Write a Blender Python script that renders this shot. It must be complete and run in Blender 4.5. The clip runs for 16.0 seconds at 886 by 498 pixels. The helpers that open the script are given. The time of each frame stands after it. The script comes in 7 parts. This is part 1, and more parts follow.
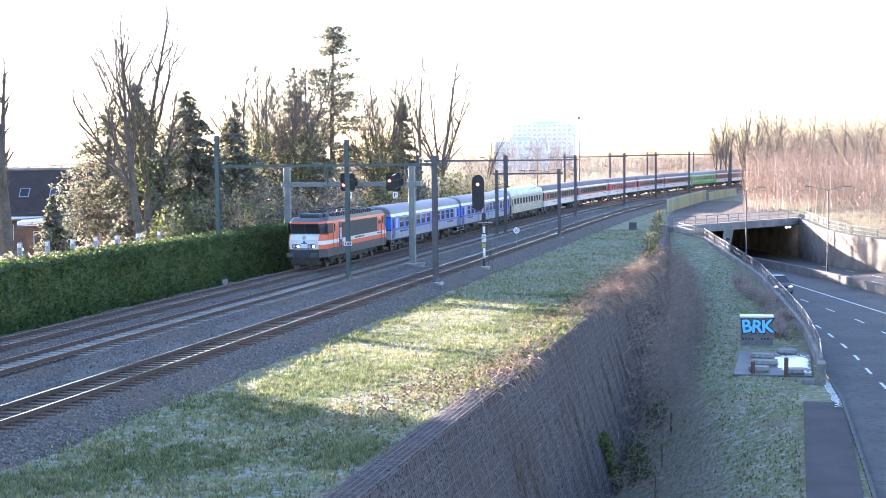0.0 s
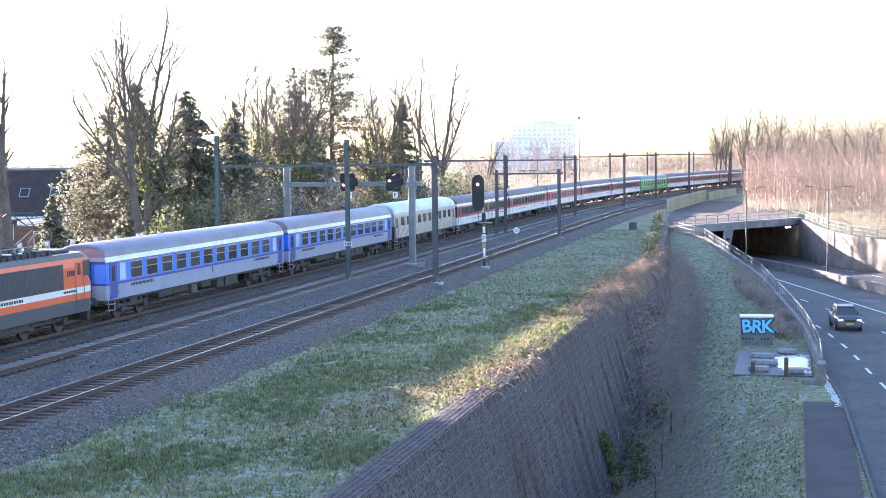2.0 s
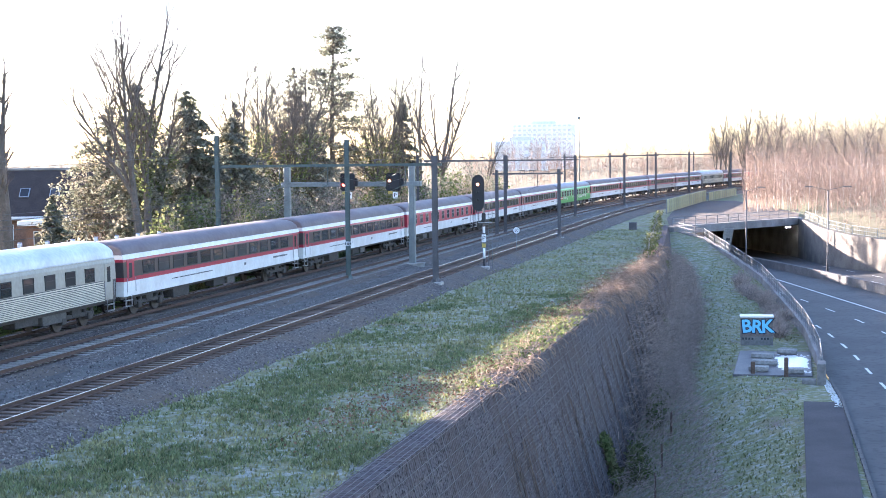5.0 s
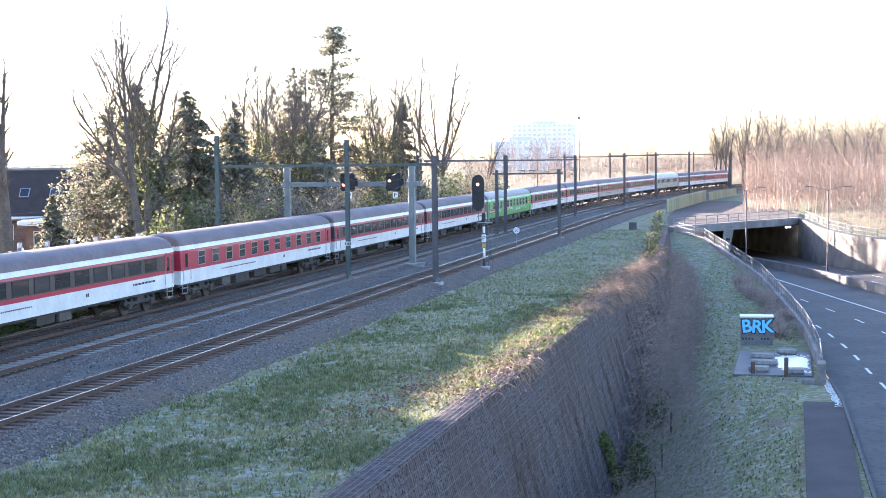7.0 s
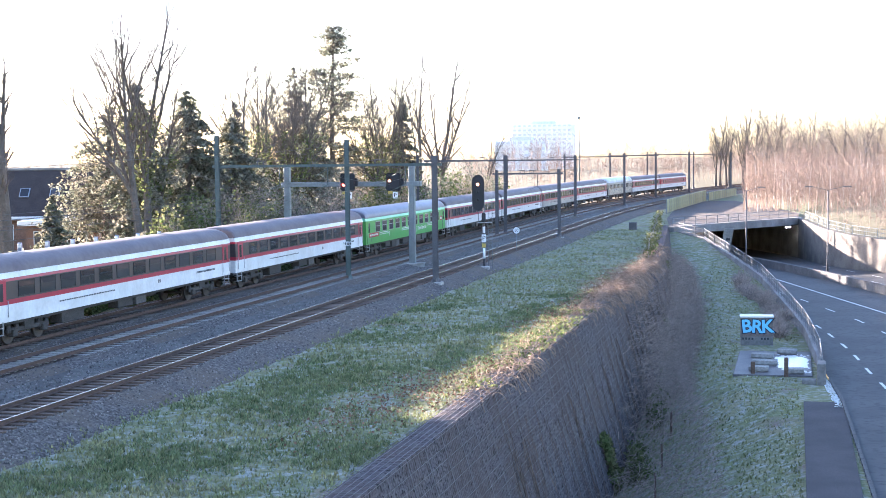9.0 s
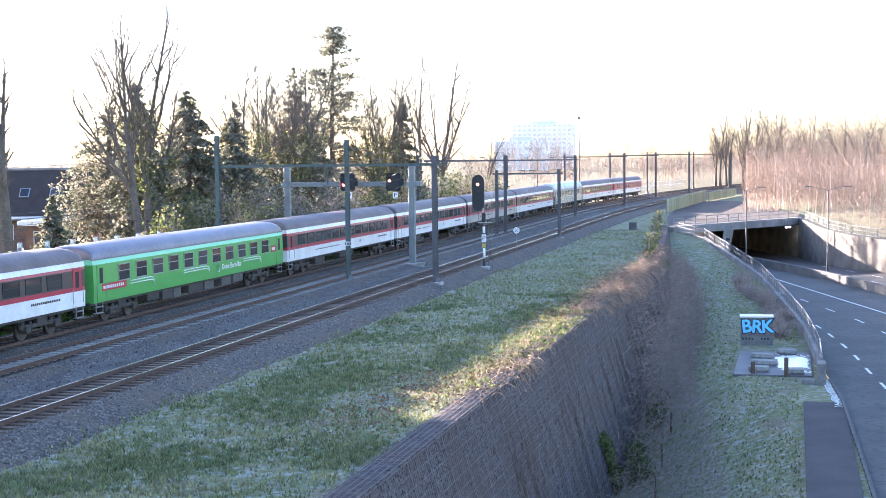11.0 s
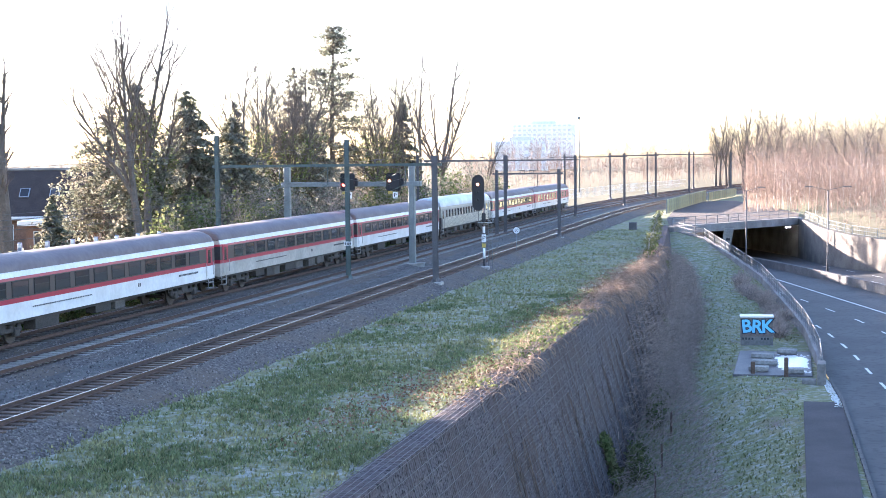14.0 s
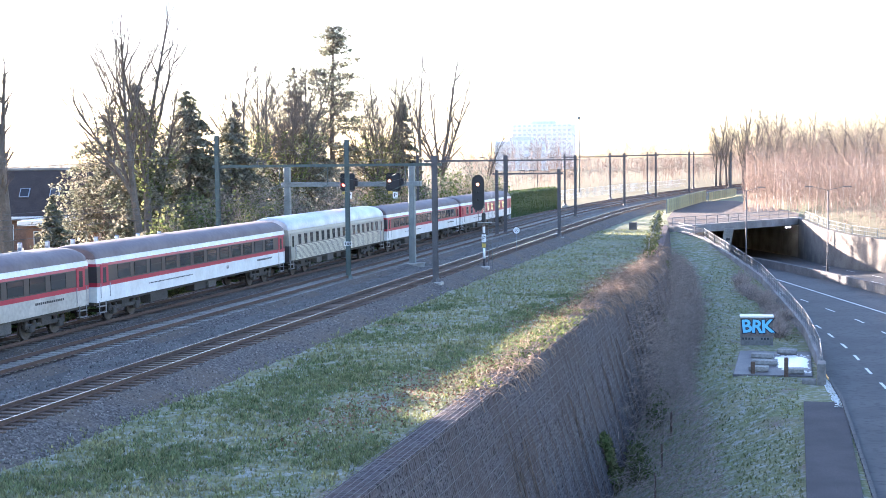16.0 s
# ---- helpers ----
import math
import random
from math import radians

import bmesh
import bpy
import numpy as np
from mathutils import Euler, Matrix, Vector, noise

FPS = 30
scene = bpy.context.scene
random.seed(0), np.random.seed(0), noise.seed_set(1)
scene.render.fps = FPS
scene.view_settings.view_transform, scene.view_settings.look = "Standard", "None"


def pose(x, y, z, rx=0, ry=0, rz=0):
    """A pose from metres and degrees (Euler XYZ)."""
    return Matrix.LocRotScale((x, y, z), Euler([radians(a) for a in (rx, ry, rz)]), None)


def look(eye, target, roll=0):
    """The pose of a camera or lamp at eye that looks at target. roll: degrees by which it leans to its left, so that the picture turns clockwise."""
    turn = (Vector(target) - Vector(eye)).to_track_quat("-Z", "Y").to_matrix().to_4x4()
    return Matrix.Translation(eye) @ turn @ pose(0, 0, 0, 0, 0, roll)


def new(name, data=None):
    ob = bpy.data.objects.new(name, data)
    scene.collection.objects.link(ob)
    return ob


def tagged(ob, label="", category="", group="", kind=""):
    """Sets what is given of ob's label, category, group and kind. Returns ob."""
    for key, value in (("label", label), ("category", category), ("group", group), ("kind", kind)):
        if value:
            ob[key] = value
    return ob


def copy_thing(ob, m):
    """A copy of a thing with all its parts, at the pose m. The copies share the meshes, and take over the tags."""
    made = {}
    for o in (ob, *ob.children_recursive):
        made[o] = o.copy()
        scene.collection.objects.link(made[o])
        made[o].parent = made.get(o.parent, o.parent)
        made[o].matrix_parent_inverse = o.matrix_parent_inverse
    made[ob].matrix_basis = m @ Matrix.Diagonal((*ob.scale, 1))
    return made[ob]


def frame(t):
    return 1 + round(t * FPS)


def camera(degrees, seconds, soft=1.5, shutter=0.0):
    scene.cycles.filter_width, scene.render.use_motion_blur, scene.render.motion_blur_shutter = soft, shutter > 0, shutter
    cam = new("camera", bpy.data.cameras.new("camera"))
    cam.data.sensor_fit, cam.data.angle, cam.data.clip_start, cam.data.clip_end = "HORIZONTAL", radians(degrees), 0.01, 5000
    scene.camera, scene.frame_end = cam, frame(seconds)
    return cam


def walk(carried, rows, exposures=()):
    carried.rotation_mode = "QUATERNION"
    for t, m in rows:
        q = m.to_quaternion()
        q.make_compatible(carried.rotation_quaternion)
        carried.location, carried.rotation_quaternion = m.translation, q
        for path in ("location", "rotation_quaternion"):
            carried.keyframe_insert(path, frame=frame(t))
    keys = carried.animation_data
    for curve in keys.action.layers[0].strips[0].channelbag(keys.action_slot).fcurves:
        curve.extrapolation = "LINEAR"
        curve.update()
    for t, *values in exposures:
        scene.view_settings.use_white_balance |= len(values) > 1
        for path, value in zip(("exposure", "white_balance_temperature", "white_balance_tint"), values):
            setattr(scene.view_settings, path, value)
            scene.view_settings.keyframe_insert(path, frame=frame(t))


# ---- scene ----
# World: x across the railway from the axis of the far track, y along the straight railway, z above the rails.
EYE = Vector((33.88, 0.0, 8.095))
YAW, PITCH = 0.24625, 0.06559
AIM = Vector((-math.sin(YAW) * math.cos(PITCH), math.cos(YAW) * math.cos(PITCH), -math.sin(PITCH)))
cam = camera(35.06, 16.0, soft=0.7)
VIEW = look(EYE, EYE + 100 * AIM, -0.673)
walk(cam, [(0, VIEW), (16, VIEW)], [(0, 3.38, 5560, 23), (16, 3.38, 5560, 23)])

# ---- light: low winter sun from beyond the far side of the railway ----
SUN_AZ, SUN_EL = math.atan2(-0.885, 0.465), radians(11.8)
SUN_DIR = Vector((math.sin(SUN_AZ) * math.cos(SUN_EL), math.cos(SUN_AZ) * math.cos(SUN_EL), math.sin(SUN_EL)))
world = bpy.data.worlds.new("sky")
scene.world = world
world.use_nodes = True
wn = world.node_tree
sky = wn.nodes.new("ShaderNodeTexSky")
sky.sky_type = "NISHITA"
sky.sun_disc = False
sky.sun_elevation, sky.sun_rotation = SUN_EL, SUN_AZ
sky.air_density, sky.dust_density, sky.ozone_density = 1.0, 0.8, 1.35
wn.nodes["Background"].inputs["Strength"].default_value = 0.075
wn.links.new(sky.outputs[0], wn.nodes["Background"].inputs[0])
sun_data = bpy.data.lights.new("sun", "SUN")
sun_data.energy, sun_data.angle, sun_data.color = 5.0, radians(0.6), (1.0, 0.82, 0.58)
sun_ob = new("sun", sun_data)
sun_ob.matrix_world = look(SUN_DIR * 100, (0, 0, 0))


# ---- materials ----
def mat(name, base, rough=0.8, metal=0.0, var=0.25, scale=3.0, fine=40.0, bump=0.15, second=None, island=0.0, obj=0.0, spec=0.5, stretch=None, thin=0.0):
    """Base colour varied at two scales, with fine relief. island, obj: extra change from piece to piece."""
    m = bpy.data.materials.new(name)
    m.use_nodes = True
    nt = m.node_tree
    b = nt.nodes["Principled BSDF"]
    b.inputs["Roughness"].default_value, b.inputs["Metallic"].default_value = rough, metal
    b.inputs["Specular IOR Level"].default_value = spec
    geo = nt.nodes.new("ShaderNodeNewGeometry")
    tc = nt.nodes.new("ShaderNodeTexCoord")
    co = tc.outputs["Object"]
    if stretch:
        mp = nt.nodes.new("ShaderNodeMapping")
        mp.inputs["Scale"].default_value = stretch
        nt.links.new(co, mp.inputs[0])
        co = mp.outputs[0]
    def tex(s, d=4.0):
        n = nt.nodes.new("ShaderNodeTexNoise")
        n.inputs["Scale"].default_value, n.inputs["Detail"].default_value = s, d
        nt.links.new(co, n.inputs["Vector"])
        return n.outputs["Fac"]
    big, small = tex(scale), tex(fine, 2.0)
    c1 = base
    c2 = second or tuple(c * 0.55 for c in base)
    ramp = nt.nodes.new("ShaderNodeValToRGB")
    ramp.color_ramp.elements[0].position, ramp.color_ramp.elements[1].position = 0.36, 0.64
    ramp.color_ramp.elements[0].color, ramp.color_ramp.elements[1].color = (*c2, 1), (*c1, 1)
    nt.links.new(big, ramp.inputs[0])
    mix = nt.nodes.new("ShaderNodeMixRGB")
    mix.inputs[0].default_value = 1.0 if second else min(1, var * 2)
    mix.inputs[1].default_value = (*c1, 1)
    nt.links.new(ramp.outputs[0], mix.inputs[2])
    hsv = nt.nodes.new("ShaderNodeHueSaturation")
    nt.links.new(mix.outputs[0], hsv.inputs["Color"])
    mr = nt.nodes.new("ShaderNodeMapRange")
    mr.inputs[1].default_value, mr.inputs[2].default_value = 0.3, 0.7
    mr.inputs[3].default_value, mr.inputs[4].default_value = 1 - var, 1 + var
    nt.links.new(small, mr.inputs[0])
    val = mr.outputs[0]
    if island or obj:
        src = geo.outputs["Random Per Island"] if island else nt.nodes.new("ShaderNodeObjectInfo").outputs["Random"]
        m2 = nt.nodes.new("ShaderNodeMapRange")
        m2.inputs[3].default_value, m2.inputs[4].default_value = 1 - (island or obj), 1 + (island or obj)
        nt.links.new(src, m2.inputs[0])
        mu = nt.nodes.new("ShaderNodeMath")
        mu.operation = "MULTIPLY"
        nt.links.new(val, mu.inputs[0])
        nt.links.new(m2.outputs[0], mu.inputs[1])
        val = mu.outputs[0]
    nt.links.new(val, hsv.inputs["Value"])
    nt.links.new(hsv.outputs[0], b.inputs["Base Color"])
    if bump:
        bp = nt.nodes.new("ShaderNodeBump")
        bp.inputs["Strength"].default_value, bp.inputs["Distance"].default_value = bump, 0.02
        nt.links.new(small, bp.inputs["Height"])
        nt.links.new(bp.outputs[0], b.inputs["Normal"])
    if thin:
        tr, ms = nt.nodes.new("ShaderNodeBsdfTranslucent"), nt.nodes.new("ShaderNodeMixShader")
        ms.inputs[0].default_value = thin
        nt.links.new(hsv.outputs[0], tr.inputs["Color"])
        nt.links.new(b.outputs[0], ms.inputs[1])
        nt.links.new(tr.outputs[0], ms.inputs[2])
        nt.links.new(ms.outputs[0], nt.nodes["Material Output"].inputs["Surface"])
    return m


def glow(name, col, strength):
    m = bpy.data.materials.new(name)
    m.use_nodes = True
    b = m.node_tree.nodes["Principled BSDF"]
    b.inputs["Base Color"].default_value = (*col, 1)
    b.inputs["Emission Color"].default_value = (*col, 1)
    b.inputs["Emission Strength"].default_value = strength
    return m


def layered(name, cols, scales, rough=0.9, bump=0.5, fine=12.0, dist=0.05):
    """Ground cover: first colour, then further colours that show through noise of their own scale."""
    m = bpy.data.materials.new(name)
    m.use_nodes = True
    nt = m.node_tree
    b = nt.nodes["Principled BSDF"]
    b.inputs["Roughness"].default_value = rough
    b.inputs["Specular IOR Level"].default_value = 0.2
    geo = nt.nodes.new("ShaderNodeNewGeometry")
    last = None
    for i, col in enumerate(cols):
        if i == 0:
            rgb = nt.nodes.new("ShaderNodeRGB")
            rgb.outputs[0].default_value = (*col, 1)
            last = rgb.outputs[0]
            continue
        sc, lo, hi = scales[i - 1]
        n = nt.nodes.new("ShaderNodeTexNoise")
        n.inputs["Scale"].default_value, n.inputs["Detail"].default_value = sc, 6.0
        mp = nt.nodes.new("ShaderNodeMapping")
        mp.inputs["Location"].default_value = (13.7 * i, 5.1 * i, 0)
        nt.links.new(geo.outputs["Position"], mp.inputs[0])
        nt.links.new(mp.outputs[0], n.inputs["Vector"])
        mr = nt.nodes.new("ShaderNodeMapRange")
        mr.inputs[1].default_value, mr.inputs[2].default_value = lo, hi
        nt.links.new(n.outputs["Fac"], mr.inputs[0])
        mix = nt.nodes.new("ShaderNodeMixRGB")
        nt.links.new(mr.outputs[0], mix.inputs[0])
        nt.links.new(last, mix.inputs[1])
        mix.inputs[2].default_value = (*col, 1)
        last = mix.outputs[0]
    nt.links.new(last, b.inputs["Base Color"])
    n = nt.nodes.new("ShaderNodeTexNoise")
    n.inputs["Scale"].default_value, n.inputs["Detail"].default_value = fine, 5.0
    nt.links.new(geo.outputs["Position"], n.inputs["Vector"])
    bp = nt.nodes.new("ShaderNodeBump")
    bp.inputs["Strength"].default_value, bp.inputs["Distance"].default_value = bump, dist
    nt.links.new(n.outputs["Fac"], bp.inputs["Height"])
    nt.links.new(bp.outputs[0], b.inputs["Normal"])
    return m


M = {}
M["grass"] = layered("frosted_grass", [(0.19, 0.205, 0.10), (0.255, 0.24, 0.135), (0.33, 0.335, 0.29), (0.21, 0.165, 0.135), (0.15, 0.17, 0.08)],
                     [(0.3, 0.42, 0.62), (2.0, 0.47, 0.64), (0.4, 0.58, 0.72), (3.5, 0.48, 0.66)], bump=1.0, fine=7.0, dist=0.2)
M["ground"] = layered("winter_ground", [(0.14, 0.125, 0.075), (0.17, 0.15, 0.09), (0.24, 0.21, 0.14)], [(0.2, 0.4, 0.6), (1.5, 0.5, 0.7)], bump=0.6)
M["ballast"] = layered("ballast", [(0.098, 0.085, 0.078), (0.185, 0.165, 0.15), (0.045, 0.038, 0.033), (0.14, 0.11, 0.085)], [(7.0, 0.45, 0.62), (9.0, 0.52, 0.66), (0.25, 0.45, 0.65)], bump=1.0, fine=11.0, dist=0.08)
M["rail_side_ballast"] = layered("dark_brown_ballast", [(0.075, 0.052, 0.043), (0.12, 0.09, 0.075), (0.03, 0.024, 0.02)], [(7.0, 0.45, 0.62), (9.0, 0.52, 0.66)], bump=1.0, fine=11.0, dist=0.08)
M["dust"] = layered("trodden_grit", [(0.15, 0.14, 0.125), (0.10, 0.09, 0.08), (0.07, 0.068, 0.055)], [(0.6, 0.45, 0.65), (6.0, 0.5, 0.7)], bump=0.5, fine=14.0, dist=0.04)
M["asphalt"] = layered("asphalt", [(0.062, 0.062, 0.064), (0.08, 0.08, 0.082), (0.045, 0.045, 0.047)], [(0.25, 0.4, 0.6), (3.0, 0.5, 0.7)], rough=0.75, bump=0.15, fine=60.0, dist=0.01)
M["concrete"] = mat("concrete", (0.34, 0.32, 0.29), 0.85, var=0.2, scale=0.6, fine=9, second=(0.2, 0.19, 0.17))
# Darker grey concrete for the parapet, deck edge, utility box and pillar.
M["dark_concrete"] = mat("dark_grey_concrete", (0.21, 0.205, 0.20), 0.9, var=0.2, scale=0.5, fine=6, second=(0.13, 0.125, 0.12))
M["sleeper"] = mat("concrete_sleeper", (0.30, 0.28, 0.25), 0.85, var=0.2, scale=2, fine=20, obj=0.15)
M["old_sleeper"] = mat("brown_stained_concrete_sleeper", (0.17, 0.145, 0.125), 0.9, var=0.2, scale=2, fine=20, obj=0.15)
M["wood_sleeper"] = mat("tarred_timber", (0.13, 0.085, 0.06), 0.85, var=0.3, scale=2, fine=25, obj=0.25)
M["rail"] = mat("rusty_rail_side", (0.10, 0.06, 0.045), 0.75, 0.2, var=0.3, scale=4, fine=40)
M["rail_top"] = mat("polished_rail_head", (0.62, 0.60, 0.58), 0.22, 1.0, var=0.08, scale=3, fine=30, bump=0.02)
M["rail_dull"] = mat("worn_rail_head", (0.20, 0.165, 0.15), 0.5, 0.7, var=0.2, scale=3, fine=30, bump=0.02)
M["galv"] = mat("weathered_galvanised_steel", (0.23, 0.25, 0.25), 0.55, 0.55, var=0.2, scale=1.5, fine=25)
M["green_steel"] = mat("green_grey_painted_steel", (0.085, 0.115, 0.11), 0.55, 0.1, var=0.2, scale=1.5, fine=20)
M["dark_steel"] = mat("brown_grey_steel", (0.12, 0.115, 0.12), 0.6, 0.4, var=0.25, scale=1.5, fine=20)
M["black"] = mat("matt_black_panel", (0.02, 0.02, 0.022), 0.6, var=0.2)
M["white"] = mat("white_enamel", (0.78, 0.78, 0.76), 0.45, var=0.06)
M["lettering"] = mat("black_lettering", (0.03, 0.03, 0.035), 0.6, var=0.1)
M["hedge"] = mat("hedge_leaves", (0.06, 0.10, 0.03), 0.6, var=0.35, scale=1.2, fine=10, island=0.55, second=(0.10, 0.125, 0.04), spec=0.3, thin=0.25)
M["gabion"] = layered("gabion_stone", [(0.10, 0.083, 0.085), (0.165, 0.14, 0.143), (0.028, 0.023, 0.023), (0.095, 0.07, 0.062)], [(8.0, 0.45, 0.6), (10.0, 0.5, 0.62), (0.3, 0.45, 0.7)], bump=1.0, fine=9.0, dist=0.08)
M["bark"] = mat("bark", (0.125, 0.102, 0.085), 0.9, var=0.3, scale=2, fine=14, second=(0.085, 0.073, 0.06))
M["twig"] = mat("twig_bark", (0.24, 0.18, 0.14), 0.85, var=0.3, scale=2, fine=14)
# Needle colours are lightened to stand in for haze over the trees.
M["needle"] = mat("conifer_needles", (0.165, 0.178, 0.125), 0.85, var=0.35, scale=0.6, fine=8, island=0.5, second=(0.235, 0.21, 0.16), spec=0.05, thin=0.42)
M["ivy"] = mat("ivy_leaves", (0.085, 0.115, 0.04), 0.8, var=0.35, scale=0.8, fine=8, island=0.5, second=(0.17, 0.165, 0.08), spec=0.1, thin=0.4)
M["red_twig"] = mat("reddish_twigs", (0.29, 0.20, 0.15), 0.85, var=0.3, scale=0.3, fine=5, island=0.45)
M["birch"] = mat("pale_birch_bark", (0.48, 0.44, 0.39), 0.8, var=0.2, scale=2, fine=9)
M["wire"] = mat("dull_gabion_wire", (0.185, 0.17, 0.17), 0.6, 0.3, var=0.2)
M["litter"] = mat("dead_brown_leaves", (0.24, 0.13, 0.075), 0.9, var=0.3, scale=1, fine=8, island=0.5)
M["bramble"] = mat("dry_bramble_stems", (0.33, 0.225, 0.155), 0.85, var=0.3, scale=1, fine=8, island=0.4)
M["climber"] = mat("dark_climber_bark", (0.12, 0.085, 0.065), 0.9, var=0.3, scale=1, fine=8, island=0.4)
M["dead_twig"] = mat("grey_brown_stems", (0.36, 0.285, 0.24), 0.9, var=0.3, scale=1, fine=8, island=0.4)


# ---- building blocks ----
def part(name, bm, material, parent=None, label="", smooth=False):
    me = bpy.data.meshes.new(name)
    bm.to_mesh(me)
    bm.free()
    for m_ in (material if isinstance(material, (list, tuple)) else [material]):
        me.materials.append(m_)
    if smooth:
        for p in me.polygons:
            p.use_smooth = True
    ob = new(name, me)
    ob.parent = parent
    if label:
        ob["label"] = label
    return ob


def thing(name, label, category, group="", kind="", at=None):
    return tagged(new(name), label, category, group, kind) if at is None else place(tagged(new(name), label, category, group, kind), at)


def place(ob, m):
    ob.matrix_basis = m
    return ob


def box(bm, x0, x1, y0, y1, z0, z1, mi=0, bevel=0.0):
    r = bmesh.ops.create_cube(bm, size=1.0, matrix=Matrix.Translation(((x0 + x1) / 2, (y0 + y1) / 2, (z0 + z1) / 2)) @ Matrix.Diagonal((x1 - x0, y1 - y0, z1 - z0, 1)))
    vs = r["verts"]
    fs = {f for v in vs for f in v.link_faces}
    for f in fs:
        f.material_index = mi
    if bevel:
        es = {e for f in fs for e in f.edges}
        out = bmesh.ops.bevel(bm, geom=list(es), offset=bevel, segments=1, affect="EDGES")
        for f in out["faces"]:
            f.material_index = mi
    return vs


def tube(bm, pts, radii, n=6, mi=0, cap=True):
    """A round bar along pts; radii one number or one for each point."""
    pts = [Vector(p) for p in pts]
    if not isinstance(radii, (list, tuple)):
        radii = [radii] * len(pts)
    rings = []
    for i, p in enumerate(pts):
        d = (pts[min(i + 1, len(pts) - 1)] - pts[max(i - 1, 0)]).normalized()
        a = d.orthogonal().normalized() if abs(d.z) > 0.99 else d.cross(Vector((0, 0, 1))).normalized()
        b = d.cross(a)
        rings.append([bm.verts.new(p + radii[i] * (math.cos(k * math.tau / n) * a + math.sin(k * math.tau / n) * b)) for k in range(n)])
    for r0, r1 in zip(rings, rings[1:]):
        for k in range(n):
            f = bm.faces.new((r0[k], r0[(k + 1) % n], r1[(k + 1) % n], r1[k]))
            f.material_index = mi
            f.smooth = True
    if cap:
        for r in (rings[0][::-1], rings[-1]):
            try:
                bm.faces.new(r).material_index = mi
            except ValueError:
                pass


def hbeam(bm, p, w, d, h, t=0.02, mi=0):
    """An upright H-section at p."""
    x, y, z = p
    a, b, c, e = w / 2, d / 2, t / 2, d / 2 - t
    ring = [(-a, -b), (a, -b), (a, -e), (c, -e), (c, e), (a, e), (a, b), (-a, b), (-a, e), (-c, e), (-c, -e), (-a, -e)]
    lo = [bm.verts.new((x + p, y + q, z)) for p, q in ring]
    hi = [bm.verts.new((x + p, y + q, z + h)) for p, q in ring]
    for k in range(12):
        bm.faces.new((lo[k], lo[(k + 1) % 12], hi[(k + 1) % 12], hi[k])).material_index = mi
    bm.faces.new(hi)
    bm.faces.new(lo[::-1])


# ---- the railway's line: straight, then a gentle curve ----
S1, CURV = 176.87, 0.001044
TRACKS = (0.0, 3.387, 8.974)
TRACK_Z = (0.2, 0.07, 0.0)  # the far tracks lie a little higher


def line(s, off=0.0):
    """The point off metres to the side at s metres along, and the heading."""
    if s <= S1:
        return off, s, 0.0
    a = (s - S1) * CURV
    return (1 - math.cos(a)) / CURV + off * math.cos(a), S1 + math.sin(a) / CURV - off * math.sin(a), a


def interp(x, pts):
    for (a, b), (c, d) in zip(pts, pts[1:]):
        if x <= c:
            return b + (d - b) * max(0.0, (x - a) / (c - a))
    return pts[-1][1]


def loft(name, stations, profile, material, parent=None, smooth=False):
    """A sheet or bar that follows the line: profile is a list of (off, z, material index)."""
    verts, faces, mis = [], [], []
    for s in stations:
        for off, z, _ in profile:
            x, y, _h = line(s, off)
            verts.append((x, y, z))
    n = len(profile)
    for i in range(len(stations) - 1):
        for k in range(n - 1):
            faces.append((i * n + k, i * n + k + 1, (i + 1) * n + k + 1, (i + 1) * n + k))
            mis.append(profile[k][2])
    me = bpy.data.meshes.new(name)
    me.from_pydata(verts, [], faces)
    for m_ in (material if isinstance(material, (list, tuple)) else [material]):
        me.materials.append(m_)
    for p, k in zip(me.polygons, mis):
        p.material_index = k
        p.use_smooth = smooth
    ob = new(name, me)
    ob.parent = parent
    return ob


def spread(a, b, step):
    n = max(1, round((b - a) / step))
    return [a + (b - a) * i / n for i in range(n + 1)]


def rods(name, segs, material, parent=None, n=4):
    """Many straight tapered bars, each (start, end, radius, radius), as one mesh."""
    verts, faces = [], []
    cs = [(math.cos(k * math.tau / n), math.sin(k * math.tau / n)) for k in range(n)]
    for p, q, r0, r1 in segs:
        d = q - p
        if d.length < 1e-5:
            continue
        a = d.orthogonal().normalized()
        b = d.normalized().cross(a)
        i0 = len(verts)
        verts += [p + r0 * (c * a + s * b) for c, s in cs]
        verts += [q + r1 * (c * a + s * b) for c, s in cs]
        for k in range(n if n > 2 else 1):
            faces.append((i0 + k, i0 + (k + 1) % n, i0 + n + (k + 1) % n, i0 + n + k))
    me = bpy.data.meshes.new(name)
    me.from_pydata(verts, [], faces)
    me.materials.append(material)
    ob = new(name, me)
    ob.parent = parent
    return ob


def leaves(name, pts, size, material, parent=None, flat=0.0, rnd=random):
    """Small folded leaf clumps at the given places, as one mesh."""
    verts, faces = [], []
    for p in pts:
        p = Vector(p)
        s = size * rnd.uniform(0.6, 1.3)
        a = Vector((rnd.uniform(-1, 1), rnd.uniform(-1, 1), rnd.uniform(-1, 1) * (1 - flat))).normalized() * s
        b = a.orthogonal().normalized() * s * rnd.uniform(0.5, 0.9)
        if rnd.random() < 0.5:
            b = a.cross(b).normalized() * b.length
        c = a.cross(b).normalized() * s * 0.25
        i = len(verts)
        verts += [p - a, p - b + c, p + a, p + b + c]
        faces += [(i, i + 1, i + 2), (i, i + 2, i + 3)]
    me = bpy.data.meshes.new(name)
    me.from_pydata(verts, [], faces)
    me.materials.append(material)
    ob = new(name, me)
    ob.parent = parent
    return ob


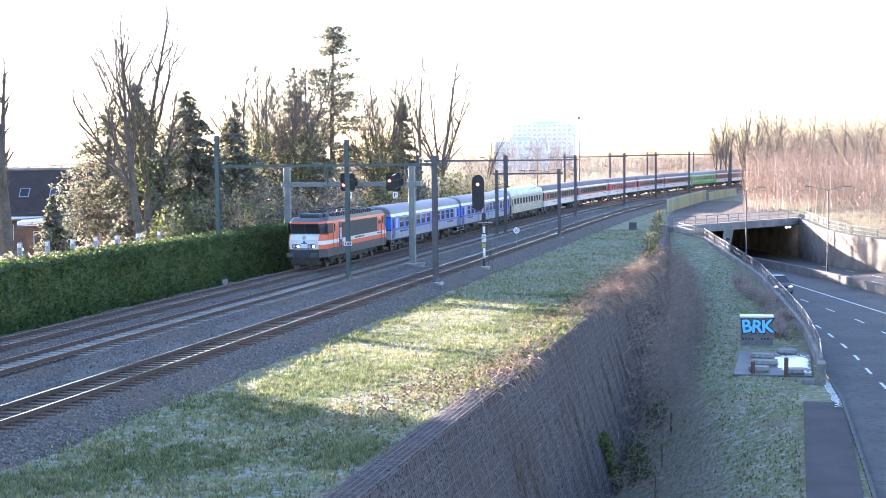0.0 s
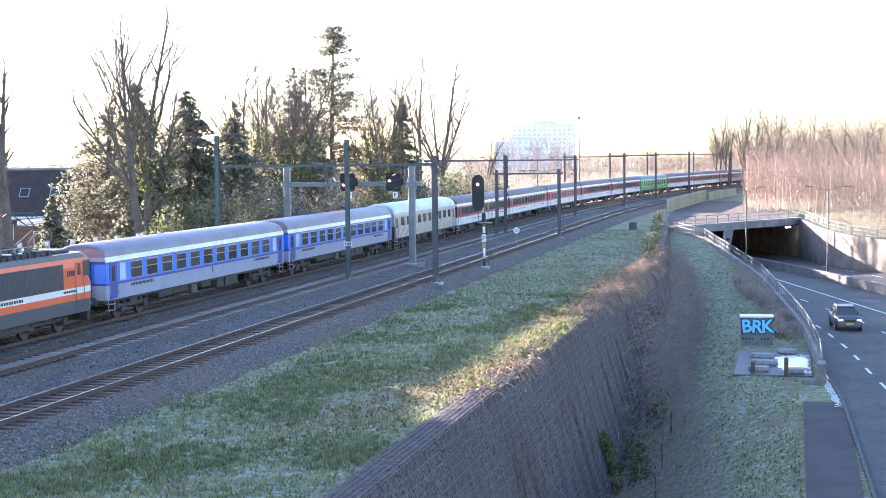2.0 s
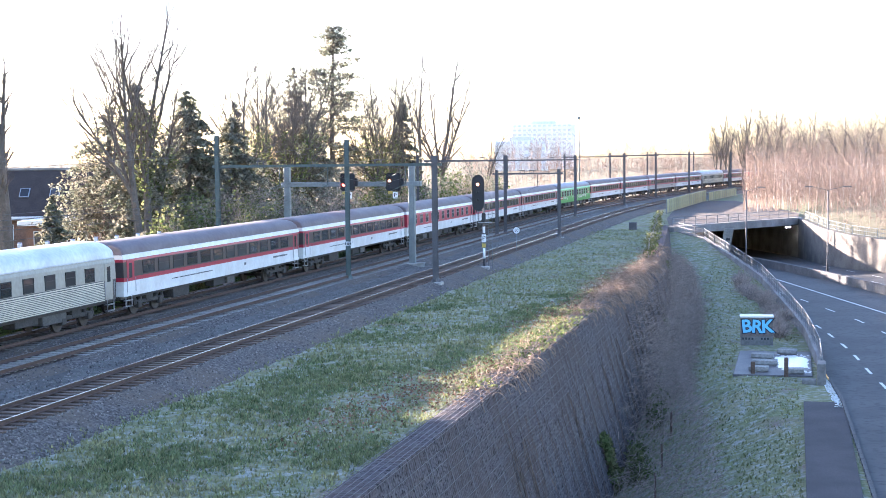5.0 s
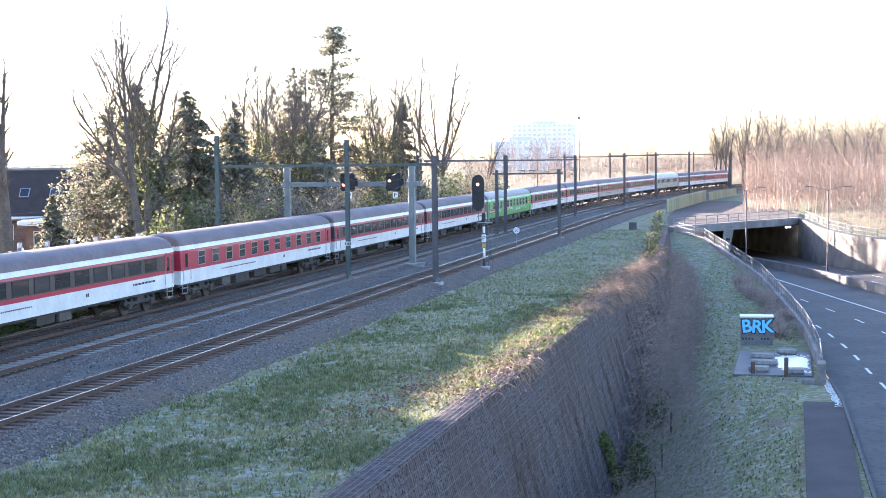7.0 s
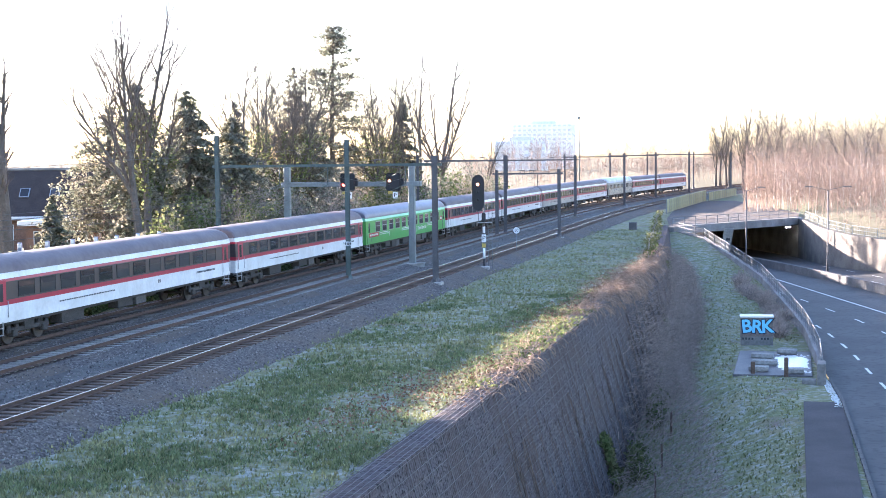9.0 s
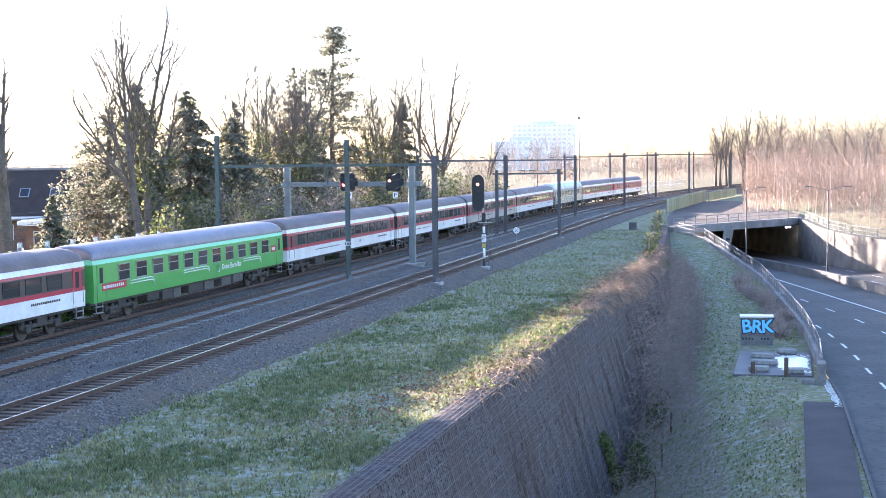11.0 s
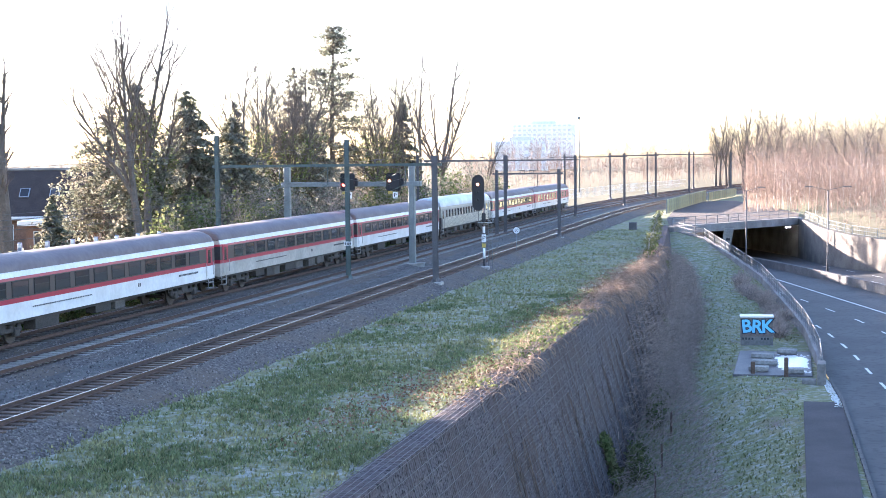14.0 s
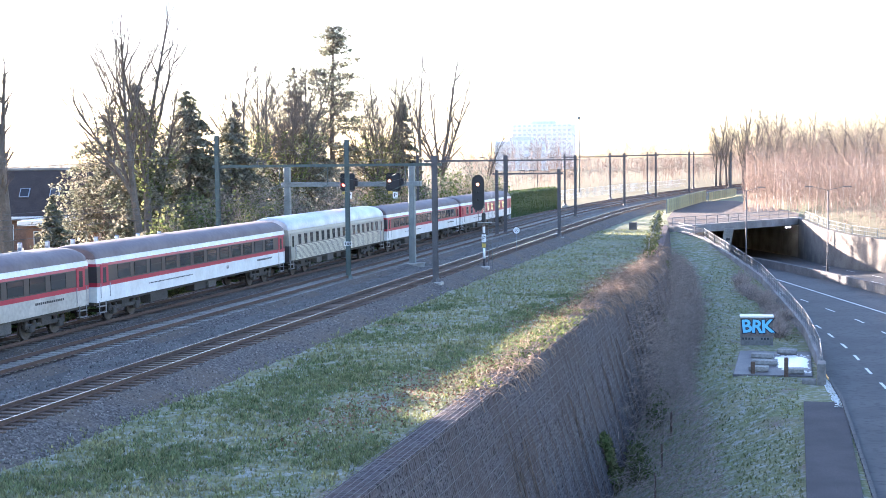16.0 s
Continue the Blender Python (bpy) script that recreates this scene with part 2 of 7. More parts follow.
def letters(text, size, material, parent, m, name="lettering", offset=0.0, depth=0.004):
    cu = bpy.data.curves.new(name, "FONT")
    cu.body, cu.size, cu.align_x, cu.align_y = text, size, "CENTER", "CENTER"
    cu.extrude, cu.offset, cu.resolution_u = depth, offset, 4
    tmp = new("text", cu)
    me = bpy.data.meshes.new_from_object(tmp.evaluated_get(bpy.context.evaluated_depsgraph_get()))
    bpy.data.objects.remove(tmp)
    me.materials.clear()
    me.materials.append(material)
    ob = new(name, me)
    ob.parent = parent
    ob.matrix_basis = m
    return ob


# ---- ground: one sheet with the road cutting left open ----
CUT_LEFT = [(-60, 38.5), (20, 37.6), (58, 36.75), (72, 36.4), (85, 35.55), (98, 34.9), (111, 33.7), (132, 31.1), (146.5, 27.9), (161.6, 24.1), (167.4, 20.3), (190.9, 34.1), (191.4, 34.4)]
CUT_RIGHT = [(-60, 80), (40, 76), (80, 68), (115, 58), (140, 51), (161, 43.6), (168.6, 39.85), (176, 37.4), (190.9, 34.6), (191.4, 34.4)]
ROAD_Z = [(0, -4.5), (100, -4.55), (150, -5.0), (185, -5.7), (260, -6.2)]
LOW_Z = [(0, -4.5), (108, -4.5), (135, -3.6), (150, -2.6), (166, -1.2), (170, -0.7)]
RIGHT_Z = [(0, -4.5), (90, -4.0), (120, -2.6), (150, -1.9), (170, -1.5), (190, -0.7), (400, -0.6)]
WALL_X = 23.15


def wx(s):
    """Where the top edge of the gabion wall runs."""
    return interp(s, [(115, WALL_X), (142, 21.2), (176, 18.7)])


def rough(x, y, amp=0.06):
    return amp * (noise.noise((x * 0.45, y * 0.45, 0.3)) + 0.5 * noise.noise((x * 1.7, y * 1.7, 4.0)))


def dip(s):
    """Depth of the swale at the foot of the wall."""
    return interp(s, [(62, 5.2), (80, 4.4), (95, 3.3), (125, 1.3), (150, 0.0)])


def verge_z(u, s):
    """Height of the low verge: it falls from the road side to the foot of the wall."""
    a, b = wx(s) + 0.12, interp(s, CUT_LEFT)
    f = (u - a) / max(0.5, b - a)
    return interp(s, LOW_Z) - dip(s) * max(0.0, 1 - f / interp(s, [(66, 0.86), (80, 0.54), (110, 0.45)])) ** 1.1


def build_ground():
    rows = [-400, -150, -60] + spread(-40, 24, 4) + spread(25, 130, 1.0) + spread(131, 200, 1.5) + spread(205, 420, 6) + [500, 700, 1000, 1600, 2500, 4200]
    verts, faces, mis = [], [], []
    cols_n = None
    for s in rows:
        if s <= 191.4:
            ul, ur = interp(s, CUT_LEFT), interp(s, CUT_RIGHT)
        else:
            ul = ur = 34.4
        low = interp(s, LOW_Z)
        rz = interp(s, RIGHT_Z)
        bend = (line(s)[0] if s > S1 else 0.0) if s < 600 else line(600)[0]
        top = -0.75
        row = []
        for u in (-3500, -900, -300, -120, -60, -30, -18, -10, -6.5, -4.6):
            row.append((u + bend, -0.62 + (rough(u, s, 0.15) if u > -100 else 0), 1))
        row.append((-2.9 + bend, -0.8, 1))
        row.append((11.2 + bend, -0.85, 0))
        wall_here = s < 172
        for u in [12.0 + (wx(s) - 12.1) * q / 13 for q in range(14)]:
            row.append((u + bend, top + rough(u, s), 0))
        foot = wx(s) + 0.12
        row.append((foot + bend, (low - dip(s) if wall_here else -0.7) - 0.05, 0))
        lim = max(ul - 0.15, foot + 0.6)
        for k in range(1, 9):
            u = foot + (lim - foot) * k / 8
            row.append((u + bend, (verge_z(u, s) if s < 172 else low) + (rough(u, s, 0.08) if 1 < k < 8 else 0), 0))
        hole = len(row)
        row.append((max(ur + 0.15, lim + 0.02) + (bend if s > 192 else 0), rz, 1))
        for d in (3, 8, 20, 50, 120, 300, 900, 3500):
            row.append((max(ur, lim) + d + (bend if s > 192 else 0), rz + (0.5 if d > 5 else 0) * (1 if s > 90 else 0) + (rough(d, s, 0.3) if d < 400 else 0), 1))
        cols_n = len(row)
        for x, z, mi in ((a, b, c) for a, b, c in row):
            verts.append((x, s, z))
        mis.append([c for _, _, c in row])
    for i in range(len(rows) - 1):
        for k in range(cols_n - 1):
            if k == hole - 1 and rows[i] < 191.0:
                continue
            faces.append((i * cols_n + k, i * cols_n + k + 1, (i + 1) * cols_n + k + 1, (i + 1) * cols_n + k))
    me = bpy.data.meshes.new("ground")
    me.from_pydata(verts, [], faces)
    me.materials.append(M["grass"])
    me.materials.append(M["ground"])
    for p in me.polygons:
        c = p.vertices[0] % cols_n
        p.material_index = 1 if (c < 11 or c >= hole) else 0
        p.use_smooth = True
    tagged(new("ground", me), "frosty winter grass and bare soil beside the railway", "ground", kind="structure")


build_ground()

STATIONS = [-400, -200, -100] + spread(-50, S1, 6) + spread(S1 + 5, 560, 6)
BED = [(-3.4, -0.60), (-2.0, -0.04), (1.6, -0.05), (2.4, -0.17), (4.7, -0.17), (5.4, -0.36), (6.9, -0.42), (7.5, -0.245), (10.5, -0.245), (11.4, -0.62), (12.3, -0.84)]


def bed_profile():
    """Ballast across the line, with darker brown stone along each rail."""
    pts = [(-4.4, -0.66, 1), (-3.4, -0.60, 0), (-2.0, -0.04, 0)]
    for k, off in enumerate(TRACKS):
        z = TRACK_Z[k] - 0.243
        for side in (-0.7525, 0.7525):
            pts += [(off + side - 0.24, z, 2), (off + side + 0.24, z, 0)]
        if k == 1:
            pts += [(4.7, z, 0), (5.4, -0.36, 1), (6.9, -0.42, 0), (7.5, -0.245, 0)]
    return pts + [(10.5, -0.245, 0), (11.4, -0.62, 0), (12.3, -0.84, 0)]


ballast = loft("ballast_bed", STATIONS, bed_profile(), [M["ballast"], M["dust"], M["rail_side_ballast"]])
tagged(ballast, "grey crushed stone ballast under the tracks", "ballast", kind="structure")


def rail_bar(off, s_list, material, up=0.0):
    prof = [(-0.07, -0.17), (-0.07, -0.155), (-0.015, -0.13), (-0.015, -0.045), (-0.036, -0.035), (-0.036, -0.004), (0.036, -0.004), (0.036, -0.035), (0.015, -0.045), (0.015, -0.13), (0.07, -0.155), (0.07, -0.17)]
    return loft("rail", s_list, [(off + a, z + up, 1 if i == 5 else 0) for i, (a, z) in enumerate(prof)], material)


def sleeper_mesh(timber, material):
    bm = bmesh.new()
    if timber:
        box(bm, -1.3, 1.3, -0.125, 0.125, -0.33, -0.185, 0, 0.012)
    else:
        for a, b, z in ((-1.26, -0.60, -0.228), (0.60, 1.26, -0.228), (-0.60, 0.60, -0.175)):
            box(bm, a, b, -0.13, 0.13, -0.33, z, 0, 0.015 if a != -0.60 else 0)
    me = bpy.data.meshes.new("sleeper")
    bm.to_mesh(me)
    bm.free()
    me.materials.append(material)
    return me


def build_tracks():
    for k, off in enumerate(TRACKS):
        root = thing("railway_track", ("two worn rails on pale concrete sleepers in grey ballast", "two worn rails on pale concrete sleepers in grey ballast",
                                       "shiny rails on dark timber sleepers beside the grass")[k], "railway track", "parallel tracks", "structure")
        for side in (-0.7525, 0.7525):
            ob = rail_bar(off + side, STATIONS, [M["rail"], M["rail_top"] if k == 2 else M["rail_dull"]], TRACK_Z[k])
            ob.parent = root
        me = sleeper_mesh(k == 2, (M["old_sleeper"], M["sleeper"], M["wood_sleeper"])[k])
        s, n = 34.0 if k == 2 else 54.0, 0
        while n < 270:
            x, y, h = line(s, off)
            o = new("sleeper", me)
            o.parent = root
            o.matrix_basis = pose(x, y, TRACK_Z[k] + random.uniform(-0.012, 0.008), 0, 0, -math.degrees(h) + random.uniform(-0.6, 0.6))
            s += 0.6
            n += 1
        # the sleepers farther off, as one piece
        verts, faces = [], []
        bmv = [v.co.copy() for v in me.vertices]
        for s2 in spread(s, 480, 0.6) + spread(-60, (34 if k == 2 else 54) - 0.6, 0.6):
            x, y, h = line(s2, off)
            mm = pose(x, y, TRACK_Z[k], 0, 0, -math.degrees(h))
            b0 = len(verts)
            for sx, sy, z in ((-0.7, -0.13, -0.3), (0.7, -0.13, -0.3), (0.7, 0.13, -0.3), (-0.7, 0.13, -0.3), (-0.7, -0.13, -0.18), (0.7, -0.13, -0.18), (0.7, 0.13, -0.18), (-0.7, 0.13, -0.18)):
                verts.append(mm @ Vector((sx, sy, z)))
            faces += [tuple(b0 + i for i in q) for q in ((4, 5, 6, 7), (0, 1, 5, 4), (1, 2, 6, 5), (2, 3, 7, 6), (3, 0, 4, 7))]
        far = bpy.data.meshes.new("far_sleepers")
        far.from_pydata(verts, [], faces)
        far.materials.append(me.materials[0])
        o = new("far_sleepers", far)
        o.parent = root
        tagged(o, kind="stuff")


# ---- gabion retaining wall between the upper grass and the low verge ----
def wall_face(s, f):
    """A point on the battered face: f runs from the top edge (0) to the foot (1)."""
    low = interp(s, LOW_Z) - dip(s) - 0.2
    z = -0.58 + (low + 0.58) * f
    return wx(s) + 0.29 * (-0.58 - z), z


def build_gabion():
    root = thing("retaining_wall", "tall battered gabion wall of grey stones in wire mesh", "retaining wall", kind="structure")
    st = spread(-20, 34, 1.5) + spread(34.2, 110, 0.125) + spread(110.4, 172, 0.5)
    nz = 30
    verts, faces = [], []
    for i, s in enumerate(st):
        prof = [(wx(s) - 1.05, -0.8), (wx(s) - 1.0, -0.6), (wx(s) - 0.5, -0.55), (wx(s) - 0.03, -0.56)] + [wall_face(s, k / nz) for k in range(nz + 1)]
        for k, (u, z) in enumerate(prof):
            j = 0.05 * noise.noise((s * 5.3, k * 0.9, 2.0)) + random.uniform(-0.02, 0.02)
            joint = abs((s + 0.5) % 1.0 - 0.5)
            if k > 4 and s < 110:
                j -= 0.13 * max(0.0, 1 - joint / 0.17) + (0.06 if k % 5 == 0 else 0.0)
            verts.append((u + j, s, z + (j if k < 4 else 0)))
    n = nz + 5
    for i in range(len(st) - 1):
        for k in range(n - 1):
            faces.append((i * n + k, i * n + k + 1, (i + 1) * n + k + 1, (i + 1) * n + k))
    me = bpy.data.meshes.new("stone_fill")
    me.from_pydata(verts, [], faces)
    me.materials.append(M["gabion"])
    o = new("stone_fill", me)
    o.parent = root
    # wire cage: long strands, upright strands, and the basket joints
    segs = []
    for f in [k / 26 for k in range(27)]:
        prev = None
        for s in spread(30, 118, 2.0):
            u, z = wall_face(s, f)
            p = Vector((u + 0.05, s, z))
            if prev:
                segs.append((prev, p, 0.007, 0.007))
            prev = p
    for s in spread(32, 96, 0.2):
        u0, z0 = wall_face(s, 0)
        u1, z1 = wall_face(s, 1)
        r = 0.018 if round(s * 5) % 10 == 0 else 0.0055
        segs.append((Vector((u0 + 0.05, s, z0)), Vector((u1 + 0.05, s, z1)), r, r))
        segs.append((Vector((u0 + 0.05, s, z0 + 0.05)), Vector((u0 - 1.0, s, z0 + 0.06)), r, r))
    for d in (0.0, 0.2, 0.4, 0.6, 0.8, 1.0):
        segs.append((Vector((WALL_X - d, 30, -0.5)), Vector((WALL_X - d, 115, -0.5)), 0.009, 0.009))
    o = rods("wire_mesh", segs, M["wire"], root, 3)
    tagged(o, kind="stuff")
    return root


gabion = build_gabion()


# ---- road, kerbs, lines and tunnel ----
def road_z(s):
    return interp(s, ROAD_Z)


def ribbon(name, left, right, dz, material, s0, s1, step=2.0, n=6, parent=None):
    """A strip of the road between two lines of (s, x)."""
    verts, faces = [], []
    st = spread(s0, s1, step)
    for s in st:
        a, b = (interp(s, left) if isinstance(left, list) else left(s)), (interp(s, right) if isinstance(right, list) else right(s))
        for k in range(n + 1):
            verts.append((a + (b - a) * k / n, s, road_z(s) + dz))
    for i in range(len(st) - 1):
        for k in range(n):
            q = i * (n + 1) + k
            faces.append((q, q + 1, q + n + 2, q + n + 1))
    me = bpy.data.meshes.new(name)
    me.from_pydata(verts, [], faces)
    me.materials.append(material)
    o = new(name, me)
    o.parent = parent
    return o


ROAD_L = [(-60, 38.4), (20, 37.5), (58, 36.7), (72, 36.35), (85, 35.5), (98, 34.85), (111, 33.6), (132, 31.0), (146.5, 27.8), (161.6, 24.0), (170, 20.0), (260, -14.0)]
ROAD_R = [(-60, 80.2), (40, 76.2), (80, 68.2), (115, 58.2), (140, 51.2), (161, 43.8), (168.6, 40.0), (176, 37.6), (191, 34.7), (260, 8.0)]
tagged(ribbon("road", ROAD_L, ROAD_R, 0.0, M["asphalt"], -60, 258, 2.0, 8), "grey asphalt dual carriageway curving out of an underpass", "road", kind="structure")
LANE_1 = [(20, 42.9), (50, 41.0), (78.5, 38.6), (84, 38.04), (89.6, 37.6), (94.7, 37.05), (104, 35.8), (112, 34.5)]
LANE_2 = [(20, 47.5), (60, 45.5), (90, 42.2), (110, 38.6), (126, 34.65), (140, 30.9), (150, 28.0)]
SOLID = [(20, 54), (60, 51), (90, 46.8), (115.7, 40.9), (147.8, 32.4), (166, 26.6), (190, 18)]
MEDIAN = [(20, 58), (70, 54), (112, 47.3), (133, 41.9), (151.5, 36.2), (168.6, 31.3), (195, 23), (250, 4)]


def build_lines():
    root = thing("road_marking", "white painted lane lines and dashes on the asphalt", "road marking", kind="structure")
    white = mat("road_paint", (0.62, 0.62, 0.6), 0.7, var=0.15, scale=3, fine=30)
    def dash(pts, s, ln, w, name="dash"):
        o = ribbon(name, lambda q: interp(q, pts) - w / 2, lambda q: interp(q, pts) + w / 2, 0.006, white, s, s + ln, 1.0, 1, root)
        return o
    s = 61.5
    while s < 106:
        dash(LANE_1, s, 2.2, 0.17)
        s += 5.35
    s = 60.4
    while s < 145:
        dash(LANE_2, s, 2.6, 0.15)
        s += 8.0
    dash(SOLID, 30, 150, 0.2, "edge_line")
    for base, shift in ((MEDIAN, 4.0), (MEDIAN, 7.2)):
        pts = [(a, b + shift) for a, b in base]
        s = 128.0
        while s < 176:
            dash(pts, s, 3.0, 0.16)
            s += 8.5
    pts = [(a, b + 0.9) for a, b in MEDIAN]
    dash(pts, 60, 130, 0.15, "edge_line")


build_lines()


def build_wall(name, pts, z_low, z_top, thick, material, label, parent=None, step=2.0):
    """An upright wall along pts of (s, x), between two heights given over s."""
    bm = bmesh.new()
    st = spread(pts[0][0], pts[-1][0], step)
    rows = []
    for s in st:
        x = interp(s, pts)
        d = (interp(s + 0.5, pts) - interp(s - 0.5, pts))
        nx = Vector((1, -d)).normalized() * thick / 2
        rows.append([bm.verts.new(v) for v in ((x - nx.x, s - nx.y, z_low(s)), (x - nx.x, s - nx.y, z_top(s)), (x + nx.x, s + nx.y, z_top(s)), (x + nx.x, s + nx.y, z_low(s)))])
    for a, b in zip(rows, rows[1:]):
        for k in range(4):
            bm.faces.new((a[k], a[(k + 1) % 4], b[(k + 1) % 4], b[k]))
    bm.faces.new(rows[0])
    bm.faces.new(rows[-1][::-1])
    bmesh.ops.recalc_face_normals(bm, faces=bm.faces)
    o = part(name, bm, material, parent)
    if label:
        tagged(o, label, "wall", kind="structure")
    return o


PARAPET = [(79, 35.35), (85, 35.35), (98, 34.72), (111, 33.5), (132, 30.9), (146.5, 27.75), (161.6, 23.9), (167.3, 20.4)]


def par_top(s):
    return interp(s, [(79, -3.9), (85, -3.85), (111, -3.7), (132, -3.1), (150, -2.2), (167, -1.0)])


build_wall("wall_parapet", PARAPET, lambda s: road_z(s) - 0.3, par_top, 0.35, M["dark_concrete"], "low concrete parapet beside the sunken road")
build_wall("wall_right", [(30, 77), (40, 76), (80, 68), (115, 58), (140, 51), (161, 43.6), (168.6, 39.9), (176, 37.5), (190.8, 34.5)], lambda s: road_z(s) - 0.3,
           lambda s: interp(s, RIGHT_Z) + 0.12, 0.45, mat("stained_wall_concrete", (0.185, 0.16, 0.135), 0.9, var=0.2, scale=0.5, fine=7, second=(0.115, 0.10, 0.088)), "sunlit concrete retaining wall of the road cutting")
# Median concrete is darkened to stand in for shade over the cutting.
build_wall("wall_median", MEDIAN, lambda s: road_z(s) - 0.2, lambda s: road_z(s) + 0.85, 0.4, mat("shade_dark_barrier_concrete", (0.14, 0.135, 0.13), 0.9, var=0.2, scale=0.5, fine=6, second=(0.095, 0.09, 0.088)), "grey concrete barrier between the carriageways")


def build_tunnel():
    a, b = Vector((20.2, 167.3, 0)), Vector((34.6, 191.1, 0))
    d = Vector((-0.36, 0.93, 0)).normalized()
    e = (b - a).normalized()
    n = Vector((e.y, -e.x, 0))
    root = thing("underpass", "dark concrete road underpass with a pale deck edge", "underpass", kind="structure")
    # deck edge beam
    bm = bmesh.new()
    def slab(p, q, thick, z0, z1, bm):
        vs = []
        for z in (z0, z1):
            for pt in (p - n * 0.0, q - n * 0.0, q - n * thick, p - n * thick):
                vs.append(bm.verts.new((pt.x, pt.y, z)))
        for f in ((0, 1, 5, 4), (1, 2, 6, 5), (2, 3, 7, 6), (3, 0, 4, 7), (4, 5, 6, 7), (3, 2, 1, 0)):
            bm.faces.new([vs[i] for i in f])
    slab(a - e * 0.5 + n * 0.1, b + e * 0.4 + n * 0.1, 1.0, -1.35, -0.42, bm)
    bmesh.ops.recalc_face_normals(bm, faces=bm.faces)
    part("deck_edge", bm, M["dark_concrete"], root)
    def sheet(name, pts, material):
        bm = bmesh.new()
        bm.faces.new([bm.verts.new(p) for p in pts])
        r = bmesh.ops.solidify(bm, geom=bm.faces[:], thickness=0.3)
        return part(name, bm, material, root)
    far = 75
    for nm, p in (("side_wall", a), ("side_wall", b)):
        q = p + d * far
        w = Vector((0.93, 0.36, 0)) * (-0.2 if p is a else 0.2)
        sheet(nm, [(p + w + Vector((0, 0, -7))), (q + w + Vector((0, 0, -7))), (q + w + Vector((0, 0, -0.75))), (p + w + Vector((0, 0, -0.75)))], M["concrete"])
    a2, b2 = a - n * 0.95, b - n * 0.95
    sheet("roof_slab", [Vector((*p.xy, -1.05)) for p in (a2 + Vector((-0.5, -0.2, 0)), b2, b2 + d * far, a2 + d * far)], M["concrete"])
    # Closure added to keep the far end dark; no such wall is known.
    sheet("end_wall", [Vector((*p.xy, z)) for p, z in ((a2 + d * far, -7), (b2 + d * far, -7), (b2 + d * far, -0.8), (a2 + d * far, -0.8))], M["concrete"])
    return a, b, e, n, d


TUN = build_tunnel()
yard = bmesh.new()
yard.faces.new([yard.verts.new((x, y, -0.5)) for x, y in ((20.9, 169.0), (34.2, 191.6), (34.5, 205), (30, 232), (23, 262), (17.9, 258), (15.9, 217), (17.2, 190), (19.2, 170))])
bmesh.ops.triangulate(yard, faces=yard.faces[:])
tagged(part("yard", yard, M["ballast"]), "grey paved ground on the underpass deck", "pavement", kind="structure")


# ---- the train ----
MOVES = []
M["coach_white"] = mat("white_coach_paint", (0.74, 0.74, 0.73), 0.35, var=0.06, scale=0.8, fine=6, second=(0.64, 0.63, 0.6), bump=0.02)
M["coach_grimy"] = mat("grimy_pale_coach_paint", (0.46, 0.43, 0.38), 0.45, var=0.12, scale=0.7, fine=5, second=(0.34, 0.31, 0.27), bump=0.02)
M["coach_red"] = mat("red_coach_paint", (0.37, 0.03, 0.055), 0.35, var=0.08, scale=0.8, fine=6, bump=0.02)
M["coach_dark"] = mat("dark_window_band", (0.055, 0.05, 0.052), 0.3, var=0.1, scale=0.8, fine=6, bump=0.02)
M["roof_brown"] = mat("brown_grey_coach_roof", (0.13, 0.10, 0.105), 0.6, var=0.12, scale=0.7, fine=4, second=(0.16, 0.13, 0.13), bump=0.04)
M["roof_silver"] = mat("frosted_silver_roof", (0.62, 0.64, 0.66), 0.4, 0.3, var=0.1, scale=0.6, fine=5, second=(0.46, 0.48, 0.52), bump=0.04)
M["roof_grey"] = mat("weathered_grey_roof", (0.20, 0.19, 0.225), 0.42, 0.3, var=0.10, scale=0.6, fine=5, second=(0.165, 0.155, 0.185), bump=0.04)
M["coach_blue"] = mat("bright_blue_coach_paint", (0.04, 0.18, 0.74), 0.35, var=0.06, scale=0.8, fine=6, bump=0.02)
M["coach_navy"] = mat("navy_coach_stripe", (0.045, 0.06, 0.26), 0.35, var=0.06, bump=0.02)
M["coach_pale"] = mat("pale_blue_grey_coach_paint", (0.31, 0.33, 0.42), 0.35, var=0.06, scale=0.8, fine=6, second=(0.27, 0.29, 0.36), bump=0.02)
M["coach_green"] = mat("bright_green_coach_paint", (0.085, 0.33, 0.075), 0.35, var=0.06, scale=0.8, fine=6, bump=0.02)
M["coach_steel"] = mat("fluted_stainless_steel", (0.70, 0.67, 0.55), 0.35, 0.15, var=0.1, scale=0.8, fine=6, bump=0.02)
M["coach_cream"] = mat("cream_grey_coach_paint", (0.33, 0.31, 0.26), 0.4, var=0.1, scale=0.8, fine=6, bump=0.02)
M["underframe"] = mat("brake_dust_underframe", (0.055, 0.048, 0.042), 0.8, var=0.3, scale=2, fine=15)
M["tank"] = mat("dusty_equipment_box", (0.095, 0.088, 0.08), 0.7, var=0.3, scale=2, fine=15)
M["wheel"] = mat("wheel_steel", (0.09, 0.075, 0.065), 0.6, 0.5, var=0.2, scale=4, fine=20)
M["glass"] = mat("tinted_coach_glass", (0.05, 0.048, 0.05), 0.06, var=0.05, bump=0.0, obj=0.5, spec=0.6)
M["frosted"] = mat("frosted_pane", (0.42, 0.52, 0.58), 0.5, var=0.1)
M["window_frame"] = mat("aluminium_window_frame", (0.36, 0.37, 0.38), 0.4, 0.6, var=0.1)
M["rubber"] = mat("black_rubber", (0.02, 0.02, 0.02), 0.7, var=0.2)


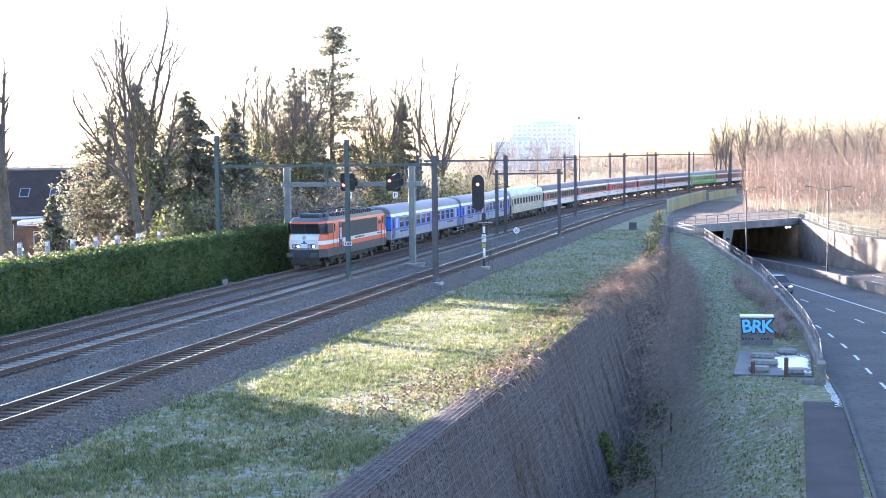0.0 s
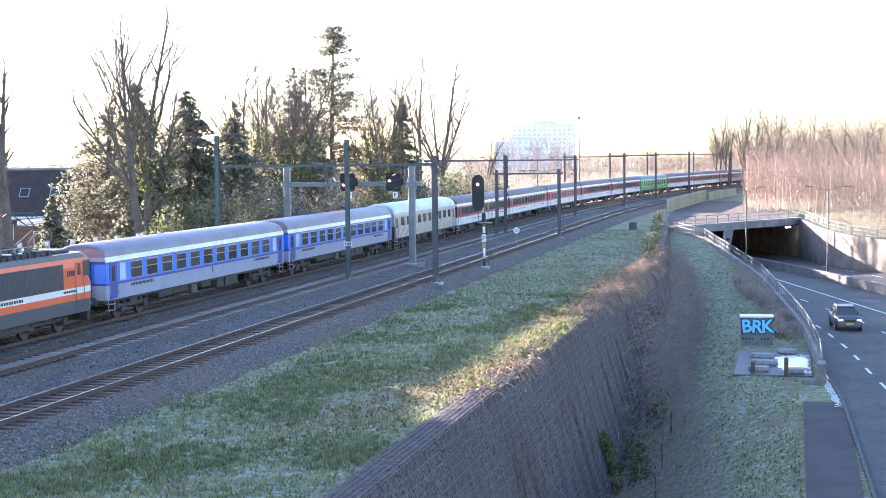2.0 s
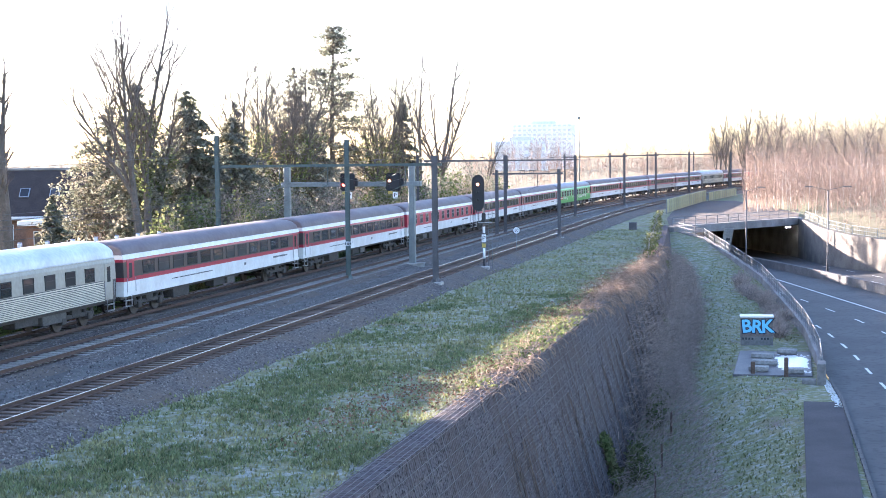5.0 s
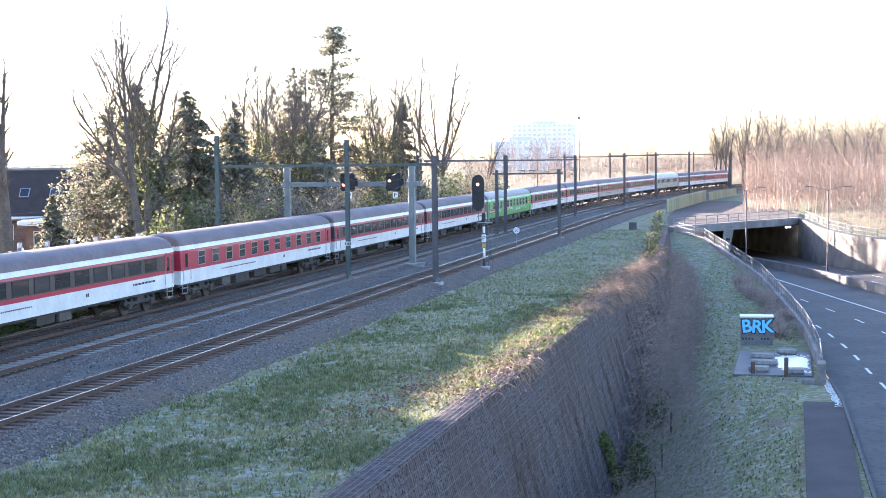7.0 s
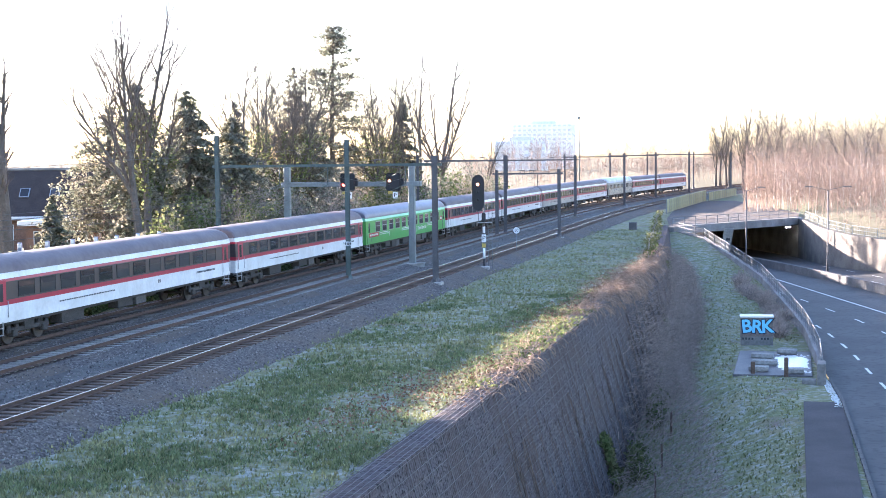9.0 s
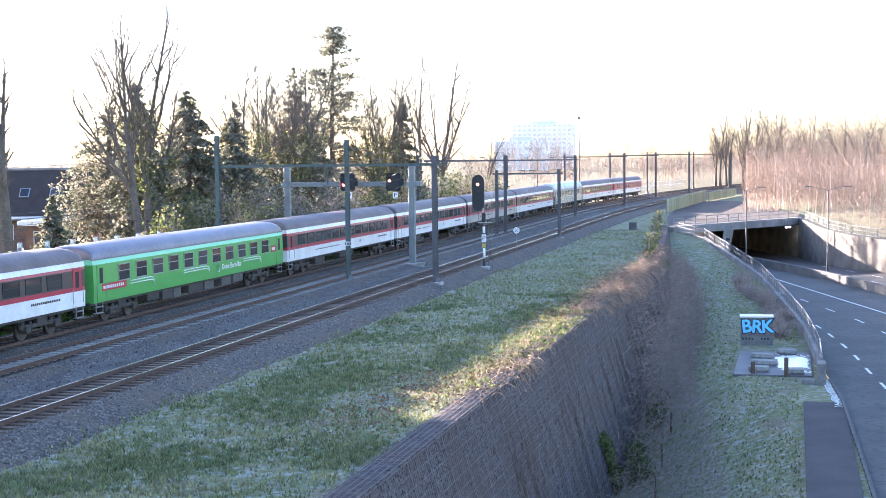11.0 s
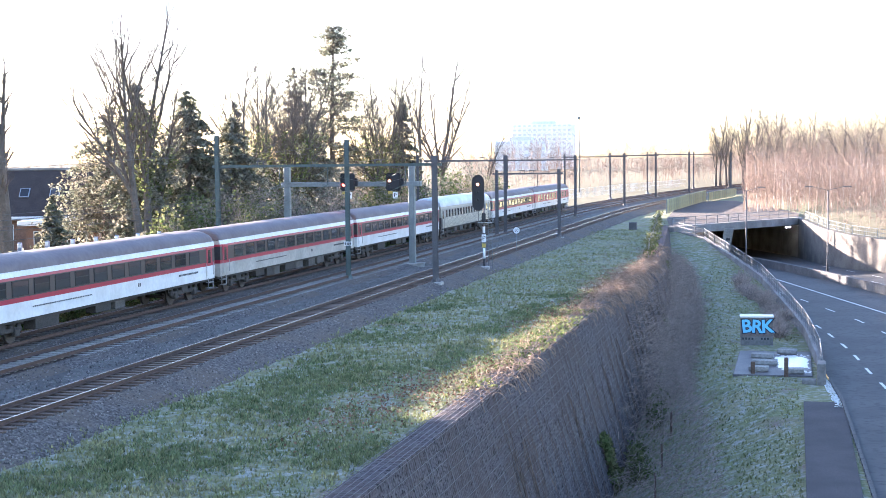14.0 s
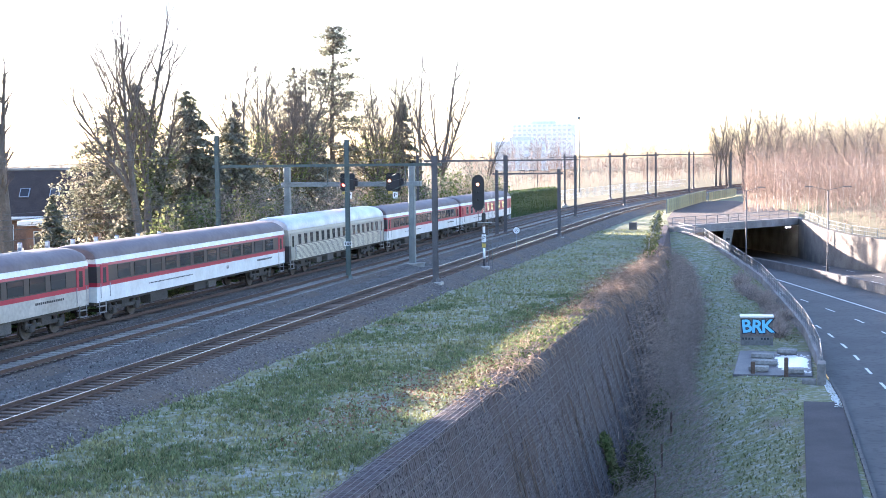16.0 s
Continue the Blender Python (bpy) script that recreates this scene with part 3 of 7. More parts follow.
def side_x(z):
    """Half width of a coach at height z."""
    if z < 2.9:
        return 1.41 - 0.03 * max(0.0, (1.6 - z)) / 0.6
    if z < 3.38:
        return 1.41 - 0.10 * ((z - 2.9) / 0.48) ** 1.6
    return 1.31


def hull(length, zs, mats, roof_hi=4.05):
    """Side strips between the heights zs, each with its own material index, and flat ends."""
    bm = bmesh.new()
    h = length / 2
    ends = {}
    for sx in (-1, 1):
        prev = None
        for z in zs:
            a, b = bm.verts.new((sx * side_x(z), -h, z)), bm.verts.new((sx * side_x(z), h, z))
            ends.setdefault(-1, {}).setdefault(sx, []).append(a)
            ends.setdefault(1, {}).setdefault(sx, []).append(b)
            if prev:
                f = bm.faces.new((prev[0], prev[1], b, a))
                f.material_index = prev[2]
            k = min(zs.index(z), len(mats) - 1)
            prev = (a, b, mats[k])
    for e in (-1, 1):
        L, R = ends[e][-1], ends[e][1]
        for i in range(len(zs) - 1):
            f = bm.faces.new((L[i], R[i], R[i + 1], L[i + 1]))
            f.material_index = mats[i]
    bm.faces.new((ends[-1][-1][0], ends[1][-1][0], ends[1][1][0], ends[-1][1][0]))
    bmesh.ops.recalc_face_normals(bm, faces=bm.faces)
    return bm


def roof_bm(length, z0=3.36, top=4.05, over=0.0):
    bm = bmesh.new()
    h = length / 2 + over
    rings = []
    for y, drop in ((-h, 0.16), (-h + 0.25, 0.04), (-h + 0.8, 0.0), (0, 0), (h - 0.8, 0.0), (h - 0.25, 0.04), (h, 0.16)):
        ring = []
        for k in range(15):
            a = math.pi * k / 14
            x = -math.copysign(abs(math.cos(a)) ** 0.82, math.cos(a)) * 1.325
            z = z0 + (top - z0 - drop) * math.sin(a) ** 0.78
            ring.append(bm.verts.new((x, y, z)))
        rings.append(ring)
    for r0, r1 in zip(rings, rings[1:]):
        for k in range(14):
            bm.faces.new((r0[k], r0[k + 1], r1[k + 1], r1[k])).smooth = True
    bm.faces.new(rings[0])
    bm.faces.new(rings[-1][::-1])
    bmesh.ops.recalc_face_normals(bm, faces=bm.faces)
    return bm


def bogie(parent, y, wheelbase=2.5):
    bm = bmesh.new()
    for sx in (-1, 1):
        box(bm, sx * 1.0 - 0.09, sx * 1.0 + 0.09, y - 1.75, y + 1.75, 0.52, 0.72, 0, 0.03)
        for dy in (-wheelbase / 2, wheelbase / 2):
            box(bm, sx * 1.05 - 0.14, sx * 1.05 + 0.14, y + dy - 0.2, y + dy + 0.2, 0.34, 0.66, 0, 0.04)
            tube(bm, [(sx * 1.0, y + dy + 0.34, 0.5), (sx * 1.0, y + dy + 0.34, 0.86)], 0.11, 8)
            tube(bm, [(sx * 1.0, y + dy - 0.34, 0.5), (sx * 1.0, y + dy - 0.34, 0.86)], 0.11, 8)
        box(bm, sx * 1.0 - 0.12, sx * 1.0 + 0.12, y - 0.4, y + 0.4, 0.6, 1.0, 0, 0.03)
    box(bm, -1.0, 1.0, y - 0.35, y + 0.35, 0.55, 0.85)
    b = part("bogie", bm, M["underframe"], parent)
    for dy in (-wheelbase / 2, wheelbase / 2):
        bm = bmesh.new()
        for sx in (-1, 1):
            x = sx * 0.75
            tube(bm, [(x - 0.065, y + dy, 0.46), (x + 0.065, y + dy, 0.46)], 0.455, 20)
            tube(bm, [(x - sx * 0.07, y + dy, 0.46), (x - sx * 0.095, y + dy, 0.46)], 0.485, 20)
        tube(bm, [(-0.75, y + dy, 0.46), (0.75, y + dy, 0.46)], 0.08, 8)
        part("wheelset", bm, M["wheel"], b)
    return b


def ends_gear(root, h, body):
    """Buffers, coupling, gangway and steps at both ends; h: half the length over the buffers."""
    for e in (-1, 1):
        for sx in (-1, 1):
            bm = bmesh.new()
            tube(bm, [(sx * 0.87, e * body, 1.05), (sx * 0.87, e * (h - 0.06), 1.05)], 0.1, 10)
            tube(bm, [(sx * 0.87, e * (h - 0.06), 1.05), (sx * 0.87, e * (h - 0.01), 1.05)], 0.25, 14)
            part("buffer", bm, M["underframe"], root)
            bm = bmesh.new()
            for z in (0.55, 0.85):
                box(bm, sx * 1.32 - 0.1, sx * 1.32 + 0.1, e * (body - 0.55) - 0.35, e * (body - 0.55) + 0.35, z, z + 0.04)
            for dy in (-0.33, 0.33):
                box(bm, sx * 1.38 - 0.02, sx * 1.38 + 0.02, e * (body - 0.55) + dy - 0.02, e * (body - 0.55) + dy + 0.02, 0.55, 1.15)
            part("step", bm, M["window_frame"], root, "pale metal footstep")
        bm = bmesh.new()
        box(bm, -0.62, 0.62, min(e * (body - 0.05), e * (h - 0.03)), max(e * (body - 0.05), e * (h - 0.03)), 1.15, 3.2, 0, 0.06)
        part("gangway", bm, M["rubber"], root, "black rubber gangway bellows")


SCHEMES = {}


def coach(kind, length):
    root = thing("coach", *SCHEMES[kind]["tag"], "coaches of the train")
    S = SCHEMES[kind]
    h, body = length / 2, length / 2 - 0.42
    mats = S["mats"]
    part("body", hull(2 * body, S["zs"], S["bands"]), mats, root)
    part("roof", roof_bm(2 * body, top=S.get("top", 4.05)), M[S["roof"]], root)
    bm = bmesh.new()
    for sx in (-1, 1):
        box(bm, min(sx * 1.30, sx * 1.36), max(sx * 1.30, sx * 1.36), -body, body, 3.33, 3.39)
        if S.get("gutter"):
            vs = []
            for y in (-body, body):
                for x, z in ((1.406, 3.15), (1.345, 3.39)):
                    vs.append(bm.verts.new((sx * (x + 0.006), y, z)))
            bm.faces.new((vs[0], vs[1], vs[3], vs[2]))
    part("gutter", bm, M["coach_white"] if S.get("gutter") else M[S["roof"]], root)
    # windows
    zlo, zhi = S["win_z"]
    for sx in (-1, 1):
        for (y, w, kindw) in S["windows"](body):
            x = side_x(2.4)
            bm = bmesh.new()
            fr = 0.045
            xo0, xo1 = sorted((sx * (x - 0.03), sx * (x + 0.016)))
            for (ya, yb, za, zb) in ((y - w / 2, y + w / 2, zhi - fr, zhi), (y - w / 2, y + w / 2, zlo, zlo + fr), (y - w / 2, y - w / 2 + fr, zlo, zhi), (y + w / 2 - fr, y + w / 2, zlo, zhi)):
                box(bm, xo0, xo1, ya, yb, za, zb)
            if kindw == "open":
                zm = zlo + 0.58 * (zhi - zlo)
                box(bm, xo0, xo1, y - w / 2, y + w / 2, zm - 0.02, zm + 0.02)
            win = part("window", bm, M["window_frame"] if S.get("bright_frames") else M["rubber"], root)
            bm = bmesh.new()
            box(bm, *sorted((sx * (x - 0.02), sx * (x + 0.005))), y - w / 2 + 0.03, y + w / 2 - 0.03, zlo + 0.03, zhi - 0.03)
            part("pane", bm, M["frosted"] if kindw == "frost" else M["glass"], win)
    # doors
    for sx in (-1, 1):
        for e in (-1, 1):
            y = e * (body - 0.75)
            x = side_x(2.0) - 0.004
            bm = bmesh.new()
            for za, zb, mi in S["door"]:
                box(bm, *sorted((sx * (x - 0.05), sx * (x + 0.012))), y - 0.4, y + 0.4, za, zb, mi)
            d = part("door", bm, mats, root)
            bm = bmesh.new()
            box(bm, *sorted((sx * x, sx * (x + 0.02))), y - 0.17, y + 0.17, 2.2, 2.95, 0, 0.008)
            part("pane", bm, M["glass"], d)
            for dy in (-0.47, 0.47):
                bm = bmesh.new()
                tube(bm, [(sx * (x + 0.05), y + dy, 1.35), (sx * (x + 0.05), y + dy, 2.2)], 0.018, 5)
                part("handrail", bm, M["window_frame"], root)
    for e in (-1, 1):
        bogie(root, e * (body - 3.45))
    # underframe boxes
    rnd = random.Random(len(kind) * 7 + int(length))
    y = -body + 6.2
    while y < body - 6.5:
        ln = rnd.uniform(0.7, 2.2)
        z0 = rnd.uniform(0.42, 0.65)
        for sx in (-1, 1):
            if rnd.random() < 0.8:
                bm = bmesh.new()
                box(bm, *sorted((sx * 0.55, sx * rnd.uniform(1.1, 1.25))), y, y + ln, z0, 1.04, 0, 0.03)
                part("equipment_box", bm, M[rnd.choice(("underframe", "tank", "underframe"))], root)
        y += ln + rnd.uniform(0.2, 1.1)
    bm = bmesh.new()
    box(bm, -1.2, 1.2, -body, body, 0.93, 1.1)
    part("sole_bar", bm, M["underframe"], root)
    ends_gear(root, h, body)
    # roof vents
    for y in S.get("vents", (-0.36, -0.1, 0.17, 0.4)):
        for x in (-0.7, 0.7):
            bm = bmesh.new()
            box(bm, x - 0.15, x + 0.15, y * 2 * body - 0.22, y * 2 * body + 0.22, 3.8, 3.97, 0, 0.04)
            part("roof_vent", bm, M[S["roof"]], root)
    # lettering shown as bars, and small panels
    for sx in (-1, 1):
        bm = bmesh.new()
        xs = sorted((sx * (side_x(1.6) + 0.002), sx * (side_x(1.6) + 0.006)))
        for f, wd, z, hh in S.get("bars", ()):
            n = max(1, int(wd / 0.16))
            for k in range(n):
                yy = sx * (f * body) + (k - n / 2) * 0.16
                box(bm, *xs, yy, yy + 0.11, z, z + hh)
        if S.get("bars"):
            tagged(part("lettering", bm, M["lettering"], root), kind="stuff")
        if S.get("flutes"):
            bm = bmesh.new()
            for k in range(12):
                z = 1.13 + k * 0.098
                box(bm, *sorted((sx * 1.38, sx * 1.435)), -body + 1.25, body - 1.25, z, z + 0.052)
            tagged(part("fluting", bm, M["coach_steel"], root), kind="stuff")
    return root


def settle(root):
    """Shorten the lower panels: everything above the window sills comes down by the same amount."""
    for ob in root.children_recursive:
        for v in ob.data.vertices:
            v.co.z -= 0.2 * min(1.0, max(0.0, (v.co.z - 1.1) / 1.0))


def even(n, w, kindw="open", inset=2.6, ends=None):
    def f(body):
        out = []
        span = 2 * (body - inset)
        for k in range(n):
            out.append((-body + inset + span * (k + 0.5) / n, w, kindw))
        if ends:
            for e in (-1, 1):
                out.append((e * (body - 1.75), ends, "frost"))
        return out
    return f


SCHEMES["dark"] = dict(tag=("white and red coach with a dark window band", "coach"), mats=[M["coach_white"], M["coach_red"], M["coach_dark"]],
    zs=[1.08, 2.02, 2.24, 3.02, 3.15, 3.4], bands=[0, 1, 2, 1, 0], roof="roof_brown", gutter=True, win_z=(2.3, 2.98), windows=even(12, 1.35, inset=1.9),
    door=((1.15, 2.02, 0), (2.02, 3.1, 1)), bars=((-0.35, 5.5, 1.62, 0.07), (0.72, 2.6, 1.66, 0.13), (0.25, 0.35, 1.55, 0.22)))
SCHEMES["red"] = dict(SCHEMES["dark"], tag=("white and red coach with single square windows", "coach"), bands=[0, 1, 1, 1, 0], windows=even(11, 0.95, inset=1.8), bright_frames=True,
    win_z=(2.2, 3.0))
SCHEMES["grimy"] = dict(SCHEMES["dark"], tag=("grimy grey and red coach with a dark window band", "coach"), mats=[M["coach_grimy"], M["coach_red"], M["coach_dark"]])
SCHEMES["blue"] = dict(tag=("blue and pale grey coach with a silver roof", "coach"), mats=[M["coach_pale"], M["coach_navy"], M["coach_blue"]],
    zs=[1.08, 1.98, 2.12, 3.06, 3.2, 3.4], bands=[0, 1, 2, 1, 0], roof="roof_grey", gutter=True, win_z=(2.16, 3.05), windows=even(11, 1.3, inset=2.35, ends=0.7), bright_frames=True,
    door=((1.15, 3.1, 1),), bars=((0.68, 2.6, 1.72, 0.17), (-0.68, 2.6, 1.72, 0.17), (0.05, 0.3, 1.5, 0.45)))
SCHEMES["green"] = dict(tag=("bright green coach with a silver roof", "coach"), mats=[M["coach_green"], mat("mint_green_stripe", (0.22, 0.62, 0.38), 0.35, var=0.05)],
    zs=[1.08, 2.02, 3.12, 3.4], bands=[0, 0, 1], roof="roof_grey", win_z=(2.15, 3.0), windows=even(11, 1.25, inset=2.2), door=((1.15, 3.1, 0),),
    bars=(), bright_frames=True)
SCHEMES["steel"] = dict(tag=("fluted stainless steel coach with a silver roof", "coach"), mats=[M["coach_cream"], M["coach_steel"], M["coach_dark"]],
    zs=[1.08, 2.3, 3.15, 3.4], bands=[2, 0, 0], roof="roof_silver", top=4.2, win_z=(2.33, 3.0), windows=even(10, 0.9, inset=1.7), door=((1.15, 3.1, 0),), flutes=True)

SCHEMES["steel_narrow"] = dict(SCHEMES["steel"], tag=("fluted stainless steel coach with many narrow windows", "coach"), windows=even(16, 0.5, inset=1.5))

M["loco_orange"] = mat("orange_loco_paint", (0.68, 0.125, 0.045), 0.35, var=0.06, scale=0.8, fine=6, bump=0.02)
M["loco_grey"] = mat("dark_grey_loco_paint", (0.066, 0.072, 0.085), 0.4, var=0.12, scale=0.8, fine=6, bump=0.02)
M["loco_louvre"] = mat("charcoal_louvre_panel", (0.045, 0.048, 0.055), 0.5, var=0.15, scale=1, fine=8)
M["loco_blue"] = mat("blue_loco_stripe", (0.05, 0.12, 0.28), 0.4, var=0.05)
M["lamp_glass"] = glow("lit_headlamp", (1.0, 0.86, 0.6), 0.5)
M["lamp_off"] = mat("headlamp_lens", (0.5, 0.48, 0.45), 0.15, var=0.1)
M["copper"] = mat("grey_insulator", (0.16, 0.15, 0.15), 0.4, var=0.1)


def locomotive():
    """Electric locomotive with raked cab fronts; its front looks towards -y. Length over buffers 17.5."""
    root = thing("locomotive", "orange, white and grey electric locomotive with lit headlamps", "locomotive")
    bh = 8.25
    # outline of one front in y and z, mirrored at the rear: upright nose, recessed screen, overhanging brow
    front = [(-bh + 0.1, 0.84), (-bh, 1.44), (-bh + 0.02, 2.1), (-bh + 0.22, 2.42), (-bh + 0.52, 2.51), (-bh + 0.16, 3.25), (-bh + 0.2, 3.39), (-bh + 0.75, 3.63)]
    levels = [(0.84, 1.44, 0), (1.44, 1.75, 1), (1.75, 2.03, 2), (2.03, 3.39, 1), (3.39, 3.64, 0)]
    wide, ch_y = 0.40, 0.85

    def fy(z):
        for (y0, z0), (y1, z1) in zip(front, front[1:]):
            if z0 <= z <= z1:
                return y0 + (y1 - y0) * (z - z0) / (z1 - z0)
        return front[-1][0]

    def hx(z):
        return 1.48 if z < 3.0 else 1.48 - 0.12 * (z - 3.0) / 0.63

    bm = bmesh.new()
    zs = [0.84, 1.44, 1.75, 2.03, 2.1, 2.42, 2.51, 3.0, 3.25, 3.39, 3.63]
    def band(z):
        return next(c for a, b, c in levels if a <= z < b)
    def nose(z):
        return 0 if z < 1.44 else 2 if z < 2.51 else 3 if z < 3.25 else 1 if z < 3.39 else 0
    for z0, z1 in zip(zs, zs[1:]):
        ring = []
        for z in (z0, z1):
            y, x = fy(z), hx(z)
            ring.append([bm.verts.new(p) for p in ((-x, y + ch_y, z), (-x + wide, y, z), (x - wide, y, z), (x, y + ch_y, z), (x, -y - ch_y, z), (x - wide, -y, z), (-x + wide, -y, z), (-x, -y - ch_y, z))])
        zm = (z0 + z1) / 2
        for k in range(8):
            f = bm.faces.new((ring[0][k], ring[0][(k + 1) % 8], ring[1][(k + 1) % 8], ring[1][k]))
            f.material_index = nose(zm) if k in (1, 5) else 3 if (k % 2 == 0 and 2.51 < zm < 3.25) else band(zm)
    bm.faces.new(ring[1])
    bmesh.ops.recalc_face_normals(bm, faces=bm.faces)
    part("body", bm, [M["loco_grey"], M["loco_orange"], M["coach_white"], M["loco_louvre"]], root)
    for sx in (-1, 1):
        x = sx * 1.484
        bm = bmesh.new()
        box(bm, *sorted((x, x + sx * 0.03)), -3.95, 4.9, 2.04, 3.2, 0)
        for k in range(45):
            yy = -3.9 + k * 0.195
            box(bm, *sorted((x + sx * 0.02, x + sx * 0.036)), yy, yy + 0.1, 2.08, 3.16)
        part("louvre_panel", bm, M["loco_louvre"], root, "charcoal louvre panel")
        bm = bmesh.new()
        box(bm, *sorted((x, x + sx * 0.012)), -4.75, -4.05, 1.45, 3.24)
        part("stripe", bm, M["loco_louvre"], root, "dark upright stripe")
        bm = bmesh.new()
        box(bm, *sorted((x + sx * 0.012, x + sx * 0.016)), -4.58, -4.22, 1.95, 2.8)
        part("nameplate", bm, M["coach_white"], root, "white upright plate with blue bars")
        bm = bmesh.new()
        for k in range(6):
            box(bm, *sorted((x + sx * 0.016, x + sx * 0.02)), -4.5, -4.3, 2.0 + k * 0.125, 2.08 + k * 0.125)
        for a, b in ((1.5, 1.75), (3.0, 3.2)):
            box(bm, *sorted((x + sx * 0.012, x + sx * 0.018)), -4.65, -4.15, a, b)
        tagged(part("lettering", bm, M["loco_blue"], root), kind="stuff")
        bm = bmesh.new()
        for k in range(12):
            box(bm, *sorted((x + sx * 0.003, x + sx * 0.008)), -0.9 + k * 0.2, -0.76 + k * 0.2, 1.82, 1.95)
        for k in range(9):
            box(bm, *sorted((x + sx * 0.003, x + sx * 0.008)), 4.9 + k * 0.16, 5.02 + k * 0.16, 1.84, 1.94)
        for k in range(4):
            box(bm, *sorted((x + sx * 0.003, x + sx * 0.008)), 5.25 + k * 0.2, 5.39 + k * 0.2, 2.6, 2.86)
        tagged(part("lettering", bm, M["lettering"], root), kind="stuff")
        for y, a, b in ((-5.75, -7.38, -6.12), (6.4, 6.75, 7.38)):
            bm = bmesh.new()
            box(bm, *sorted((x, x + sx * 0.014)), a, b, 2.52, 3.24)
            part("cab_quarter_panel", bm, M["loco_louvre"], root, "charcoal panel behind the cab corner")
            bm = bmesh.new()
            box(bm, *sorted((x, x + sx * 0.015)), y - 0.3, y + 0.3, 1.46, 3.22, 0, 0.004)
            box(bm, *sorted((x, x + sx * 0.018)), y - 0.3, y + 0.3, 1.75, 2.03, 1)
            d = part("cab_door", bm, [M["loco_orange"], M["coach_white"]], root)
            bm = bmesh.new()
            box(bm, *sorted((x, x + sx * 0.025)), y - 0.2, y + 0.1, 2.6, 3.16, 0, 0.01)
            part("pane", bm, M["glass"], d)
            for dy in (-0.38, 0.38):
                bm = bmesh.new()
                tube(bm, [(x + sx * 0.05, y + dy, 1.0), (x + sx * 0.05, y + dy, 2.6)], 0.02, 5)
                part("handrail", bm, M["galv"], root)
    for e in (-1, 1):
        # windscreens lie in the raked front
        for sx in (-1, 1):
            bm = bmesh.new()
            vs = []
            for z in (2.56, 3.2):
                for x in (sx * 0.05, sx * 1.0):
                    vs.append(bm.verts.new((x, e * -1 * (fy(z) - 0.012) if e > 0 else fy(z) - 0.012, z)))
            bm.faces.new((vs[0], vs[1], vs[3], vs[2]))
            bmesh.ops.solidify(bm, geom=bm.faces[:], thickness=0.01)
            part("windscreen", bm, M["glass"], root)
            bm = bmesh.new()
            yy = e * (bh + 0.03)
            box(bm, sx * 0.58 - 0.3, sx * 0.58 + 0.3, *sorted((yy - e * 0.06, yy)), 1.5, 1.8, 0, 0.05)
            lh = part("headlight_housing", bm, M["loco_louvre"], root)
            for dx in (-0.15, 0.15):
                bm = bmesh.new()
                tube(bm, [(sx * 0.58 + dx, yy, 1.65), (sx * 0.58 + dx, yy + e * 0.03, 1.65)], 0.105, 14)
                part("headlight", bm, M["lamp_glass"] if (e < 0 and dx > 0) else M["lamp_off"], lh)
            bm = bmesh.new()
            tube(bm, [(sx * 0.87, e * (bh - 0.1), 1.05), (sx * 0.87, e * 8.7, 1.05)], 0.11, 10)
            box(bm, sx * 0.87 - 0.28, sx * 0.87 + 0.28, *sorted((e * 8.68, e * 8.74)), 0.9, 1.2, 0, 0.02)
            part("buffer", bm, M["tank"], root, "pale rimmed oblong buffer")
        bm = bmesh.new()
        tube(bm, [(0, e * (bh - 0.1), 2.26), (0, e * (bh + 0.03), 2.26)], 0.14, 14)
        part("headlight", bm, M["lamp_off"], root)
        bm = bmesh.new()
        for k in range(5):
            box(bm, -0.35 + k * 0.15, -0.24 + k * 0.15, *sorted((e * (bh - 0.02), e * (bh + 0.008))), 1.46, 1.53)
        box(bm, -0.22, 0.22, *sorted((e * (bh - 0.02), e * (bh + 0.008))), 1.84, 1.9)
        box(bm, -0.05, 0.08, *sorted((e * (bh - 0.02), e * (bh + 0.008))), 1.84, 2.06)
        tagged(part("lettering", bm, M["loco_blue"], root), kind="stuff")
        bm = bmesh.new()
        box(bm, -1.05, 1.05, *sorted((e * (bh - 0.35), e * (bh - 0.08))), 0.3, 0.9, 0, 0.05)
        part("snow_plough", bm, M["underframe"], root)
        bogie(root, e * 4.1, 3.0)
    bm = bmesh.new()
    box(bm, -1.25, 1.25, -2.4, 2.4, 0.45, 1.0, 0, 0.06)
    part("transformer_box", bm, M["underframe"], root)
    bm = bmesh.new()
    for a, b, w in ((-7.0, -6.2, 0.75), (-6.15, -5.3, 0.95), (-3.4, 3.2, 0.6), (5.4, 6.8, 0.8)):
        box(bm, -w, w, a, b, 3.62, 3.8 if a > -6.5 and a != -6.15 else 3.9, 0, 0.05)
    for k in range(34):
        yy = -4.6 + k * 0.28
        box(bm, -1.15 + 0.05 * (k % 3), -0.7, yy, yy + 0.1, 3.62, 3.82 + 0.07 * (k % 4))
        box(bm, 0.75, 1.12 - 0.06 * (k % 2), yy, yy + 0.12, 3.62, 3.78 + 0.05 * (k % 3))
    part("roof_hatch", bm, M["loco_louvre"], root)
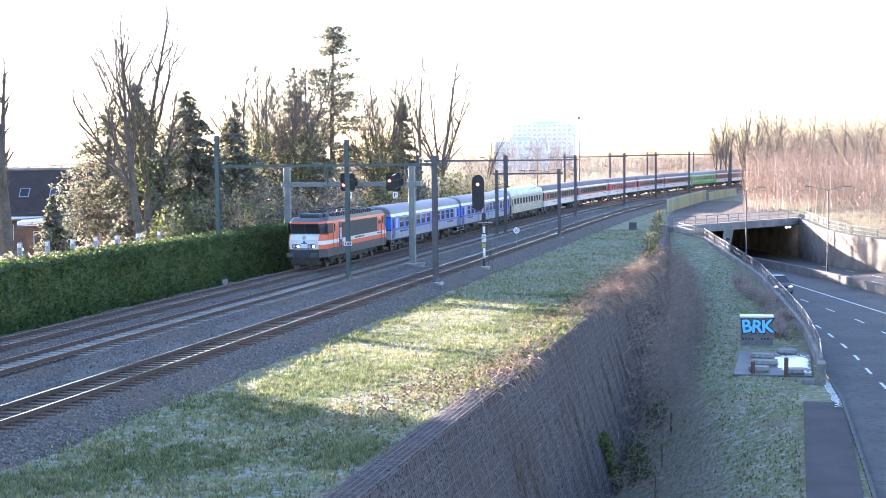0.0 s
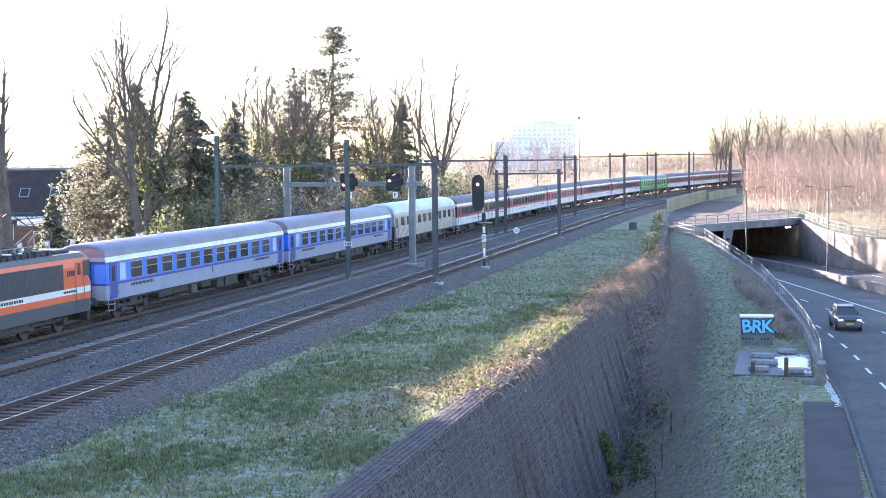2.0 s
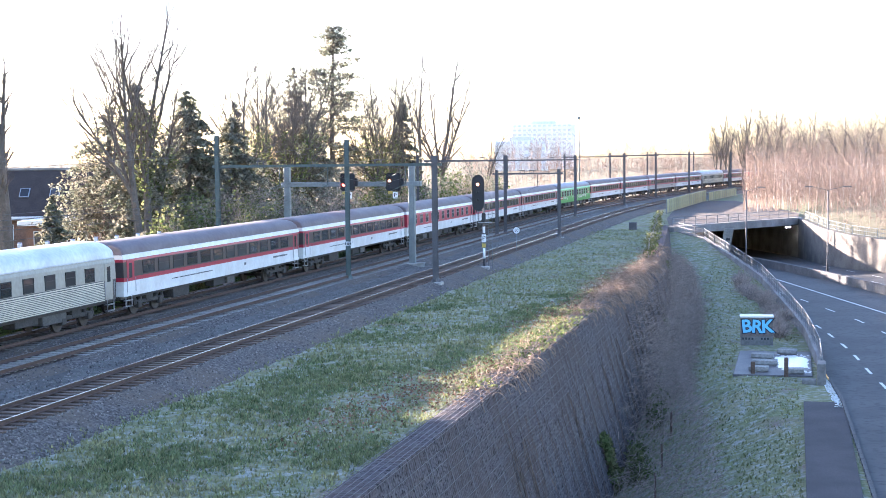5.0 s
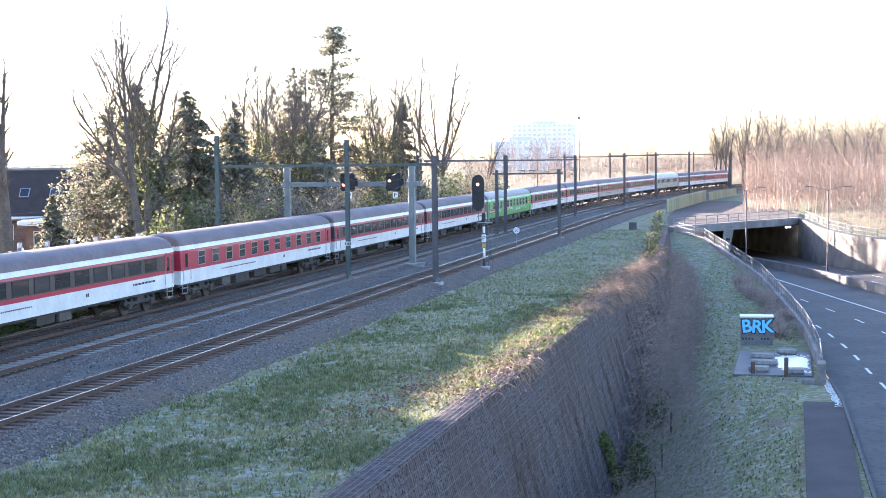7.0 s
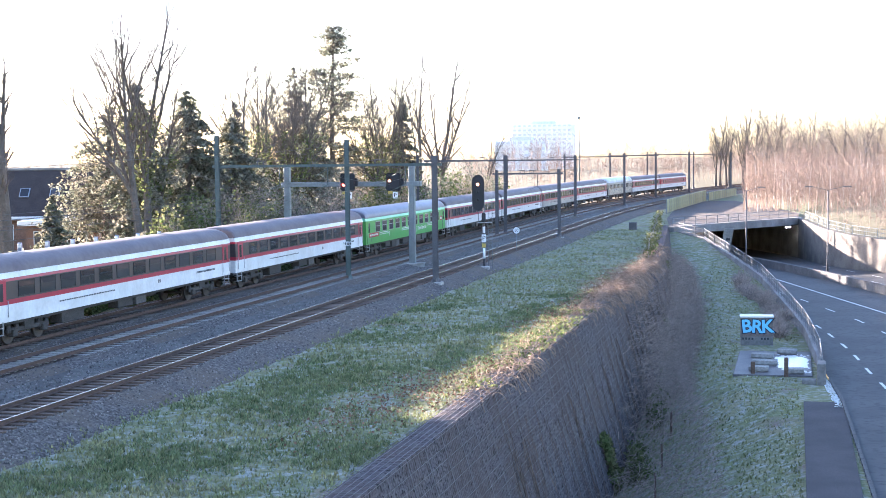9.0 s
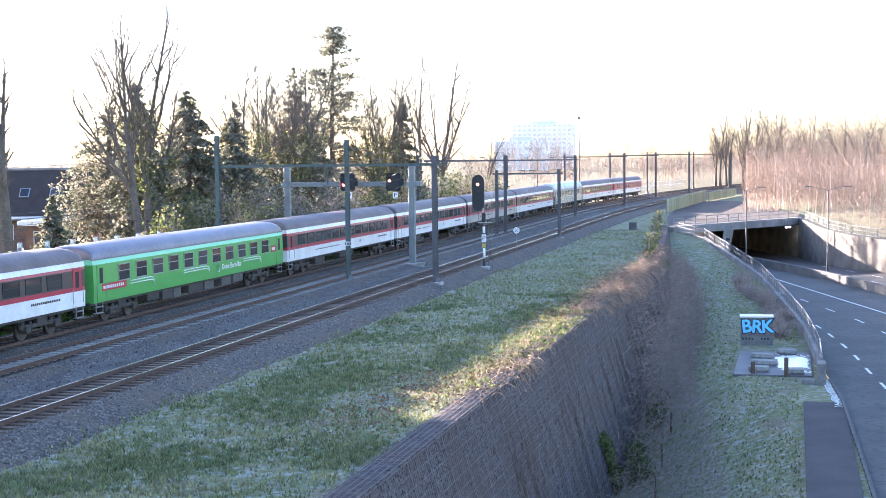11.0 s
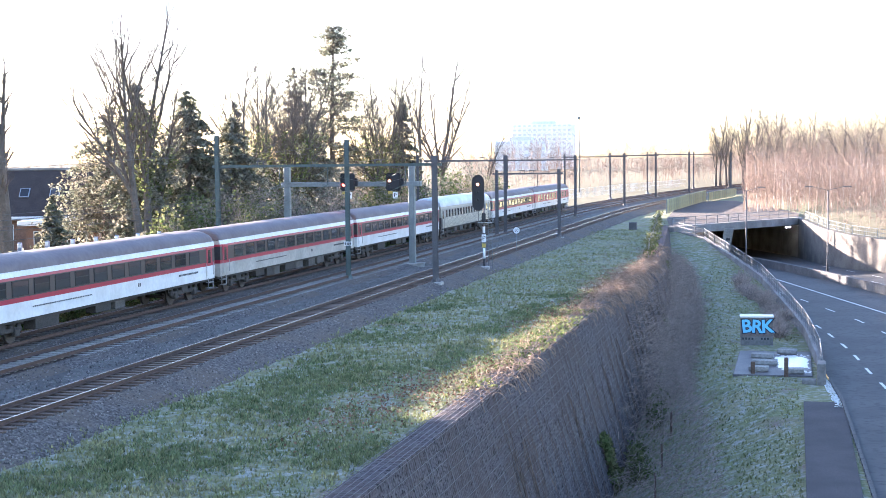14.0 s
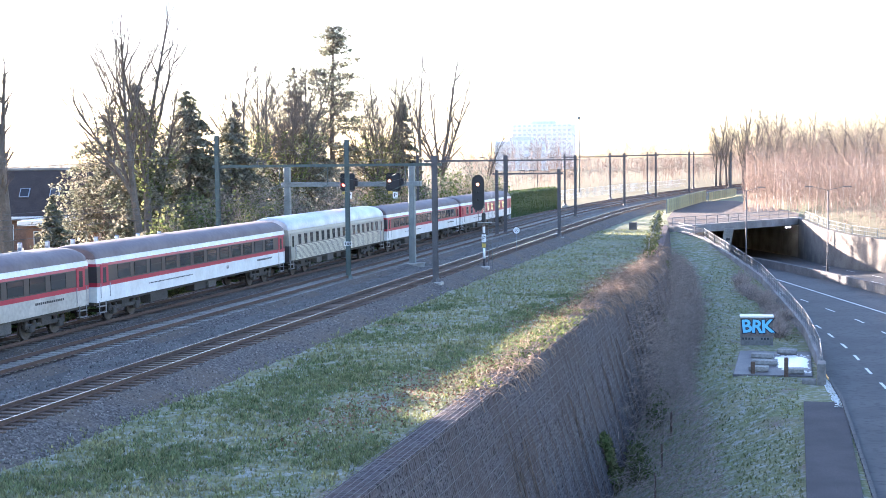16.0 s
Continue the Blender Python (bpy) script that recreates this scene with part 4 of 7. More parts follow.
    for y, up in ((-3.7, 0.0), (3.9, 1.0)):
        bm = bmesh.new()
        z0 = 3.95
        for sx in (-1, 1):
            tube(bm, [(sx * 0.55, y - 0.55, z0), (sx * 0.55, y + 0.55, z0)], 0.035, 6)
            for dy in (-0.5, 0.5):
                tube(bm, [(sx * 0.5, y + dy, 3.74), (sx * 0.5, y + dy, z0)], 0.07, 8)
        if up:
            knee, head = Vector((0, y + 1.25, 4.75)), Vector((0, y - 0.2, 5.55))
        else:
            knee, head = Vector((0, y + 1.5, 4.12)), Vector((0, y - 0.4, 4.22))
        for sx in (-0.35, 0.35):
            tube(bm, [(sx, y - 0.3, z0), knee + Vector((sx * 0.3, 0, 0))], 0.04, 6)
            tube(bm, [knee + Vector((sx * 0.3, 0, 0)), head + Vector((sx, 0, 0))], 0.028, 6)
        for dy in (-0.18, 0.18):
            tube(bm, [head + Vector((-0.85, dy, -0.12)), head + Vector((-0.55, dy, 0.03)), head + Vector((0.55, dy, 0.03)), head + Vector((0.85, dy, -0.12))], 0.03, 6)
        part("pantograph", bm, M["dark_steel"], root)
    bm = bmesh.new()
    for k in range(8):
        yy = -4.3 + k * 1.15
        tube(bm, [(0.45, yy, 3.75), (0.45, yy, 4.05)], 0.06, 8)
    tube(bm, [(0.45, -4.4, 4.06), (0.45, 4.0, 4.06)], 0.025, 5)
    part("roof_conductor", bm, M["copper"], root)
    return root


def decorate_bar_coach(root):
    """White lines, words and red badges on the green coach."""
    white, red = M["coach_white"], mat("red_badge", (0.4, 0.03, 0.04), 0.5, var=0.1)
    x = 1.414
    for y0, y1, z0, z1 in ((-9.0, -6.2, 1.62, 1.9), (-2.6, 0.9, 1.66, 1.9), (6.0, 8.9, 1.95, 1.68)):
        for dz in (0.0, 0.14):
            bm = bmesh.new()
            flat0, flat1 = (y0, y1 - 0.5) if z0 < z1 or y0 > 0 else (y0 + 0.5, y1)
            tube(bm, [(x, flat0, 1.72 + dz), (x, flat1, 1.72 + dz), (x, flat1 + 0.35, 1.66 + dz), (x, flat1 + 0.5, 1.45 + dz)], 0.03, 5)
            part("line", bm, white, root, "white decorative line")
    letters("Deine Bord-Bar", 0.46, white, root, pose(x + 0.004, 4.15, 1.62, 90, 0, 90), "lettering", 0.006)
    bm = bmesh.new()
    tube(bm, [(x, 2.0, 1.5), (x, 2.05, 1.38), (x, 2.3, 1.38), (x, 2.35, 1.5), (x, 2.42, 1.8), (x, 1.93, 1.8), (x, 2.0, 1.5)], 0.022, 5)
    part("cup_emblem", bm, white, root, "white cup drawing")
    for y0, y1, z0, z1 in ((10.6, 11.5, 1.95, 2.35), (-12.0, -9.4, 1.6, 1.95)):
        bm = bmesh.new()
        box(bm, x - 0.005, x + 0.008, y0, y1, z0, z1, 0, 0.01)
        b = part("badge", bm, red, root, "red badge with pale bars")
        bm = bmesh.new()
        n = int((y1 - y0) / 0.2)
        for k in range(n - 1):
            box(bm, x + 0.008, x + 0.013, y0 + 0.15 + k * 0.2, y0 + 0.28 + k * 0.2, z0 + 0.1, z1 - 0.1)
        tagged(part("lettering", bm, white, b), kind="stuff")


def g0(t):
    """Where the coupling behind the locomotive stands at time t."""
    return 109.959 - 24.648 * t + 0.1332 * t * t + 1.25 * max(0.0, 1 - t / 4) ** 2


def on_track(s):
    """The pose of a vehicle whose middle is at s: it stands on two bogies, and its front looks back along the line."""
    a, b = Vector(line(s - 8.5)[:2]), Vector(line(s + 8.5)[:2])
    d = b - a
    c = (a + b) / 2
    return pose(c.x, c.y, TRACK_Z[0], 0, 0, math.degrees(math.atan2(-d.x, d.y)))


def build_train():
    times = [0.5 * k for k in range(33)]
    loco = locomotive()
    MOVES.append((loco, [(t, on_track(g0(t) - 8.75)) for t in times]))
    seq = [("blue", 25.35), ("blue", 25.35), ("steel", 22.6), ("dark", 26.4), ("dark", 26.4), ("red", 26.4), ("dark", 26.4), ("dark", 26.4), ("green", 26.4),
           ("dark", 26.4), ("dark", 26.4), ("grimy", 26.4), ("dark", 26.4), ("steel_narrow", 23.0), ("dark", 26.4), ("red", 26.4)]
    made = {}
    off = 0.0
    for kind, ln in seq:
        key = kind
        if key in made:
            c = copy_thing(made[key], Matrix())
        else:
            c = made[key] = coach(kind, ln)
            settle(c)
        if kind == "green":
            decorate_bar_coach(c)
        mid = off + ln / 2
        MOVES.append((c, [(t, on_track(g0(t) + mid)) for t in times]))
        off += ln


build_train()


# ---- hedge along the railway ----
def build_hedge(s0, s1, x0, x1, z1, seed, count):
    rnd = random.Random(seed)
    root = thing("hedge", "long clipped evergreen hedge with sunlit top beside the track", "hedge")
    st = spread(s0, s1, 0.8)
    def top(s):
        return z1 + 0.12 * noise.noise((s * 0.35, seed, 0)) + 0.10 * noise.noise((s * 1.5, seed, 3))
    bm = bmesh.new()
    rows = []
    for s in st:
        t = top(s)
        rows.append([])
        for x, z in ((x0, -0.7), (x0, t - 0.2), (x0 + 0.2, t - 0.02), (x1 - 0.2, t - 0.02), (x1 + 0.02, t - 0.25), (x1 + 0.08, 1.0), (x1, -0.7)):
            j = 0.10 * noise.noise((x * 2, s * 1.1, z * 1.3))
            px, py, _ = line(s, x + j)
            rows[-1].append(bm.verts.new((px, py, z)))
    for a, b in zip(rows, rows[1:]):
        for k in range(6):
            bm.faces.new((a[k], a[k + 1], b[k + 1], b[k]))
    bm.faces.new(rows[0])
    bm.faces.new(rows[-1][::-1])
    part("inner_growth", bm, M["hedge"], root)
    pts = []
    for _ in range(count):
        s = rnd.uniform(s0, s1)
        t = top(s)
        if rnd.random() < 0.72:
            z = rnd.uniform(-0.6, t)
            x = x1 + 0.06 + 0.10 * noise.noise((x1 * 2, s * 1.1, z * 1.3)) + rnd.uniform(-0.05, 0.12)
        else:
            z = t + rnd.uniform(-0.06, 0.22) * rnd.random()
            x = rnd.uniform(x0, x1)
        px, py, _ = line(s, x)
        pts.append((px, py, z))
    tagged(leaves("leaves", pts, 0.085, M["hedge"], root, rnd=rnd), kind="stuff")


build_hedge(40, 113, -6.6, -4.85, 2.85, 3, 42000)
build_hedge(113.2, 226, -6.6, -4.9, 2.95, 5, 16000)


# ---- masts, portals and wires over the line ----
def footing(bm, x, y, w=0.9, z=-0.25):
    box(bm, x - w / 2, x + w / 2, y - w / 2, y + w / 2, -1.0, z, 0, 0.04)


def mast(s, off, top, material, w=0.28, d=0.26, base=True, label=""):
    x, y, h = line(s, off)
    root = thing("catenary_mast", label or "slim steel catenary mast on a concrete footing", "mast", "catenary masts", at=pose(x, y, 0, 0, 0, -math.degrees(h)))
    bm = bmesh.new()
    hbeam(bm, (0, 0, -0.3), w, d, top + 0.3)
    part("post", bm, material, root)
    if base:
        bm = bmesh.new()
        footing(bm, 0, 0)
        part("footing", bm, M["concrete"], root, "square concrete footing")
        bm = bmesh.new()
        for a in (-0.25, 0.25):
            vs = [bm.verts.new(p) for p in ((a * 0.2, -0.3, -0.25), (a * 1.4, 0, -0.25), (a * 0.2, 0.3, -0.25), (a * 0.4, 0, 0.3))]
            for f in ((0, 1, 3), (1, 2, 3), (2, 0, 3), (0, 2, 1)):
                bm.faces.new([vs[i] for i in f])
        part("gusset", bm, material, root)
    return root


def cross_beam(s, a, b, z, material, lattice=True, hangers=(), insul=()):
    """A beam across the tracks from offset a to offset b with hangers and insulators."""
    x, y, h = line(s, 0)
    root = thing("portal_beam", "thin steel beam across the tracks between masts", "beam", "portal beams", at=pose(x, y, 0, 0, 0, -math.degrees(h)))
    bm = bmesh.new()
    box(bm, a - 0.45, b + 0.45, -0.07, 0.07, z - 0.09, z + 0.09)
    if lattice:
        box(bm, a, b, 0.22, 0.27, z - 0.05, z + 0.05)
    part("beam", bm, material, root)
    for o in hangers:
        bm = bmesh.new()
        tube(bm, [(o, 0, z), (o, 0, z - 1.3)], 0.035, 6)
        tube(bm, [(o, 0, z - 1.3), (o - 1.0, 0, z - 1.75)], 0.025, 6)
        tube(bm, [(o, 0, z - 0.2), (o - 0.9, 0, z - 0.75)], 0.02, 6)
        part("hanger", bm, material, root)
    for o in insul:
        bm = bmesh.new()
        for dx in (-0.22, 0.22):
            tube(bm, [(o + dx, 0, z + 0.1), (o + dx, 0, z + 0.32)], 0.05, 8)
        tube(bm, [(o - 0.32, 0, z + 0.34), (o + 0.32, 0, z + 0.34)], 0.045, 6)
        part("insulator", bm, M["dark_steel"], root)
    return root


mast(91, -5.12, 9.75, M["green_steel"], label="tall green-grey steel mast beside the hedge")
mast(91.6, 4.15, 9.35, M["green_steel"], label="tall green-grey steel mast between the tracks with a number plate")
mast(90.7, 10.56, 8.2, M["dark_steel"], 0.34, 0.3)
cross_beam(91.2, -5.12, 10.5, 7.6, M["green_steel"], True, (-0.6, 2.9, 8.4), (-2.0, 6.5))
mast(142, -4.44, 8.3, M["dark_steel"], 0.22, 0.22)
mast(146.4, 3.99, 8.2, M["dark_steel"], 0.3, 0.3)
cross_beam(146.4, -4.44, 3.99, 7.65, M["dark_steel"], True, (-0.6, 2.7), (-2.4, 1.5))
mast(142.3, 3.93, 6.7, M["dark_steel"], 0.3, 0.3)
mast(142.6, 10.39, 6.7, M["dark_steel"], 0.3, 0.3)
cross_beam(142.4, 3.93, 10.39, 6.27, M["dark_steel"], False, (8.2,), (6.6, 7.6))
for s_, o1, o2, tp in ((190, -5.0, 4.75, 8.1), (231, -5.0, 5.2, 8.4), (268, -5.0, 4.0, 8.5), (301, -5.0, 4.2, 8.6), (345, -5.0, 4.3, 8.6), (395, -5.0, 4.3, 8.6)):
    mast(s_, o2, tp, M["dark_steel"], 0.32, 0.3)
    mast(s_ + 1.0, o1, tp, M["dark_steel"], 0.26, 0.24)
    cross_beam(s_ + 0.5, o1, o2, tp - 0.6, M["dark_steel"], False, (-0.6, 2.8), (-2.2, 1.4))


def wires():
    """Contact and carrying wires with droppers over each track."""
    supp = [-60, 15, 91, 146, 190, 231, 268, 301, 345, 395, 450, 510]
    for off in TRACKS:
        root = thing("overhead_line", "thin dark contact wire and carrier with droppers", "overhead line", "overhead lines")
        segs = []
        for a, b in zip(supp, supp[1:]):
            n = 8
            prev = None
            for k in range(n + 1):
                s = a + (b - a) * k / n
                sag = 1.1 * (1 - (2 * k / n - 1) ** 2)
                x, y, _ = line(s, off)
                c, w = Vector((x, y, 6.85 - sag)), Vector((x, y, 5.52))
                if prev:
                    segs.append((prev[0], c, 0.011, 0.011))
                    segs.append((prev[1], w, 0.010, 0.010))
                if 0 < k < n:
                    segs.append((c, w, 0.005, 0.005))
                prev = (c, w)
        rods("wire", segs, M["dark_steel"], root, 3)
    for off, z in ((-5.3, 9.2), (-5.3, 8.6), (4.0, 9.0)):
        segs = []
        for a, b in zip(supp, supp[1:]):
            prev = None
            for k in range(9):
                s = a + (b - a) * k / 8
                x, y, _ = line(s, off)
                p = Vector((x, y, z - 0.9 * (1 - (k / 4 - 1) ** 2) - (0.5 if s > 140 else 0)))
                if prev:
                    segs.append((prev, p, 0.011, 0.011))
                prev = p
        root = thing("feeder_wire", "thin feeder wire hung between masts", "wire", "feeder wires")
        rods("wire", segs, M["dark_steel"], root, 3)


wires()


# ---- signals and signs ----
M["amber_lamp"] = glow("amber_signal_lamp", (1.0, 0.3, 0.09), 7.0)
M["red_lamp"] = glow("red_signal_lamp", (1.0, 0.06, 0.03), 9.0)
M["yellow_plate"] = mat("yellow_plate", (0.5, 0.36, 0.08), 0.5, var=0.1)


def oblong(bm, w, h, y0, y1, n=10, zc=0.0):
    """A plate with round ends, in x and z, between two depths."""
    r = w / 2
    ring = [(r * math.cos(a), zc + h / 2 - r + r * math.sin(a)) for a in [math.pi * k / n for k in range(n + 1)]]
    ring += [(-x, 2 * zc - z) for x, z in ring]
    f = [bm.verts.new((x, y0, z)) for x, z in ring]
    b = [bm.verts.new((x, y1, z)) for x, z in ring]
    bm.faces.new(f[::-1])
    bm.faces.new(b)
    for i in range(len(ring)):
        j = (i + 1) % len(ring)
        bm.faces.new((f[i], f[j], b[j], b[i]))
    bmesh.ops.recalc_face_normals(bm, faces=bm.faces)


def lamp_cell(parent, x, z, y, material, r=0.09):
    bm = bmesh.new()
    tube(bm, [(x, y + 0.05, z), (x, y - 0.01, z)], r, 14)
    part("signal_lamp", bm, material, parent)
    bm = bmesh.new()
    n = 10
    prev = None
    for k in range(n + 1):
        a = math.pi * (0.0 + k / n)
        p, q = (x + 1.25 * r * math.cos(a), y, z + 1.25 * r * math.sin(a)), (x + 1.25 * r * math.cos(a), y - 0.22, z + 1.25 * r * math.sin(a))
        cur = (bm.verts.new(p), bm.verts.new(q))
        if prev:
            bm.faces.new((prev[0], prev[1], cur[1], cur[0]))
        prev = cur
    part("lamp_hood", bm, M["black"], parent)


def facing(x, y, z=0.0):
    """A pose whose -y side looks back along the line towards the footbridge side."""
    return pose(x, y, z, 0, 0, 6)


def post_signal():
    root = thing("railway_signal", "black oblong signal head on a striped post showing an amber lamp", "railway signal", at=facing(10.84, 104.5))
    bm = bmesh.new()
    tube(bm, [(0, 0.12, -0.5), (0, 0.12, 5.6)], 0.07, 10)
    part("post", bm, M["dark_steel"], root)
    bm = bmesh.new()
    footing(bm, 0, 0.12, 0.8, -0.3)
    part("footing", bm, M["concrete"], root)
    bm = bmesh.new()
    oblong(bm, 0.92, 2.74, -0.06, 0.03, zc=5.33)
    for v in bm.verts:
        v.co.x -= 0.40
    head = part("signal_head", bm, M["black"], root, "black oblong backing board")
    lamp_cell(head, -0.42, 5.97, -0.08, M["amber_lamp"])
    lamp_cell(head, -0.42, 5.35, -0.08, M["black"])
    lamp_cell(head, -0.42, 4.75, -0.08, M["black"])
    bm = bmesh.new()
    oblong(bm, 0.3, 0.7, -0.05, 0.1, zc=3.45)
    part("junction_box", bm, M["black"], root)
    bm = bmesh.new()
    box(bm, -0.45, 0.6, -0.15, 0.5, 3.02, 3.06)
    for x_ in (-0.45, 0.6):
        tube(bm, [(x_, 0.5, 3.05), (x_, 0.5, 4.0)], 0.02, 5)
    tube(bm, [(-0.45, 0.5, 4.0), (0.6, 0.5, 4.0)], 0.02, 5)
    part("platform", bm, M["galv"], root, "small galvanised service platform")
    bm = bmesh.new()
    for x_ in (0.3, 0.6):
        tube(bm, [(x_, 0.45, -0.5), (x_, 0.45, 5.6)], 0.018, 5)
    for k in range(17):
        tube(bm, [(0.3, 0.45, 0.1 + k * 0.3), (0.6, 0.45, 0.1 + k * 0.3)], 0.012, 5)
    part("ladder", bm, M["galv"], root)
    for z0, z1 in ((2.25, 2.75), (0.3, 1.1)):
        bm = bmesh.new()
        tube(bm, [(0, 0.12, z0), (0, 0.12, z1)], 0.1, 10)
        part("white_band", bm, M["white"], root, "white painted band")
    bm = bmesh.new()
    box(bm, -0.17, 0.17, -0.01, 0.03, 1.55, 2.15, 0, 0.01)
    pl = part("sign_plate", bm, M["white"], root)
    letters("P", 0.52, M["lettering"], pl, pose(0, -0.016, 1.84, 90))
    bm = bmesh.new()
    box(bm, -0.15, 0.15, -0.01, 0.03, 1.15, 1.45, 0, 0.01)
    part("number_plate", bm, M["yellow_plate"], root, "small yellowish plate")


post_signal()


def gantry():
    root = thing("signal_gantry", "pale steel signal gantry on two posts across two tracks", "signal gantry", at=pose(0, 105.2, 0))
    for x_, z0 in ((-5.25, -0.6), (5.0, -0.4)):
        bm = bmesh.new()
        box(bm, x_ - 0.24, x_ + 0.24, -0.2, 0.2, z0, 7.4, 0, 0.02)
        part("post", bm, M["galv"], root)
        bm = bmesh.new()
        box(bm, x_ - 0.75, x_ + 0.75, -0.55, 0.55, -0.9, -0.12, 0, 0.05)
        part("footing", bm, M["concrete"], root, "broad concrete footing")
    bm = bmesh.new()
    box(bm, -5.7, 5.75, -0.22, 0.22, 5.85, 6.22, 0, 0.02)
    for k in range(24):
        box(bm, -5.5 + k * 0.48, -5.46 + k * 0.48, -0.24, 0.24, 5.87, 6.2)
    part("beam", bm, M["galv"], root)
    for x_, lit in ((-0.13, "red_lamp"), (3.6, "amber_lamp")):
        bm = bmesh.new()
        box(bm, x_ - 0.55, x_ + 0.62, -0.42, -0.32, 5.5, 6.9, 0, 0.12)
        box(bm, x_ + 0.1, x_ + 0.85, -0.40, -0.34, 5.9, 6.5, 0, 0.05)
        head = part("signal_head", bm, M["black"], root, "black signal board")
        lamp_cell(head, x_ - 0.28, 5.98 if lit == "red_lamp" else 6.28, -0.44, M[lit], 0.09)
        lamp_cell(head, x_ - 0.28, 6.6, -0.44, M["black"], 0.08)
        bm = bmesh.new()
        tube(bm, [(x_ - 0.3, -0.3, 6.9), (x_ - 0.3, -0.3, 7.3), (x_ + 0.5, -0.3, 7.3), (x_ + 0.5, -0.3, 6.9)], 0.02, 5)
        part("guard_rail", bm, M["dark_steel"], root)
        bm = bmesh.new()
        box(bm, x_ - 0.4, x_ - 0.06, -0.42, -0.38, 5.28, 5.52)
        part("plate", bm, M["yellow_plate"], root, "small yellowish plate")
        bm = bmesh.new()
        box(bm, x_ - 0.02, x_ + 0.36, -0.43, -0.39, 4.92, 5.42, 0, 0.01)
        pl = part("sign_plate", bm, M["white"], root)
        letters("P", 0.46, M["lettering"], pl, pose(x_ + 0.17, -0.436, 5.17, 90))


gantry()


def speed_sign():
    root = thing("speed_sign", "round white speed sign with black numerals on a thin post", "sign", at=facing(9.95, 122))
    bm = bmesh.new()
    tube(bm, [(0, 0.05, -0.6), (0, 0.05, 1.6)], 0.03, 8)
    part("post", bm, M["galv"], root)
    bm = bmesh.new()
    tube(bm, [(0, 0.02, 1.52), (0, -0.01, 1.52)], 0.33, 28)
    part("rim", bm, M["black"], root)
    bm = bmesh.new()
    tube(bm, [(0, 0.0, 1.52), (0, -0.016, 1.52)], 0.29, 28)
    disc = part("disc", bm, M["white"], root)
    letters("50", 0.36, M["lettering"], disc, pose(0, -0.02, 1.52, 90))


speed_sign()


def small_line_side():
    root = thing("number_board", "small white plate with a black border on a mast", "sign", at=facing(4.18, 91.48))
    bm = bmesh.new()
    box(bm, -0.26, 0.26, -0.02, 0.02, 2.1, 2.38, 0, 0.01)
    part("plate", bm, M["white"], root)
    for k in range(4):
        bm = bmesh.new()
        box(bm, -0.2 + k * 0.11, -0.13 + k * 0.11, -0.03, -0.018, 2.16, 2.32)
        part("bar", bm, M["lettering"], root)
    bm = bmesh.new()
    box(bm, -0.05, 0.05, 0.02, 0.2, 2.2, 2.28)
    part("bracket", bm, M["galv"], root)
    for x_, y_, w, d, h, nm, lb in ((5.85, 104.6, 0.5, 0.5, 0.35, "equipment_box", "low grey trackside box"), (8.9, 120.6, 1.5, 0.5, 0.18, "cable_trough_lid", "flat concrete cable trough lid"), (15.4, 165.4, 0.9, 0.7, 0.9, "equipment_cabinet", "dark trackside equipment cabinet")):
        bm = bmesh.new()
        box(bm, -w / 2, w / 2, -d / 2, d / 2, 0, h, 0, 0.03)
        box(bm, -w / 2 - 0.03, w / 2 + 0.03, -d / 2 - 0.03, d / 2 + 0.03, h, h + 0.05, 0, 0.01)
        r = thing(nm, lb, "trackside box", at=pose(x_, y_, -0.45 if x_ < 10 else -0.8))
        part("case", bm, M["concrete"] if x_ < 10 else M["dark_steel"], r)
    # pale marker stones in front of the hedge
    first = None
    for s in (70.5, 75.2, 80.5, 86.0, 91.6, 97.0):
        if first is None:
            bm = bmesh.new()
            box(bm, -0.2, 0.2, -0.2, 0.2, 0, 0.12, 0, 0.03)
            first = part("marker_stone", bm, M["concrete"])
            tagged(first, "small pale concrete block at the foot of the hedge", "marker stone", "marker stones")
            place(first, pose(-4.3, s, -0.66))
        else:
            copy_thing(first, pose(-4.3, s, -0.66, 0, 0, s * 7))


small_line_side()


def fence_posts():
    """Concrete posts with white heads behind the hedge."""
    root0 = None
    for s, top in ((65.4, 3.72), (68.4, 3.7), (71.3, 3.62), (74.2, 3.56), (77.0, 3.53), (79.7, 3.47), (82.6, 3.42), (85.7, 3.38)):
        if root0 is None:
            root0 = thing("fence_post", "grey post with a white panel behind the hedge", "fence post", "fence posts", at=pose(-7.1, s, 0))
            bm = bmesh.new()
            box(bm, -0.05, 0.05, -0.05, 0.05, -0.7, 3.0, 0, 0.01)
            part("post", bm, M["galv"], root0)
            bm = bmesh.new()
            box(bm, -0.13, 0.13, -0.06, 0.06, 3.05, 3.65, 0, 0.02)
            part("head", bm, M["coach_pale"], root0)
            bm = bmesh.new()
            box(bm, -0.1, 0.1, -0.075, -0.055, 3.38, 3.6, 0, 0.01)
            part("panel", bm, M["white"], root0)
        else:
            copy_thing(root0, pose(-7.1, s, top - 3.65))


fence_posts()


